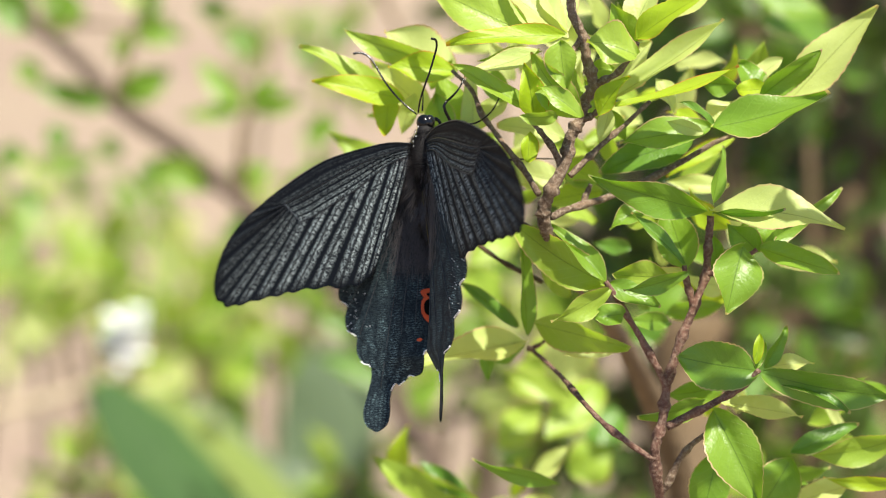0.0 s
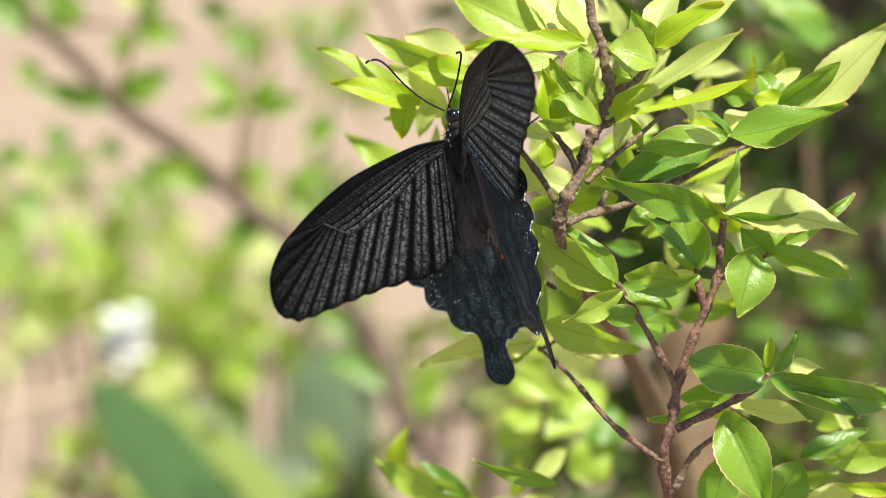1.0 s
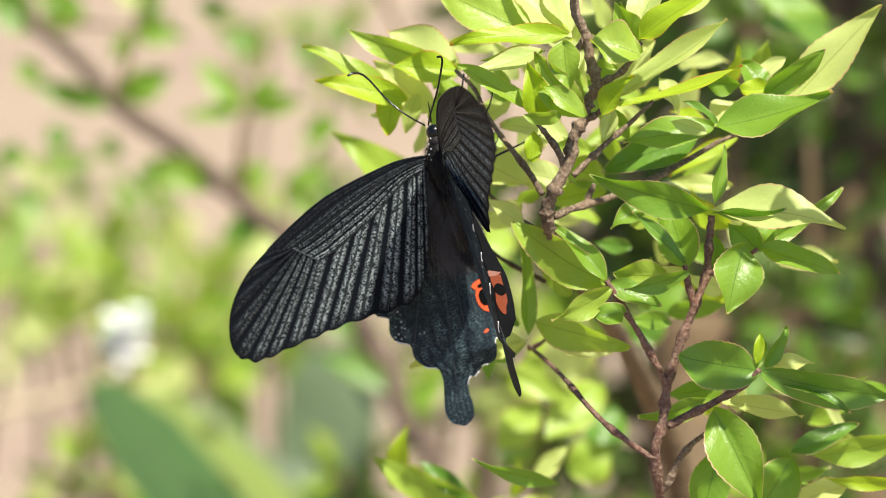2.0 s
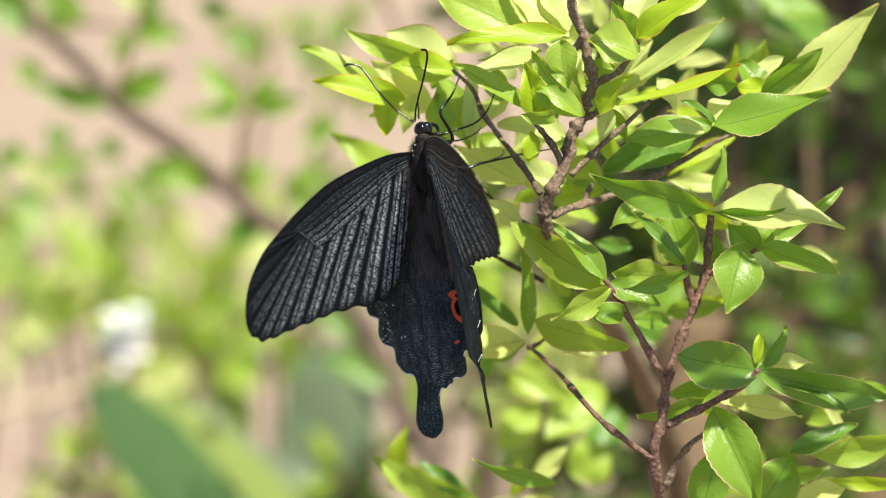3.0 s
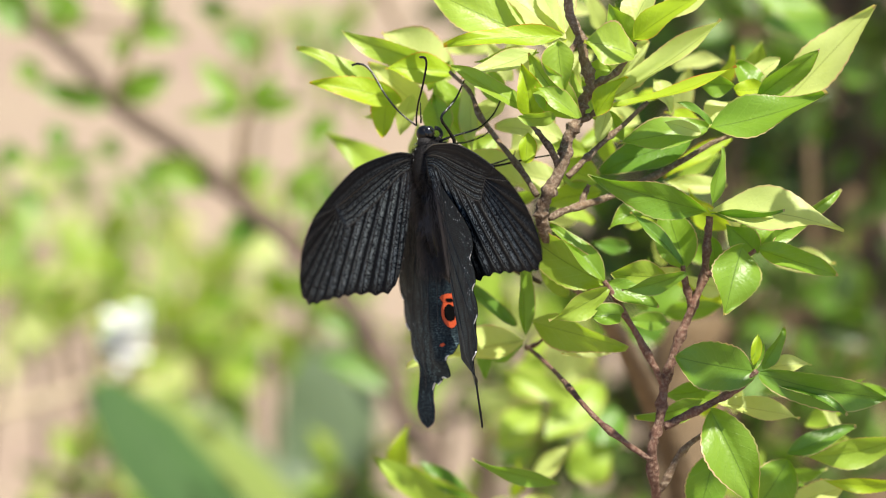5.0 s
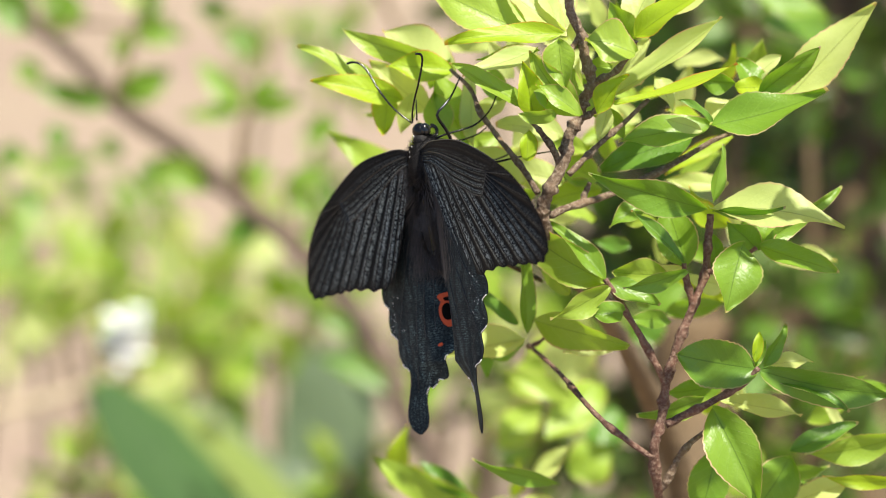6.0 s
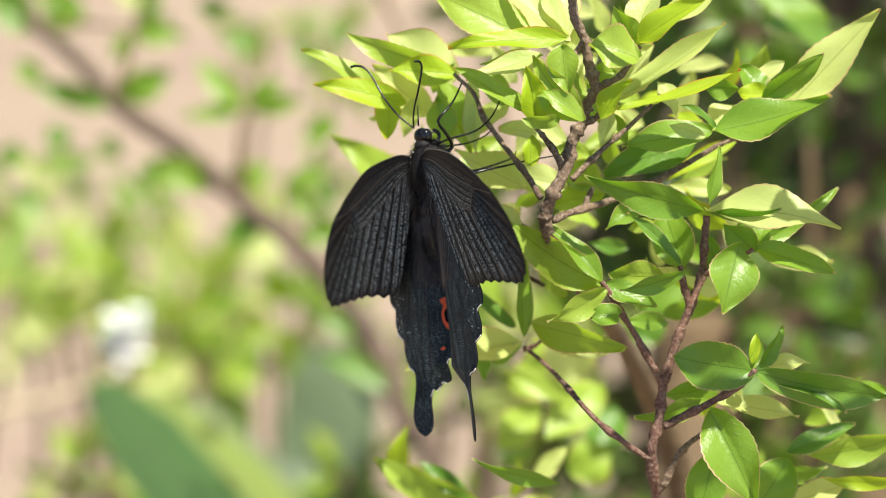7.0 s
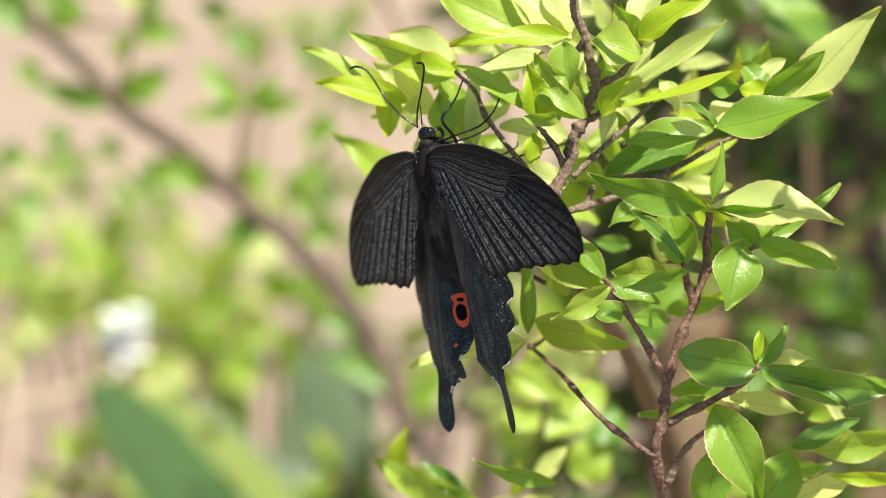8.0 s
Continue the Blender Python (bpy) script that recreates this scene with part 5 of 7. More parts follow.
def low_plant(name, label, x, y, z, n, size, kinds, seed, spread, group, category="plant", stem=BARK_DARK):
    """A leafy plant rooted in the soil whose crown stands round (x, y, z) of the twig's millimetres."""
    rnd = random.Random(seed)
    top = mm(x, y, z)
    foot = ground_under(top) + Vector((rnd.uniform(-0.05, 0.05), rnd.uniform(-0.05, 0.05), -0.01))
    plant = tagged(new(name), label, category, group)
    mid = (top + foot) * 0.5 + Vector((rnd.uniform(-0.03, 0.03), rnd.uniform(-0.03, 0.03), 0))
    stalk = part("stem", tube(bmesh.new(), [foot, mid, top], 0.004, 0.002, 6, 0.2, n=4), stem, plant)
    for _ in range(n):
        d = Vector((rnd.gauss(0, 1), rnd.gauss(0, 0.7), rnd.gauss(0, 0.8))) * spread * 0.5
        base = Vector((x, y, z)) + d * 0.5
        way = (d.normalized() + Vector((rnd.uniform(-.6, .6), rnd.uniform(-.6, .3), rnd.uniform(-.7, .5)))).normalized()
        ln = size * rnd.uniform(0.6, 1.25)
        tip = base + way * ln
        leaf(plant, rnd.choice(kinds), tuple(base), tuple(tip), ln * rnd.uniform(0.38, 0.55), rnd.uniform(-50, 50), 16, rnd.uniform(0.1, 0.6), nu=6)
        part("twig", tube(bmesh.new(), [top, mm(*base)], 0.0012, 0.0008, 5, n=2), stem, plant)
    return plant


def strap_leaf(plant, kind, points, width):
    """A long strap-shaped blade, keeled in the middle, that rises from the soil."""
    line = spline(list(points) + [ground_under(points[-1])], 5)
    bm = bmesh.new()
    uvl = bm.loops.layers.uv.new("UVMap")
    face = (VIEWED + Vector((0.35, 0.0, 0.9))).normalized()
    rows = []
    for i, p in enumerate(line):
        t = i / (len(line) - 1)
        way = (line[min(i + 1, len(line) - 1)] - line[max(i - 1, 0)]).normalized()
        side = way.cross(face).normalized()
        up = side.cross(way)
        h = 0.5 * width * min(1.0, (t / 0.22) ** 0.6 + 0.02)
        rows.append([(bm.verts.new(p + side * h * v - up * abs(v) * h * 0.25), (1 - t, 0.5 + 0.5 * v)) for v in (-1, -0.5, 0, 0.5, 1)])
    for a, b in zip(rows, rows[1:]):
        for j in range(4):
            quad = (a[j], a[j + 1], b[j + 1], b[j])
            f = bm.faces.new([q[0] for q in quad])
            for lp, q in zip(f.loops, quad):
                lp[uvl].uv = q[1]
    return part("blade", bm, LEAF[kind], plant)


def white_flower(at):
    flower = tagged(new("flower"), "pale white flower head on a thin green stem", "flower")
    petal_mat = plain("white_petal", (0.86, 0.87, 0.84), 0.6, 0.3, 0.2, 60.0, 0.08)
    part("stem", tube(bmesh.new(), [ground_under(at), (at + ground_under(at)) * 0.5 + Vector((0.01, 0, 0)), at], 0.003, 0.002, 6), LEAF["green"], flower)
    for n in range(26):
        a = n * 2.4
        d = Vector((math.cos(a), math.sin(a), 0.35)).normalized()
        bm = leaf_mesh(0.0100, 0.0077, radians(14), 0.5, 0.4, n, nu=7, blunt=0.9)
        pet = part("petal", bm, petal_mat, flower)
        root = at + Vector((0.0036 * math.sin(n * 5.1), 0.0036 * math.cos(n * 3.7), -0.026 * n / 25))
        pet.matrix_basis = frame_of(root, root + d, 0, Vector((0, 0, 1)))


DRY = bark_material("dry_stalk", (0.42, 0.34, 0.20), (0.55, 0.46, 0.30), (0.5, 0.42, 0.3), 0.3)
low_plant("low_plant", "leafy green garden plant growing from the soil", -269.2, 1620.0, -10.8, 13, 38, ("fresh", "pale", "pale", "green"), 1, 56, "plants behind")
low_plant("low_plant", "leafy green garden plant growing from the soil", -230.9, 1687.5, 0.4, 13, 40, ("green", "fresh"), 2, 57, "plants behind")
low_plant("low_plant", "leafy green garden plant growing from the soil", -179.9, 1620.0, -3.3, 13, 38, ("fresh", "pale", "pale", "green"), 3, 56, "plants behind")
low_plant("low_plant", "leafy green garden plant growing from the soil", -131.5, 1552.5, -6.9, 12, 37, ("green", "fresh"), 4, 47, "plants behind")
low_plant("low_plant", "leafy green garden plant growing from the soil", -243.4, 1552.5, -43.0, 13, 37, ("fresh", "pale", "pale", "green"), 5, 54, "plants behind")
low_plant("low_plant", "leafy green garden plant growing from the soil", -152.8, 1350.0, -39.2, 13, 34, ("fresh", "pale", "pale", "green"), 6, 40, "plants behind")
low_plant("low_plant", "leafy green garden plant growing from the soil", -120.6, 1485.0, -41.7, 12, 36, ("green", "fresh"), 7, 46, "plants behind")
low_plant("low_plant", "leafy green garden plant growing from the soil", -267.8, 1485.0, -34.7, 13, 36, ("fresh", "pale", "pale", "green"), 8, 46, "plants behind")
low_plant("low_plant", "leafy green garden plant growing from the soil", -191.8, 1417.5, -26.9, 13, 35, ("fresh", "pale", "pale", "green"), 9, 41, "plants behind")
low_plant("low_plant", "leafy green garden plant growing from the soil", -137.4, 1417.5, -26.9, 13, 35, ("fresh", "pale", "pale", "green"), 10, 41, "plants behind")
low_plant("low_plant", "leafy green garden plant growing from the soil", -138.4, 1282.5, -63.4, 12, 33, ("fresh", "pale", "pale", "green"), 11, 38, "plants behind")
low_plant("low_plant", "leafy green garden plant growing from the soil", -166.0, 1350.0, -65.6, 11, 30, ("fresh", "pale", "pale", "green"), 12, 40, "plants behind")
low_plant("low_plant", "leafy green garden plant growing from the soil", -100.1, 1350.0, -65.6, 11, 30, ("green", "fresh"), 13, 40, "plants behind")
low_plant("low_plant", "leafy green garden plant growing from the soil", -178.0, 1012.5, -113.1, 12, 29, ("fresh", "pale", "pale", "green"), 14, 33, "plants behind")
low_plant("low_plant", "leafy green garden plant growing from the soil", -292.3, 1755.0, 24.0, 11, 36, ("green", "fresh"), 15, 47, "plants behind")
low_plant("low_plant", "leafy green garden plant growing from the soil", -73.8, 1350.0, -45.8, 10, 30, ("green", "fresh"), 16, 40, "plants behind")
low_plant("low_plant", "leafy green garden plant growing from the soil", -25.9, 1215.0, -61.3, 9, 28, ("green", "fresh"), 17, 40, "plants behind")
low_plant("low_plant", "leafy green garden plant growing from the soil", 4.6, 1080.0, -83.0, 10, 26, ("fresh", "pale", "pale", "green"), 18, 40, "plants behind")
low_plant("low_plant", "leafy green garden plant growing from the soil", 25.5, 945.0, -55.6, 10, 24, ("fresh", "pale", "pale", "green"), 19, 32, "plants behind")
low_plant("low_plant", "leafy green garden plant growing from the soil", -88.0, 1755.0, 43.6, 9, 32, ("green", "fresh"), 20, 47, "plants behind")
low_plant("low_plant", "leafy green garden plant growing from the soil", -56.6, 1755.0, 0.4, 9, 32, ("green", "fresh"), 21, 47, "plants behind")
low_plant("low_plant", "leafy green garden plant growing from the soil", -47.1, 1080.0, -120.3, 10, 23, ("green", "fresh"), 22, 29, "plants behind")
low_plant("low_plant", "leafy green garden plant growing from the soil", 28.9, 837.0, -24.6, 12, 26, ("green", "fresh"), 23, 32, "plants behind")
low_plant("low_plant", "leafy green garden plant growing from the soil", 44.6, 864.0, -7.3, 12, 26, ("dark", "deep_shade"), 24, 30, "plants behind")
low_plant("low_plant", "leafy green garden plant growing from the soil", 51.0, 756.0, -37.6, 12, 24, ("fresh", "pale", "pale", "green"), 25, 28, "plants behind")
low_plant("low_plant", "leafy green garden plant growing from the soil", 20.2, 945.0, 0.3, 11, 28, ("green", "fresh"), 26, 32, "plants behind")
low_plant("low_plant", "leafy green garden plant growing from the soil", 40.7, 1026.0, 30.9, 12, 29, ("green", "fresh"), 27, 33, "plants behind")
low_plant("low_plant", "leafy green garden plant growing from the soil", 18.0, 756.0, -80.1, 12, 24, ("green", "fresh"), 28, 28, "plants behind")
low_plant("low_plant", "leafy green garden plant growing from the soil", 40.1, 702.0, -63.5, 12, 24, ("fresh", "pale", "pale", "green"), 29, 27, "plants behind")
low_plant("low_plant", "leafy green garden plant growing from the soil", -72.1, 1620.0, 126.8, 9, 34, ("green", "fresh"), 30, 37, "plants behind")
low_plant("low_plant", "leafy green garden plant growing from the soil", -119.5, 1755.0, 149.7, 9, 36, ("green", "fresh"), 31, 39, "plants behind")
# bushes behind: their dark leaf kinds carry the shade in the colour
low_plant("hedge_bush", "leafy green bush behind the shrub, with shade put into its dark leaf colour", 112.3, 561.0, 78.4, 16, 20, ("dark", "deep_shade"), 32, 29, "bushes behind")
low_plant("hedge_bush", "leafy green bush behind the shrub, with shade put into its dark leaf colour", 141.5, 646.0, 63.7, 17, 22, ("dark", "deep_shade"), 33, 34, "bushes behind")
low_plant("hedge_bush", "leafy green bush behind the shrub, with shade put into its dark leaf colour", 171.3, 714.0, 73.7, 17, 23, ("dark", "deep_shade"), 34, 35, "bushes behind")
low_plant("hedge_bush", "leafy green bush behind the shrub, with shade put into its dark leaf colour", 118.5, 714.0, 25.5, 16, 23, ("dark", "deep_shade"), 35, 30, "bushes behind")
low_plant("hedge_bush", "leafy green bush behind the shrub, with shade put into its dark leaf colour", 154.6, 850.0, 42.9, 17, 25, ("dark", "deep_shade"), 36, 39, "bushes behind")
low_plant("hedge_bush", "leafy green bush behind the shrub, with shade put into its dark leaf colour", 179.7, 765.0, 43.0, 17, 24, ("dark", "deep_shade"), 37, 37, "bushes behind")
low_plant("hedge_bush", "leafy green bush behind the shrub, with shade put into its dark leaf colour", 164.4, 714.0, 2.5, 17, 23, ("green", "deep_shade", "deep_shade"), 38, 35, "bushes behind")
low_plant("hedge_bush", "leafy green bush behind the shrub, with shade put into its dark leaf colour", 134.9, 646.0, -26.1, 17, 22, ("dark", "deep_shade"), 39, 34, "bushes behind")
low_plant("hedge_bush", "leafy green bush behind the shrub, with shade put into its dark leaf colour", 179.7, 765.0, -28.3, 17, 24, ("green", "deep_shade", "deep_shade"), 40, 37, "bushes behind")
low_plant("hedge_bush", "leafy green bush behind the shrub, with shade put into its dark leaf colour", 118.5, 714.0, -36.5, 16, 23, ("dark", "deep_shade"), 41, 30, "bushes behind")
low_plant("hedge_bush", "leafy green bush behind the shrub, with shade put into its dark leaf colour", 148.4, 714.0, -59.5, 16, 23, ("green", "deep_shade", "deep_shade"), 42, 33, "bushes behind")
low_plant("hedge_bush", "leafy green bush behind the shrub, with shade put into its dark leaf colour", 169.6, 680.0, -55.9, 16, 22, ("dark", "deep_shade"), 43, 32, "bushes behind")
low_plant("hedge_bush", "leafy green bush behind the shrub, with shade put into its dark leaf colour", 112.0, 816.0, 46.9, 16, 22, ("dark", "deep_shade"), 44, 32, "bushes behind")
low_plant("hedge_bush", "leafy green bush behind the shrub, with shade put into its dark leaf colour", 104.4, 850.0, 2.8, 15, 22, ("dark", "deep_shade"), 45, 30, "bushes behind")
low_plant("hedge_bush", "leafy green bush behind the shrub, with shade put into its dark leaf colour", 97.7, 952.0, 29.6, 15, 23, ("dark", "deep_shade"), 46, 32, "bushes behind")
low_plant("hedge_bush", "leafy green bush behind the shrub, with shade put into its dark leaf colour", 69.3, 850.0, 2.8, 14, 22, ("green", "deep_shade", "deep_shade"), 47, 30, "bushes behind")
low_plant("hedge_bush", "leafy green bush behind the shrub, with shade put into its dark leaf colour", 109.6, 816.0, -29.2, 14, 22, ("green", "deep_shade", "deep_shade"), 48, 32, "bushes behind")
low_plant("hedge_bush", "leafy green bush behind the shrub, with shade put into its dark leaf colour", 78.4, 884.0, -15.1, 14, 23, ("dark", "deep_shade"), 49, 31, "bushes behind")
low_plant("hedge_bush", "leafy green bush behind the shrub, with shade put into its dark leaf colour", 152.4, 646.0, -83.0, 17, 22, ("green", "deep_shade", "deep_shade"), 50, 34, "bushes behind")
low_plant("hedge_bush", "leafy green bush behind the shrub, with shade put into its dark leaf colour", 117.0, 850.0, 95.6, 16, 22, ("dark", "deep_shade"), 51, 33, "bushes behind")
low_plant("hedge_bush", "leafy green bush behind the shrub, with shade put into its dark leaf colour", 93.8, 884.0, 97.7, 15, 23, ("green", "deep_shade", "deep_shade"), 52, 34, "bushes behind")
low_plant("hedge_bush", "leafy green bush behind the shrub, with shade put into its dark leaf colour", 27.2, 1054.0, 119.1, 14, 25, ("green", "deep_shade", "deep_shade"), 53, 37, "bushes behind")
low_plant("hedge_bush", "leafy green bush behind the shrub, with shade put into its dark leaf colour", 125.4, 714.0, -96.2, 16, 20, ("dark", "deep_shade"), 54, 30, "bushes behind")
low_plant("hedge_bush", "leafy green bush behind the shrub, with shade put into its dark leaf colour", 54.2, 714.0, -82.4, 15, 20, ("green", "deep_shade", "deep_shade"), 55, 30, "bushes behind")
low_plant("hedge_bush", "leafy green bush behind the shrub, with shade put into its dark leaf colour", 69.2, 646.0, -96.1, 15, 19, ("green", "deep_shade", "deep_shade"), 56, 29, "bushes behind")
# added back row: darkest leaves fill in shade where bright soil would show
low_plant("hedge_bush", "leafy green bush behind the shrub, with shade put into its dark leaf colour", 101.4, 1131.1, 110.3, 16, 35, ("deep_shade", "deep_shade", "dark"), 57, 56, "bushes behind")
low_plant("hedge_bush", "leafy green bush behind the shrub, with shade put into its dark leaf colour", 121.0, 1046.8, 107.1, 16, 34, ("deep_shade", "deep_shade", "dark"), 58, 54, "bushes behind")
low_plant("hedge_bush", "leafy green bush behind the shrub, with shade put into its dark leaf colour", 141.8, 1057.5, 107.6, 16, 34, ("deep_shade", "deep_shade", "dark"), 59, 54, "bushes behind")
low_plant("hedge_bush", "leafy green bush behind the shrub, with shade put into its dark leaf colour", 166.7, 975.9, 116.3, 16, 32, ("deep_shade", "deep_shade", "dark"), 60, 51, "bushes behind")
low_plant("hedge_bush", "leafy green bush behind the shrub, with shade put into its dark leaf colour", 190.4, 1073.4, 98.3, 16, 34, ("deep_shade", "deep_shade", "dark"), 61, 54, "bushes behind")
low_plant("hedge_bush", "leafy green bush behind the shrub, with shade put into its dark leaf colour", 221.9, 1141.2, 95.9, 16, 36, ("deep_shade", "deep_shade", "dark"), 62, 56, "bushes behind")
low_plant("hedge_bush", "leafy green bush behind the shrub, with shade put into its dark leaf colour", 93.7, 939.4, 36.3, 16, 32, ("deep_shade", "deep_shade", "dark"), 63, 50, "bushes behind")
low_plant("hedge_bush", "leafy green bush behind the shrub, with shade put into its dark leaf colour", 106.2, 914.9, 38.5, 16, 31, ("deep_shade", "deep_shade", "dark"), 64, 50, "bushes behind")
low_plant("hedge_bush", "leafy green bush behind the shrub, with shade put into its dark leaf colour", 130.1, 907.5, 47.3, 16, 31, ("deep_shade", "deep_shade", "dark"), 65, 49, "bushes behind")
low_plant("hedge_bush", "leafy green bush behind the shrub, with shade put into its dark leaf colour", 174.9, 1110.6, 46.2, 16, 35, ("deep_shade", "deep_shade", "dark"), 66, 55, "bushes behind")
low_plant("hedge_bush", "leafy green bush behind the shrub, with shade put into its dark leaf colour", 191.3, 1024.9, 37.4, 16, 33, ("deep_shade", "deep_shade", "dark"), 67, 53, "bushes behind")
low_plant("hedge_bush", "leafy green bush behind the shrub, with shade put into its dark leaf colour", 210.2, 969.5, 42.1, 16, 32, ("deep_shade", "deep_shade", "dark"), 68, 51, "bushes behind")
low_plant("hedge_bush", "leafy green bush behind the shrub, with shade put into its dark leaf colour", 108.2, 1110.1, -40.4, 16, 35, ("deep_shade", "deep_shade", "dark"), 69, 55, "bushes behind")
low_plant("hedge_bush", "leafy green bush behind the shrub, with shade put into its dark leaf colour", 118.2, 957.4, -15.2, 16, 32, ("deep_shade", "deep_shade", "dark"), 70, 51, "bushes behind")
low_plant("hedge_bush", "leafy green bush behind the shrub, with shade put into its dark leaf colour", 146.0, 1091.6, -7.9, 16, 35, ("deep_shade", "deep_shade", "dark"), 71, 55, "bushes behind")
low_plant("hedge_bush", "leafy green bush behind the shrub, with shade put into its dark leaf colour", 163.3, 996.6, -33.0, 16, 33, ("deep_shade", "deep_shade", "dark"), 72, 52, "bushes behind")
low_plant("hedge_bush", "leafy green bush behind the shrub, with shade put into its dark leaf colour", 183.5, 900.1, -31.2, 16, 31, ("deep_shade", "deep_shade", "dark"), 73, 49, "bushes behind")
low_plant("hedge_bush", "leafy green bush behind the shrub, with shade put into its dark leaf colour", 209.7, 1017.5, -35.6, 16, 33, ("deep_shade", "deep_shade", "dark"), 74, 53, "bushes behind")
low_plant("hedge_bush", "leafy green bush behind the shrub, with shade put into its dark leaf colour", 96.8, 918.3, -77.6, 16, 31, ("deep_shade", "deep_shade", "dark"), 75, 50, "bushes behind")
low_plant("hedge_bush", "leafy green bush behind the shrub, with shade put into its dark leaf colour", 117.9, 967.4, -92.2, 16, 32, ("deep_shade", "deep_shade", "dark"), 76, 51, "bushes behind")
low_plant("hedge_bush", "leafy green bush behind the shrub, with shade put into its dark leaf colour", 146.9, 1141.0, -85.7, 16, 36, ("deep_shade", "deep_shade", "dark"), 77, 56, "bushes behind")
low_plant("hedge_bush", "leafy green bush behind the shrub, with shade put into its dark leaf colour", 164.8, 961.6, -70.7, 16, 32, ("deep_shade", "deep_shade", "dark"), 78, 51, "bushes behind")
# unseen crowns, added above the view only to cast shade on the right background
low_plant("hedge_bush", "tall dark green bush added out of view to shade the ground behind", 120.6, 900, 259.1, 34, 54, ("deep_shade", "dark"), 79, 109, "bushes behind")
low_plant("hedge_bush", "tall dark green bush added out of view to shade the ground behind", 174.6, 1000, 296.7, 34, 58, ("deep_shade", "dark"), 80, 115, "bushes behind")
low_plant("hedge_bush", "tall dark green bush added out of view to shade the ground behind", 211.2, 900, 259.1, 34, 54, ("deep_shade", "dark"), 81, 109, "bushes behind")
low_plant("hedge_bush", "tall dark green bush added out of view to shade the ground behind", 273.4, 1000, 296.7, 34, 58, ("deep_shade", "dark"), 82, 115, "bushes behind")
low_plant("hedge_bush", "tall dark green bush added out of view to shade the ground behind", 310.9, 950, 266.9, 34, 56, ("deep_shade", "dark"), 83, 112, "bushes behind")
low_plant("hedge_bush", "tall dark green bush added out of view to shade the ground behind", 207.8, 1050, 350.4, 34, 59, ("deep_shade", "dark"), 84, 119, "bushes behind")
low_plant("hedge_bush", "tall dark green bush added out of view to shade the ground behind", 292.6, 1000, 236.4, 34, 58, ("deep_shade", "dark"), 85, 115, "bushes behind")
low_plant("hedge_bush", "tall dark green bush added out of view to shade the ground behind", 314.7, 900, 191.8, 34, 54, ("deep_shade", "dark"), 86, 109, "bushes behind")
low_plant("hedge_bush", "tall dark green bush added out of view to shade the ground behind", 176.5, 700, 245.9, 34, 48, ("deep_shade", "dark"), 87, 96, "bushes behind")
low_plant("hedge_bush", "tall dark green bush added out of view to shade the ground behind", 205.6, 650, 272.5, 34, 46, ("deep_shade", "dark"), 88, 92, "bushes behind")
low_plant("hedge_bush", "tall dark green bush added out of view to shade the ground behind", 232.4, 640, 231.3, 34, 46, ("deep_shade", "dark"), 89, 92, "bushes behind")
low_plant("hedge_bush", "tall dark green bush added out of view to shade the ground behind", 276.6, 700, 282.3, 34, 48, ("deep_shade", "dark"), 90, 96, "bushes behind")
low_plant("hedge_bush", "tall dark green bush added out of view to shade the ground behind", 272.1, 620, 215.1, 34, 45, ("deep_shade", "dark"), 91, 90, "bushes behind")
low_plant("hedge_bush", "tall dark green bush added out of view to shade the ground behind", 207.5, 760, 218.2, 34, 50, ("deep_shade", "dark"), 92, 99, "bushes behind")
low_plant("hedge_bush", "tall dark green bush added out of view to shade the ground behind", 160.1, 760, 298.7, 34, 50, ("deep_shade", "dark"), 93, 99, "bushes behind")
low_plant("hedge_bush", "tall dark green bush added out of view to shade the ground behind", 297.8, 640, 187.7, 34, 46, ("deep_shade", "dark"), 94, 92, "bushes behind")
stem_0 = [mm(176.9, 782.0, 134.8), mm(172.1, 782.0, 69.9), mm(172.5, 765.0, 5.0), mm(175.3, 748.0, -60.9), mm(173.6, 714.0, -197.3)]
bush_stem = tagged(part("bush_stem", tube(bmesh.new(), stem_0 + [ground_under(stem_0[-1])], 0.0112, 0.0144, 9, 0.2), BARK_DARK), "bare brown woody stem rising from the soil", "stem", "woody stems behind")
part("shoot", tube(bmesh.new(), [stem_0[1], stem_0[1] + Vector((0.03, -0.02, 0.09))], 0.0030, 0.0012, 6, 0.2), BARK_DARK, bush_stem)
stem_1 = [mm(167.1, 952.0, 69.7), mm(171.1, 952.0, 10.9), mm(174.7, 935.0, -42.0), mm(173.3, 884.0, -220.2)]
bush_stem = tagged(part("bush_stem", tube(bmesh.new(), stem_1 + [ground_under(stem_1[-1])], 0.0063, 0.0081, 9, 0.2), BARK_DARK), "bare brown woody stem rising from the soil", "stem", "woody stems behind")
part("shoot", tube(bmesh.new(), [stem_1[1], stem_1[1] + Vector((-0.02, -0.02, 0.06))], 0.0030, 0.0012, 6, 0.2), BARK_DARK, bush_stem)
stem_2 = [mm(85.2, 510.0, -23.5), mm(87.2, 510.0, -51.2), mm(85.8, 476.0, -107.5), mm(80.7, 391.0, -261.1)]
bush_stem = tagged(part("bush_stem", tube(bmesh.new(), stem_2 + [ground_under(stem_2[-1])], 0.0140, 0.0180, 9, 0.2), BARK_DARK), "bare brown woody stem rising from the soil", "stem", "woody stems behind")
part("shoot", tube(bmesh.new(), [stem_2[1], stem_2[1] + Vector((0.02, -0.02, 0.05))], 0.0030, 0.0012, 6, 0.2), BARK_DARK, bush_stem)
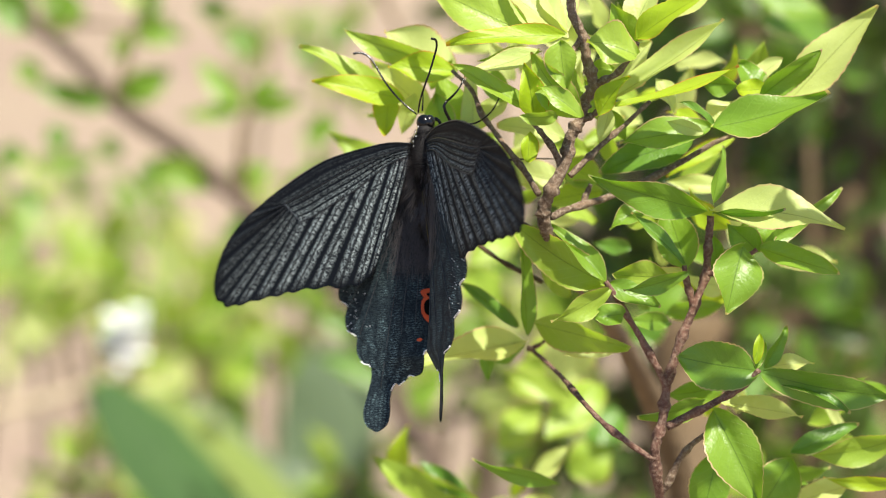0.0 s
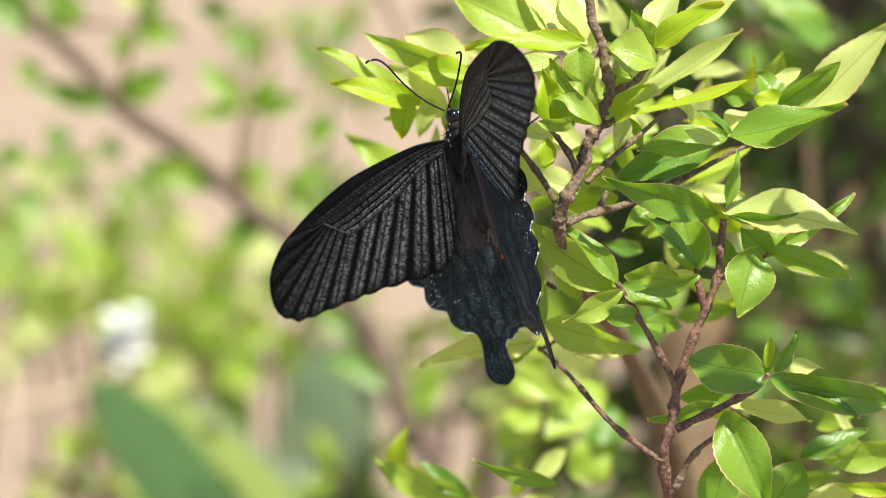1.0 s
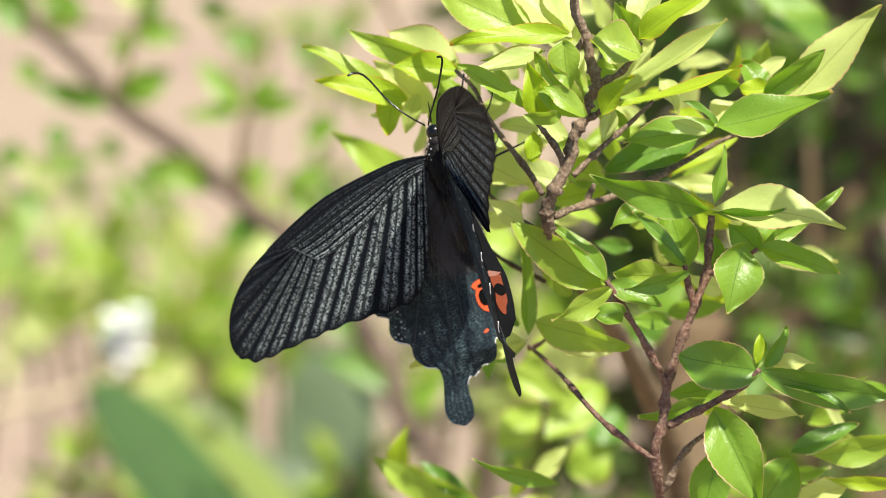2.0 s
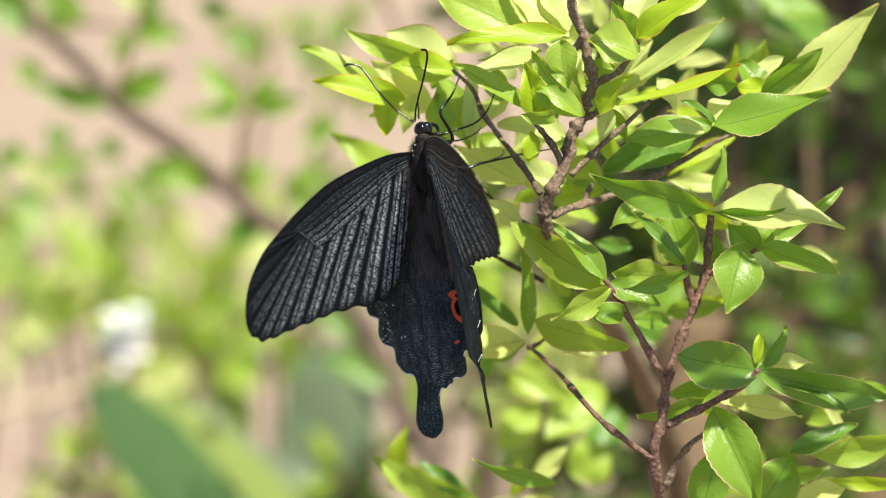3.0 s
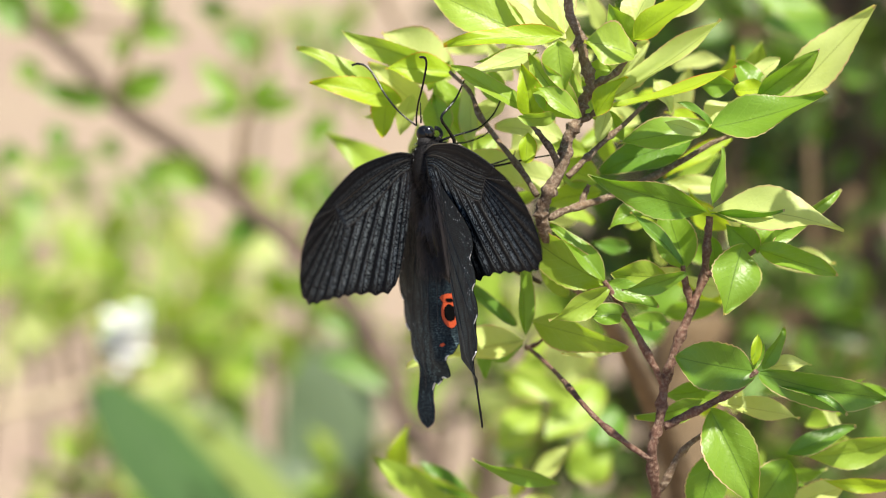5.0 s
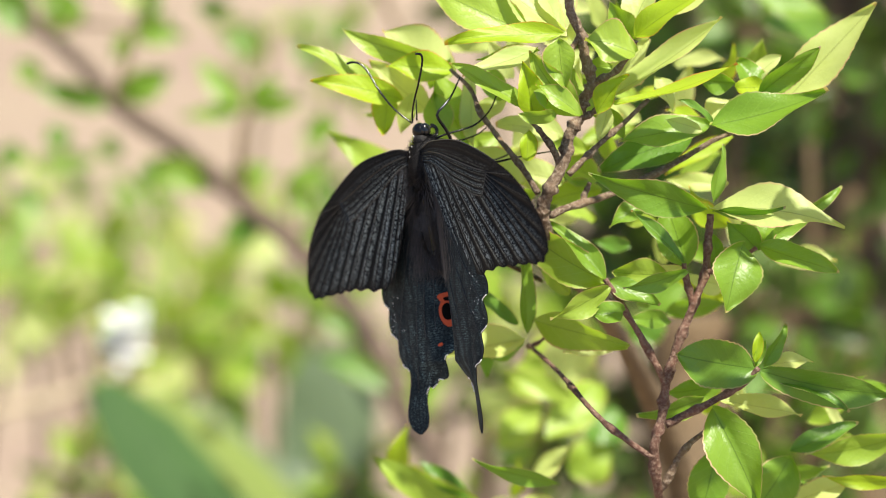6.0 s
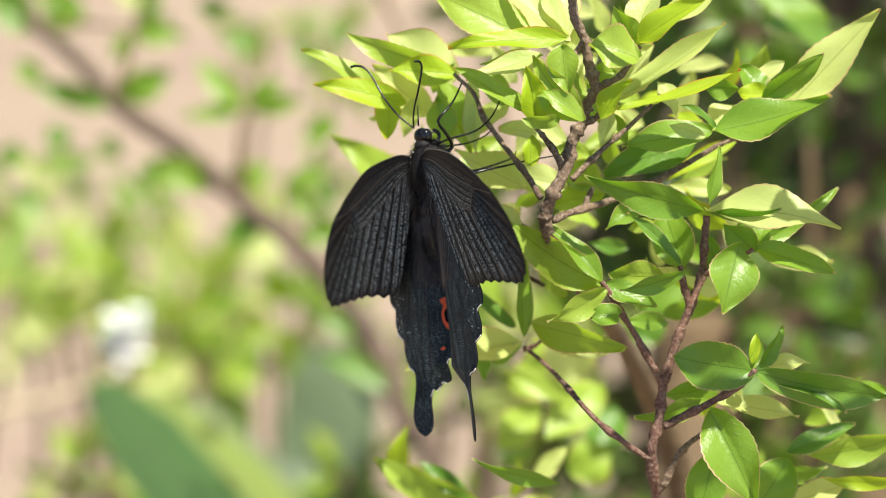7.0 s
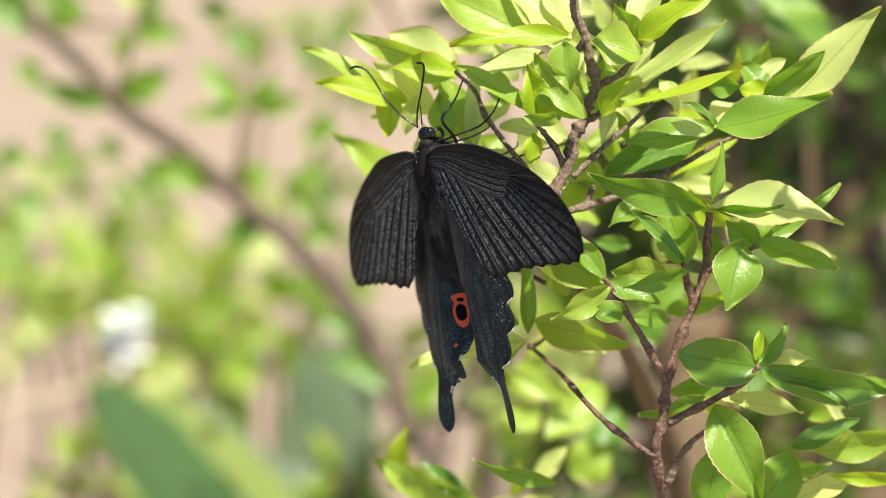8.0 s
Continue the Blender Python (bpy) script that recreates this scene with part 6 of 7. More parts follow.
stem_3 = [mm(154.4, 1020.0, 139.1), mm(151.6, 1020.0, 80.8), mm(148.8, 1003.0, -16.2), mm(145.8, 952.0, -229.3)]
bush_stem = tagged(part("bush_stem", tube(bmesh.new(), stem_3 + [ground_under(stem_3[-1])], 0.0063, 0.0081, 9, 0.2), BARK_DARK), "bare brown woody stem rising from the soil", "stem", "woody stems behind")
part("shoot", tube(bmesh.new(), [stem_3[1], stem_3[1] + Vector((0.02, 0.0, 0.07))], 0.0030, 0.0012, 6, 0.2), BARK_DARK, bush_stem)
side_shrub = tagged(new("shrub"), "thin-branched shrub with sparse green leaves, out in the sun", "shrub")
side_line = [mm(-203.0, 783.6, 127.1), mm(-173.1, 764.4, 97.1), mm(-161.6, 756.7, 87.1), mm(-149.6, 745.2, 76.6), mm(-131.5, 726.0, 57.6), mm(-106.9, 706.8, 40.9), mm(-79.8, 687.6, 18.7), mm(-49.8, 668.4, -6.9), mm(-29.5, 653.0, -33.3), mm(-14.1, 645.4, -68.0), mm(1.3, 630.0, -140.9)]
part("branch", tube(bmesh.new(), side_line[:-1] + [side_line[-1], ground_under(side_line[-1])], 0.0030, 0.0050, 8, 0.2), BARK_SIDE, side_shrub)
part("twig", tube(bmesh.new(), [mm(-137.5, 726.0, 58.8), mm(-131.8, 726.0, 69.1), mm(-126.0, 726.0, 90.0), mm(-120.1, 726.0, 108.5)], 0.0019, 0.0010, 6, 0.2), BARK_DARK, side_shrub)
part("twig", tube(bmesh.new(), [mm(-79.8, 687.6, 18.2), mm(-81.1, 691.4, 42.7), mm(-78.1, 697.2, 58.8), mm(-82.9, 703.0, 70.4)], 0.0019, 0.0010, 6, 0.2), BARK_DARK, side_shrub)
part("twig", tube(bmesh.new(), [mm(-33.4, 726.0, 117.8), mm(-21.7, 726.0, 97.0), mm(-12.3, 706.8, 77.4)], 0.0019, 0.0010, 6, 0.2), BARK_DARK, side_shrub)
part("twig", tube(bmesh.new(), [mm(-49.8, 668.4, -6.9), mm(-59.2, 678.0, 6.5), mm(-62.9, 687.6, 24.6)], 0.0019, 0.0010, 6, 0.2), BARK_DARK, side_shrub)
part("twig", tube(bmesh.new(), [mm(-171.6, 760.6, 89.8), mm(-150.6, 764.4, 94.7), mm(-131.9, 768.2, 92.5)], 0.0019, 0.0010, 6, 0.2), BARK_DARK, side_shrub)
leaf(side_shrub, "dark", (-136.3, 726.0, 59.9), (-167.7, 726.0, 66.9), 13.0, -20, 18, 0.30, nu=8)
leaf(side_shrub, "green", (-134.1, 726.0, 61.1), (-110.9, 726.0, 73.8), 15.2, 20, 18, 0.30, nu=8)
leaf(side_shrub, "green", (-89.4, 697.2, 25.9), (-120.1, 697.2, 36.1), 15.0, -10, 18, 0.30, nu=8)
leaf(side_shrub, "green", (-88.3, 697.2, 22.4), (-69.0, 697.2, 33.8), 13.7, 0, 18, 0.30, nu=8)
leaf(side_shrub, "dark", (-73.1, 687.6, 12.1), (-87.7, 687.6, 2.1), 13.6, 10, 18, 0.30, nu=8)
leaf(side_shrub, "green", (-80.4, 697.2, 56.5), (-99.6, 697.2, 76.9), 11.4, 20, 18, 0.30, nu=8)
leaf(side_shrub, "green", (-78.1, 697.2, 56.5), (-55.4, 697.2, 61.1), 9.9, 20, 18, 0.30, nu=8)
leaf(side_shrub, "green", (-80.4, 697.2, 55.3), (-105.4, 697.2, 53.1), 8.2, 20, 18, 0.30, nu=8)
leaf(side_shrub, "green", (-78.1, 697.2, 58.8), (-64.5, 697.2, 67.9), 9.1, 0, 18, 0.30, nu=8)
leaf(side_shrub, "dark", (-172.0, 764.4, 92.3), (-191.0, 764.4, 109.0), 19.0, 0, 18, 0.30, nu=8)
leaf(side_shrub, "green", (-169.6, 764.4, 92.3), (-150.6, 764.4, 101.8), 14.3, 0, 18, 0.30, nu=8)
leaf(side_shrub, "green", (-151.0, 768.2, 94.9), (-172.5, 768.2, 111.6), 14.3, 0, 18, 0.30, nu=8)
leaf(side_shrub, "green", (-131.9, 768.2, 92.5), (-108.1, 768.2, 90.1), 11.9, 0, 18, 0.30, nu=8)
leaf(side_shrub, "dark", (-128.4, 768.2, 94.9), (-118.8, 768.2, 111.6), 10.4, 0, 18, 0.30, nu=8)
leaf(side_shrub, "green", (-130.8, 768.2, 90.1), (-139.1, 768.2, 80.6), 10.4, 0, 18, 0.30, nu=8)
leaf(side_shrub, "pale", (-124.8, 768.2, 102.1), (-139.1, 768.2, 114.0), 11.9, 0, 18, 0.30, nu=8)
leaf(side_shrub, "green", (-62.9, 687.6, 23.4), (-43.8, 687.6, 33.6), 9.9, 0, 18, 0.30, nu=8)
leaf(side_shrub, "green", (-61.8, 687.6, 22.3), (-50.5, 687.6, 13.3), 9.9, 0, 18, 0.30, nu=8)
leaf(side_shrub, "green", (-59.2, 678.0, 4.3), (-41.1, 678.0, 4.3), 9.0, 0, 18, 0.30, nu=8)
leaf(side_shrub, "dark", (-29.5, 653.0, -33.3), (-52.6, 653.0, -24.3), 8.8, 0, 18, 0.30, nu=8)
leaf(side_shrub, "dark", (-18.4, 645.4, -54.9), (-49.1, 645.4, -41.8), 10.9, 20, 18, 0.30, nu=8)
leaf(side_shrub, "green", (-15.1, 645.4, -63.6), (1.3, 645.4, -46.1), 13.1, 0, 18, 0.30, nu=8)
leaf(side_shrub, "green", (-55.4, 697.2, 45.1), (-41.8, 697.2, 52.0), 11.4, 0, 18, 0.30, nu=8)
leaf(side_shrub, "green", (-193.8, 956.4, 39.6), (-161.6, 956.4, 42.2), 10.7, 0, 18, 0.30, nu=8)
leaf(side_shrub, "dark", (-204.5, 956.4, 28.8), (-185.8, 956.4, 18.1), 10.7, 0, 18, 0.30, nu=8)
leaf(side_shrub, "pale", (-191.2, 956.4, 34.2), (-207.1, 956.4, 50.3), 10.7, 0, 18, 0.30, nu=8)
leaf(side_shrub, "green", (-185.4, 817.7, 80.8), (-173.5, 817.7, 73.4), 12.1, 1, 18, 0.30, nu=8)
leaf(side_shrub, "dark", (-177.7, 931.3, 102.2), (-192.5, 931.3, 107.2), 13.2, 16, 18, 0.30, nu=8)
leaf(side_shrub, "dark", (-130.9, 973.7, 110.3), (-145.1, 973.7, 103.7), 11.4, -4, 18, 0.30, nu=8)
leaf(side_shrub, "dark", (-104.6, 787.3, 103.3), (-90.2, 787.3, 103.3), 11.2, 26, 18, 0.30, nu=8)
leaf(side_shrub, "dark", (-167.9, 791.6, 52.8), (-162.4, 791.6, 41.6), 12.7, -24, 18, 0.30, nu=8)
leaf(side_shrub, "dark", (-156.3, 900.9, 51.2), (-147.0, 900.9, 40.9), 11.7, 19, 18, 0.30, nu=8)
leaf(side_shrub, "dark", (-131.8, 823.7, 26.7), (-124.5, 823.7, 37.4), 10.2, -25, 18, 0.30, nu=8)
leaf(side_shrub, "green", (-120.3, 903.0, 30.6), (-130.3, 903.0, 40.5), 13.4, -7, 18, 0.30, nu=8)
leaf(side_shrub, "dark", (-54.9, 809.7, 28.9), (-44.6, 809.7, 20.2), 12.1, 6, 18, 0.30, nu=8)
leaf(side_shrub, "dark", (-40.6, 827.4, 96.1), (-51.8, 827.4, 88.0), 10.7, 28, 18, 0.30, nu=8)
leaf(side_shrub, "dark", (-58.1, 904.3, 85.1), (-69.9, 904.3, 93.5), 11.4, 17, 18, 0.30, nu=8)
leaf(side_shrub, "dark", (-85.2, 876.2, 91.3), (-99.6, 876.2, 95.7), 15.0, 26, 18, 0.30, nu=8)
leaf(side_shrub, "green", (-103.4, 882.0, 71.2), (-89.9, 882.0, 65.0), 10.8, -28, 18, 0.30, nu=8)
leaf(side_shrub, "dark", (-193.4, 864.4, 47.7), (-194.1, 864.4, 35.0), 13.7, -14, 18, 0.30, nu=8)
strap_plant = tagged(new("strap_plant"), "broad strap-leaved plant with striped green leaves in the soil", "plant")
strap_leaf(strap_plant, "strap", [mm(-161.5, 900.0, -57.9), mm(-140.8, 900.0, -81.2), mm(-118.8, 900.0, -105.8), mm(-94.2, 900.0, -134.4), mm(-68.4, 900.0, -165.3), mm(-47.6, 900.0, -209.4)], 0.0399)
strap_leaf(strap_plant, "strap_edge", [mm(-143.4, 960.0, -66.8), mm(-119.0, 960.0, -86.9), mm(-94.9, 960.0, -109.6), mm(-70.8, 960.0, -136.5), mm(-49.4, 960.0, -171.4), mm(-33.3, 960.0, -216.9)], 0.0317)
strap_leaf(strap_plant, "striped", [mm(-68.8, 1300.0, -51.3), mm(-62.5, 1300.0, -83.2), mm(-65.5, 1300.0, -122.0), mm(-68.8, 1300.0, -179.8)], 0.0578)
strap_leaf(strap_plant, "striped", [mm(-129.7, 1071.2, -74.0), mm(-101.1, 1071.2, -99.7), mm(-78.3, 1071.2, -125.4), mm(-61.1, 1071.2, -159.8), mm(-41.2, 1071.2, -231.0)], 0.0157)
dry_stalk = [mm(-313.4, 1164.0, -101.8), mm(-259.4, 1164.0, -91.3), mm(-229.4, 1164.0, -84.3), mm(-208.3, 1164.0, -79.0), mm(-187.4, 1164.0, -71.8), mm(-160.3, 1164.0, -62.7)]
tagged(part("stalk", tube(bmesh.new(), [ground_under(dry_stalk[0])] + dry_stalk, 0.003, 0.002, 7, 0.2), DRY), "dry tan plant stalk leaning over the soil", "stalk")
white_flower(mm(-154.4, 1001.6, -32.7))


# ---- what moves ----
def sway_rows(pivot, rows):
    """Poses of a branch that leans about a point on its stem: millimetres across and up, degrees of lean."""
    p = Vector(pivot) * 0.001
    out = []
    for t, dx, dz, turn in rows:
        m = Matrix.Translation(p + Vector((dx, 0, dz)) * 0.001) @ pose(0, 0, 0, 0, turn, 0) @ Matrix.Translation(-p)
        out.append((t, TWIG @ m @ TWIG.inverted()))
    return out


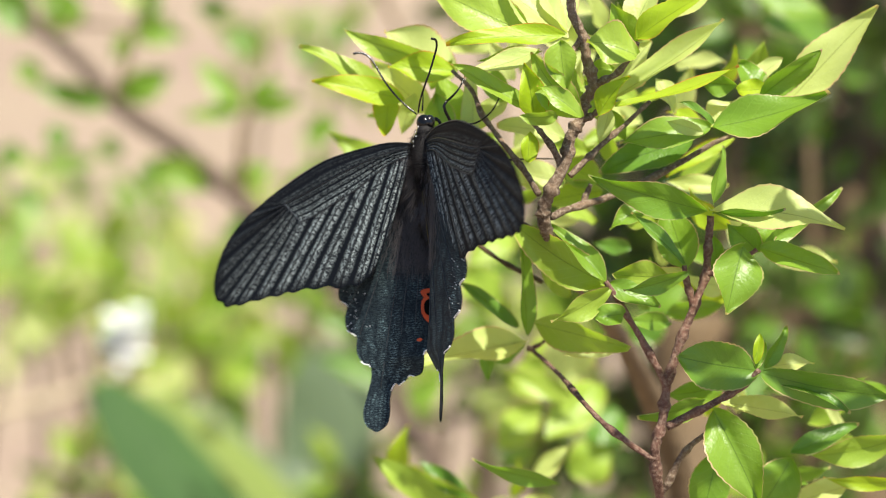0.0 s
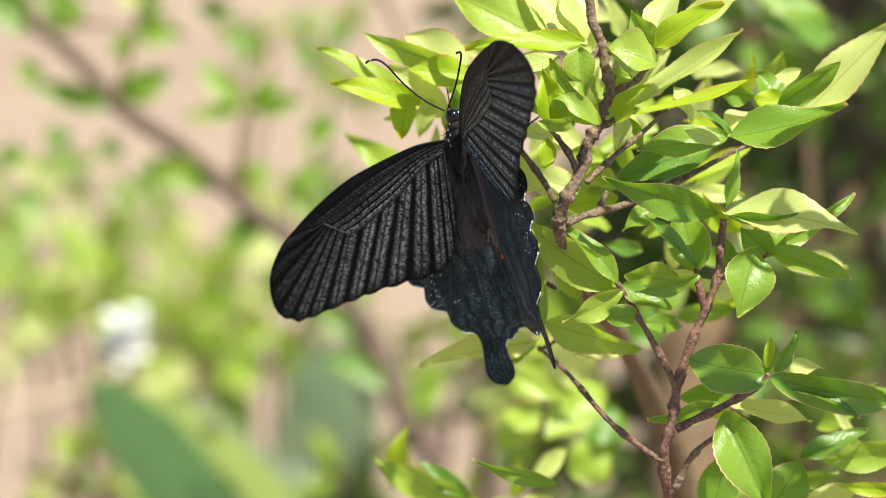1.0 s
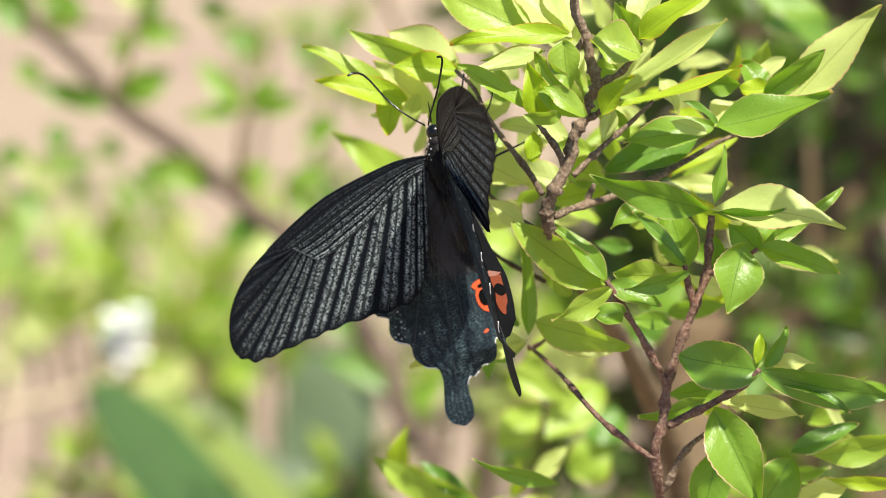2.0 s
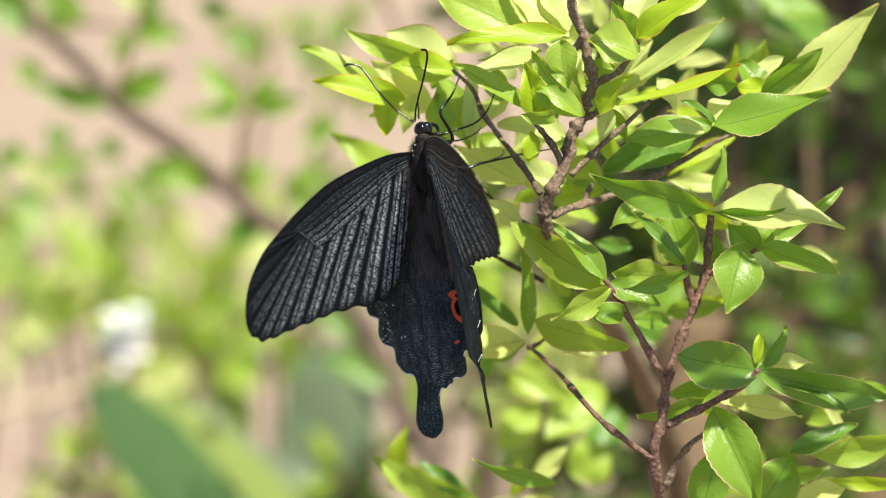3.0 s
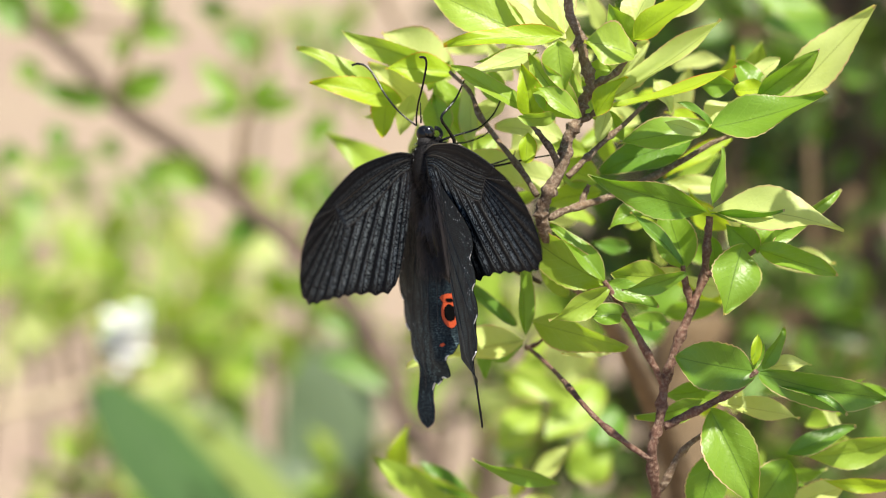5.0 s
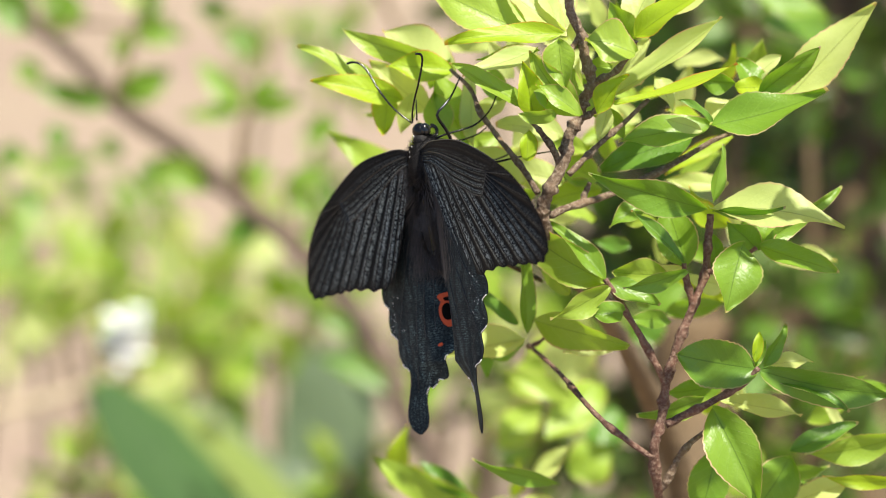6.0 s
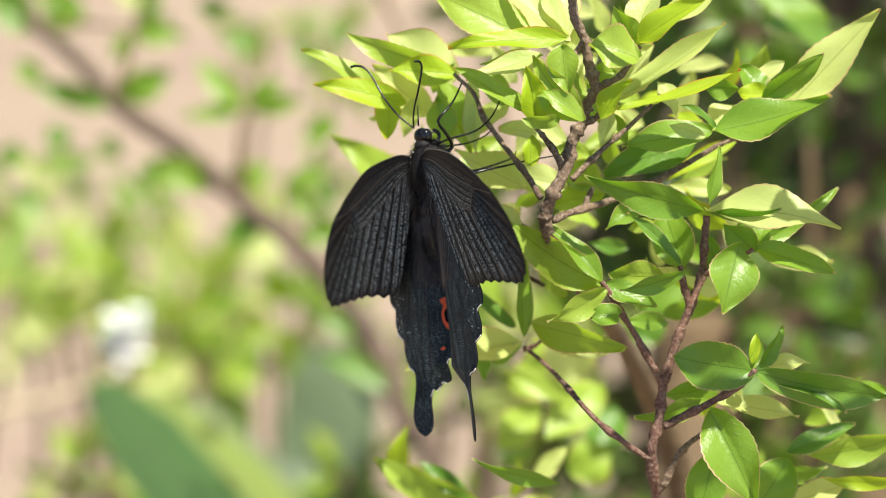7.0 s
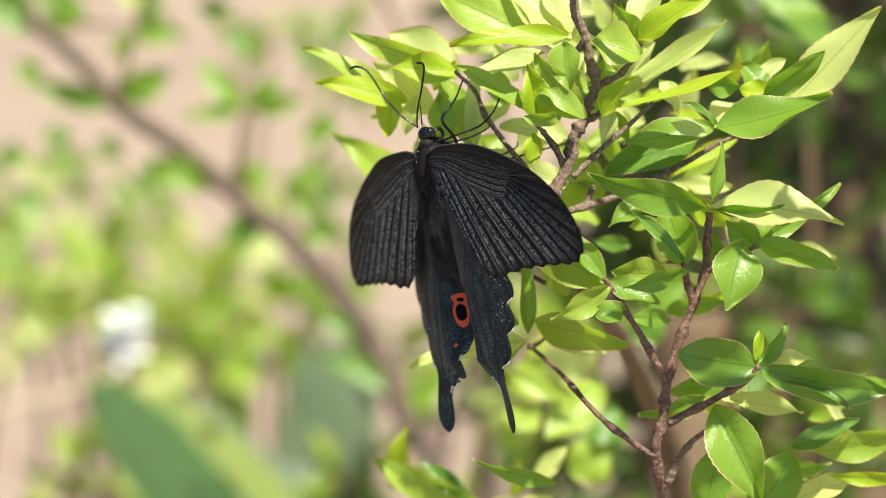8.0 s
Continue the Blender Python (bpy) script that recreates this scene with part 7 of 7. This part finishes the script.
def motions():
    # seconds; body: across, up (mm), yaw, roll, pitch; lift of the fore wings (left, right) and their sweep; the same for the hind wings; twist of the fore wings, then of the hind wings
    rows = [
        (0.0, -4.1, 20.9, 53.1, -15.4, -13.7, 24.0, 20.4, 9.7, 9.1, 13.7, 16.7, 3.0, -3.6, -3.8, -0.5, 0.8, -5.5),
        (0.1, -3.5, 19.8, 60.3, -11.7, -7.7, 14.2, 25.6, 11.6, 5.9, -3.5, 32.1, 6.1, 6.0, -4.2, -0.0, 0.1, -4.3),
        (0.2, -2.2, 19.0, 63.8, -8.7, -2.3, -2.1, 10.1, 17.1, 5.7, -22.0, 7.7, 10.9, 4.4, -3.6, 0.6, -0.6, -3.1),
        (0.3, -2.2, 18.9, 65.1, -6.2, 1.3, -7.4, 2.0, 17.5, 9.8, -24.3, -0.6, 8.1, 6.1, -3.4, 1.8, -1.3, -1.8),
        (0.4, -2.3, 17.9, 66.1, -3.5, 4.1, -12.7, -0.2, 17.4, 12.8, -24.6, 1.9, 7.0, 8.7, -3.9, 3.3, -2.0, -0.6),
        (0.5, -2.7, 18.3, 64.2, -3.1, 8.4, -9.7, -1.4, 12.8, 12.5, -13.6, -3.0, 1.2, -2.1, -6.4, 5.5, -2.7, 0.6),
        (0.6, -2.5, 18.2, 61.4, 0.8, 7.3, 6.2, 14.8, 8.7, 14.8, -11.0, 15.4, 0.5, 8.9, -3.2, 2.9, -0.3, -2.4),
        (0.7, -2.3, 17.1, 57.0, 1.4, 8.9, -1.3, 12.9, 7.7, 17.0, -19.6, 12.3, 3.2, 9.6, -2.0, 0.9, 2.1, -5.5),
        (0.8, -1.1, 17.9, 47.6, 2.2, 11.2, 29.1, 17.6, 5.0, 22.0, 11.2, 9.1, 0.3, 4.5, -2.4, -0.7, 4.4, -8.5),
        (0.9, 0.7, 23.1, 46.3, -4.8, 17.0, 34.5, 32.3, 6.3, 50.5, 24.0, 24.9, -2.4, 37.4, 3.7, -0.5, 6.8, -11.6),
        (1.0, 3.2, 22.1, 44.3, -1.9, 21.6, 23.4, 30.3, 0.8, 54.6, 20.0, 19.3, -7.0, 32.3, 11.6, -2.9, 9.2, -14.7),
        (1.1, 2.1, 20.4, 45.3, -5.1, 26.8, 24.4, 36.6, 8.6, 55.8, 13.2, 30.1, 3.4, 42.8, 7.4, 0.6, 9.8, -11.9),
        (1.2, 0.6, 21.8, 44.7, -5.2, 25.7, 27.6, 35.8, 7.4, 56.4, 11.8, 35.0, 1.3, 40.5, 5.9, 2.4, 10.4, -9.1),
        (1.3, 0.4, 18.9, 43.7, -4.4, 21.9, 33.9, 42.9, 5.0, 51.6, 23.5, 39.9, -1.3, 33.8, 6.5, 3.3, 10.9, -6.3),
        (1.4, 1.4, 22.1, 43.2, -8.6, 22.3, 25.6, 39.5, 6.9, 55.2, 17.8, 44.8, -1.2, 36.5, 9.5, 3.9, 11.5, -3.5),
        (1.5, -0.7, 22.5, 42.6, -5.9, 19.3, 21.8, 46.1, 5.2, 56.2, 19.6, 49.7, -4.9, 33.6, 15.8, 2.8, 12.1, -0.7),
        (1.6, -0.8, 19.9, 43.0, -10.4, 15.6, 29.8, 44.1, 4.4, 51.1, 23.0, 48.5, -3.3, 32.3, 9.3, 4.6, 11.5, -0.6),
        (1.7, -0.3, 18.5, 43.1, -10.9, 12.6, 33.6, 43.1, 3.8, 48.0, 25.3, 47.3, -3.2, 30.2, 6.3, 5.1, 11.0, -0.4),
        (2.8, -3.3, 20.2, 53.5, -11.2, -1.9, 27.7, 27.7, 2.4, 13.1, 11.7, 36.6, -1.2, 6.5, -1.4, 3.8, 5.5, 1.5),
        (2.9, -3.5, 19.9, 55.1, -11.6, -4.3, 23.2, 29.1, -0.6, 12.9, 9.6, 36.7, -1.5, 6.4, -2.5, 4.1, 4.9, 1.7),
        (3.0, -4.1, 19.3, 54.4, -14.1, -5.5, 21.9, 27.1, 3.8, 9.8, 13.9, 25.9, -2.7, -2.1, -3.4, 4.6, 4.4, 1.8),
        (3.1, -3.0, 20.0, 51.9, -15.8, -4.7, 22.5, 18.5, 6.0, 12.3, 8.8, 26.6, 2.5, 3.4, -3.8, 3.5, 4.2, 0.7),
        (3.2, -2.7, 19.8, 50.5, -16.7, -4.2, 23.4, 20.7, 7.5, 11.5, 11.7, 22.9, 3.1, -0.9, -4.5, 2.7, 4.1, -0.4),
        (3.3, -2.4, 20.5, 49.9, -15.0, -6.6, 40.6, 28.7, 5.2, 14.0, 27.8, 38.9, 1.8, 3.6, -5.7, 2.4, 3.9, -1.5),
        (3.4, -3.6, 20.4, 54.3, -13.5, -7.9, 29.4, 37.2, 3.8, 9.7, 24.5, 41.5, 1.1, -1.6, -6.7, 1.9, 3.7, -2.5),
        (3.5, -4.7, 20.2, 56.6, -15.2, -9.2, 20.9, 34.6, 3.9, 8.9, 15.8, 33.4, -0.6, -3.8, -7.5, 1.6, 3.5, -3.6),
        (3.6, -3.7, 19.7, 60.0, -15.6, -6.6, 18.0, 29.6, 7.1, 11.4, 10.6, 34.4, 5.7, -1.7, -6.9, 1.1, 2.9, -3.3),
        (3.7, -4.0, 20.3, 60.5, -13.5, -6.6, 22.0, 26.7, 5.5, 10.3, 17.3, 37.3, 3.9, -2.5, -6.3, 0.5, 2.4, -3.0),
        (3.8, -4.7, 20.1, 60.5, -14.0, -6.3, 25.5, 26.8, 6.3, 9.8, 17.7, 35.0, 4.1, -3.4, -5.5, 0.3, 1.9, -2.6),
        (3.9, -5.3, 20.2, 60.5, -14.1, -7.6, 24.8, 27.9, 5.9, 9.0, 19.6, 34.8, 1.2, -3.8, -4.5, 0.5, 1.3, -2.3),
        (4.0, -6.4, 19.1, 59.2, -15.1, -9.9, 23.3, 24.4, 4.0, 8.4, 17.4, 26.0, -2.1, -4.8, -3.5, 1.6, 0.8, -2.0),
        (4.1, -6.5, 21.0, 57.4, -10.2, -11.9, 28.4, 32.4, -0.8, 9.2, 25.9, 40.6, -4.6, 1.5, -3.2, 1.3, 1.0, -1.5),
        (4.2, -6.2, 22.7, 53.9, -9.4, -11.9, 42.0, 36.4, -2.0, 7.5, 25.7, 35.9, -7.8, 0.1, -2.3, 1.6, 1.3, -1.0),
        (4.3, -5.0, 22.1, 54.2, -7.7, -10.1, 41.3, 38.3, -3.2, 6.9, 32.6, 41.4, -6.5, 5.8, -3.4, 2.3, 1.5, -0.6),
        (4.4, -4.3, 20.0, 57.2, -5.8, -7.2, 27.5, 34.4, -0.3, 7.1, 21.1, 37.5, -5.6, 3.5, -4.0, 3.2, 1.8, -0.1),
        (4.5, -5.4, 18.4, 58.0, -9.7, -2.6, 16.1, 20.7, 5.8, 7.8, 8.9, 18.4, -2.3, -3.0, -4.9, 4.7, 2.1, 0.4),
        (4.6, -4.2, 18.7, 61.9, -8.8, -1.1, 9.1, 19.8, 6.9, 9.6, -11.3, 25.4, 6.2, 9.6, -3.9, 3.8, 2.0, 0.3),
        (4.7, -3.9, 18.2, 62.0, -8.0, -0.6, 8.6, 13.3, 7.4, 9.7, -9.1, 19.3, 5.6, 7.1, -3.6, 3.4, 1.8, 0.3),
        (5.8, -3.9, 19.6, 61.1, -8.2, -2.1, 7.4, 8.5, 9.5, 12.1, -6.1, 14.3, 3.8, 5.7, -4.8, 3.2, 0.7, -0.2),
        (5.9, -4.3, 19.6, 61.2, -8.1, -2.4, 8.1, 10.2, 8.6, 11.1, -2.4, 15.7, 2.7, 4.2, -5.0, 3.8, 0.6, -0.2),
        (6.0, -4.7, 19.0, 61.0, -9.4, -1.9, 4.4, 9.1, 10.0, 10.0, 0.7, 7.9, 0.1, -2.0, -5.1, 4.9, 0.5, -0.3),
        (6.1, -3.4, 19.5, 62.0, -8.9, -1.9, 6.6, 10.4, 11.1, 10.8, -6.8, 12.5, 5.3, 0.9, -5.4, 3.5, 0.4, -0.5),
        (6.2, -3.0, 19.4, 61.7, -10.3, -1.4, 5.0, 6.4, 11.9, 11.1, -6.7, 7.3, 7.9, 2.6, -5.9, 2.8, 0.4, -0.8),
        (6.3, -2.8, 19.0, 61.6, -11.6, -1.1, 0.4, 3.3, 13.6, 11.3, -12.6, 2.6, 9.9, 2.1, -6.3, 2.7, 0.3, -1.1),
        (6.4, -2.8, 18.6, 60.9, -11.6, -2.3, 1.3, 5.0, 13.7, 11.8, -11.0, 7.5, 8.4, 1.6, -7.0, 3.2, 0.3, -1.4),
        (6.5, -3.0, 18.5, 57.7, -11.5, -3.7, 11.0, 7.3, 10.5, 9.6, 6.6, 4.2, 2.1, -3.0, -8.1, 4.2, 0.2, -1.7),
        (6.6, -2.2, 18.5, 56.4, -10.6, -2.3, 25.5, 13.0, 9.7, 12.4, 6.6, 18.4, 6.5, 1.1, -7.0, 3.4, 0.3, -1.6),
        (6.7, -2.5, 19.2, 58.0, -9.3, -1.9, 33.5, 18.3, 3.6, 15.2, 12.4, 28.8, 5.2, 8.1, -6.3, 3.4, 0.4, -1.5),
        (6.8, -3.0, 18.8, 63.2, -4.6, -1.2, 20.6, 23.0, 4.2, 13.0, 1.5, 31.3, 3.2, 3.8, -5.2, 3.3, 0.5, -1.5),
        (6.9, -4.4, 18.7, 65.7, -5.3, 0.6, 10.7, 22.4, 4.0, 11.3, 4.6, 23.3, -0.6, 3.1, -4.6, 3.9, 0.6, -1.4),
        (7.0, -4.4, 17.9, 64.5, -5.0, 2.5, 4.6, 10.7, 6.8, 9.5, 1.1, 6.6, -0.3, -1.8, -4.7, 5.6, 0.7, -1.3),
        (7.1, -3.2, 18.4, 63.3, -2.5, 2.0, 12.4, 9.8, 5.4, 13.7, -3.2, 18.0, 3.3, 10.1, -2.4, 4.9, 0.9, -0.5),
        (7.2, -3.8, 17.9, 64.1, -1.1, 3.0, -0.2, 4.4, 8.1, 13.8, -19.7, 9.6, 5.6, 12.0, -0.6, 4.9, 1.0, 0.4),
        (7.3, -3.8, 17.9, 64.2, 0.1, 3.7, -4.1, 3.1, 8.4, 16.7, -24.9, 9.8, 5.0, 12.6, -0.0, 5.4, 1.2, 1.2),
        (7.4, -3.1, 18.1, 63.7, -0.5, 5.8, -9.8, 0.6, 9.9, 17.5, -25.5, 3.6, 3.1, 13.8, -0.4, 6.2, 1.3, 2.1),
        (7.5, -2.8, 18.1, 62.1, -2.4, 9.6, -15.5, -1.5, 13.3, 16.7, -22.5, -1.9, 1.2, 2.0, -2.4, 7.1, 1.5, 2.9),
        (7.6, -2.4, 18.2, 62.6, -5.4, 11.5, -18.2, -2.0, 11.6, 15.2, -22.5, -0.5, 1.9, 5.2, 0.5, 5.9, 0.9, 2.5),
        (7.7, -3.1, 18.4, 62.1, -0.8, 8.8, -11.6, -4.2, 14.1, 16.7, -26.0, -3.2, 0.8, 11.9, 1.6, 5.2, 0.3, 2.1),
        (7.8, -3.4, 18.6, 62.9, 0.1, 7.6, -8.5, -2.7, 10.7, 15.7, -27.2, -0.5, -0.2, 15.1, 1.1, 4.7, -0.2, 1.7),
        (7.9, -3.4, 18.6, 63.6, -0.4, 7.9, -10.0, -1.4, 10.4, 13.4, -28.7, -1.9, 1.2, 11.2, -0.5, 4.2, -0.8, 1.3),
        (8.0, -3.3, 18.2, 62.8, -2.4, 8.8, -2.1, 2.2, 9.1, 13.4, -9.9, 1.4, -2.9, -0.4, -4.2, 4.3, -1.4, 0.9),
    ]
    hinge, hind = Vector(HINGE), Vector(HIND_HINGE)
    flip = Matrix.Diagonal((-1, 1, 1))
    body, lf, rf, lh, rh = [], [], [], [], []
    for t, x, z, yaw, roll, pitch, tl, tr, sl, sr, hl, hr, ul, ur, wl, wr, vl, vr in rows:
        turn = pose(0, 0, 0, 0, roll, 0) @ pose(0, 0, 0, 0, 0, -yaw) @ pose(0, 0, 0, pitch, 0, 0)
        body.append((t, TWIG @ Matrix.Translation((x * 0.001, 0, z * 0.001)) @ turn))
        lf.append((t, Matrix.Translation(flip @ hinge) @ pose(0, 0, 0, 0, 0, tl) @ pose(0, 0, 0, 0, sl, 0) @ Matrix.Rotation(radians(-wl), 4, flip @ SPAR)))
        rf.append((t, Matrix.Translation(hinge) @ pose(0, 0, 0, 0, 0, -tr) @ pose(0, 0, 0, 0, -sr, 0) @ Matrix.Rotation(radians(wr), 4, SPAR)))
        lh.append((t, Matrix.Translation(flip @ hind + HIND_SET) @ pose(0, 0, 0, 0, 0, hl) @ pose(0, 0, 0, 0, ul, 0) @ pose(0, 0, 0, vl, 0, 0)))
        rh.append((t, Matrix.Translation(hind + HIND_SET) @ pose(0, 0, 0, 0, 0, -hr) @ pose(0, 0, 0, 0, -ur, 0) @ pose(0, 0, 0, vr, 0, 0)))
    walk(butterfly, body)
    walk(left_forewing, lf)
    walk(right_forewing, rf)
    walk(left_hindwing, lh)
    walk(right_hindwing, rh)
    walk(upper_branch, sway_rows((25.4, 0, 13.1), [(0, 0.0, -0.0, 0.0), (0.5, 1.17, -0.26, 0.11), (1, 3.35, -1.41, 1.12), (1.5, 1.17, -0.03, 0.09), (3, 0.25, 0.19, -0.16), (3.5, -0.24, 0.68, -0.38), (4, -1.76, -1.3, 0.21), (4.5, -0.94, -0.76, -0.02), (6, -0.21, 0.32, -0.25), (6.5, 0.64, -0.39, 0.07), (7, 0.4, -0.73, 0.03), (7.5, 1.5, -0.02, 0.06), (8, 0.68, -0.21, -0.02)]))
    walk(lower_branch, sway_rows((45.4, 0, -44.6), [(0, 0.0, -0.0, 0.0), (0.5, 0.49, 0.39, -0.03), (1, 1.83, -0.46, 0.95), (1.5, 0.14, 0.13, 0.08), (3, -0.19, 0.21, 0.28), (3.5, -0.93, 0.14, -0.07), (4, -1.06, -1.34, 0.23), (4.5, -0.79, -0.4, 0.63), (6, -0.2, 0.44, 0.18), (6.5, 0.28, 0.29, 0.15), (7, -0.73, 0.02, -0.1), (7.5, 1.85, 0.68, 0.38), (8, 0.18, 0.65, -0.47)]))


motions()
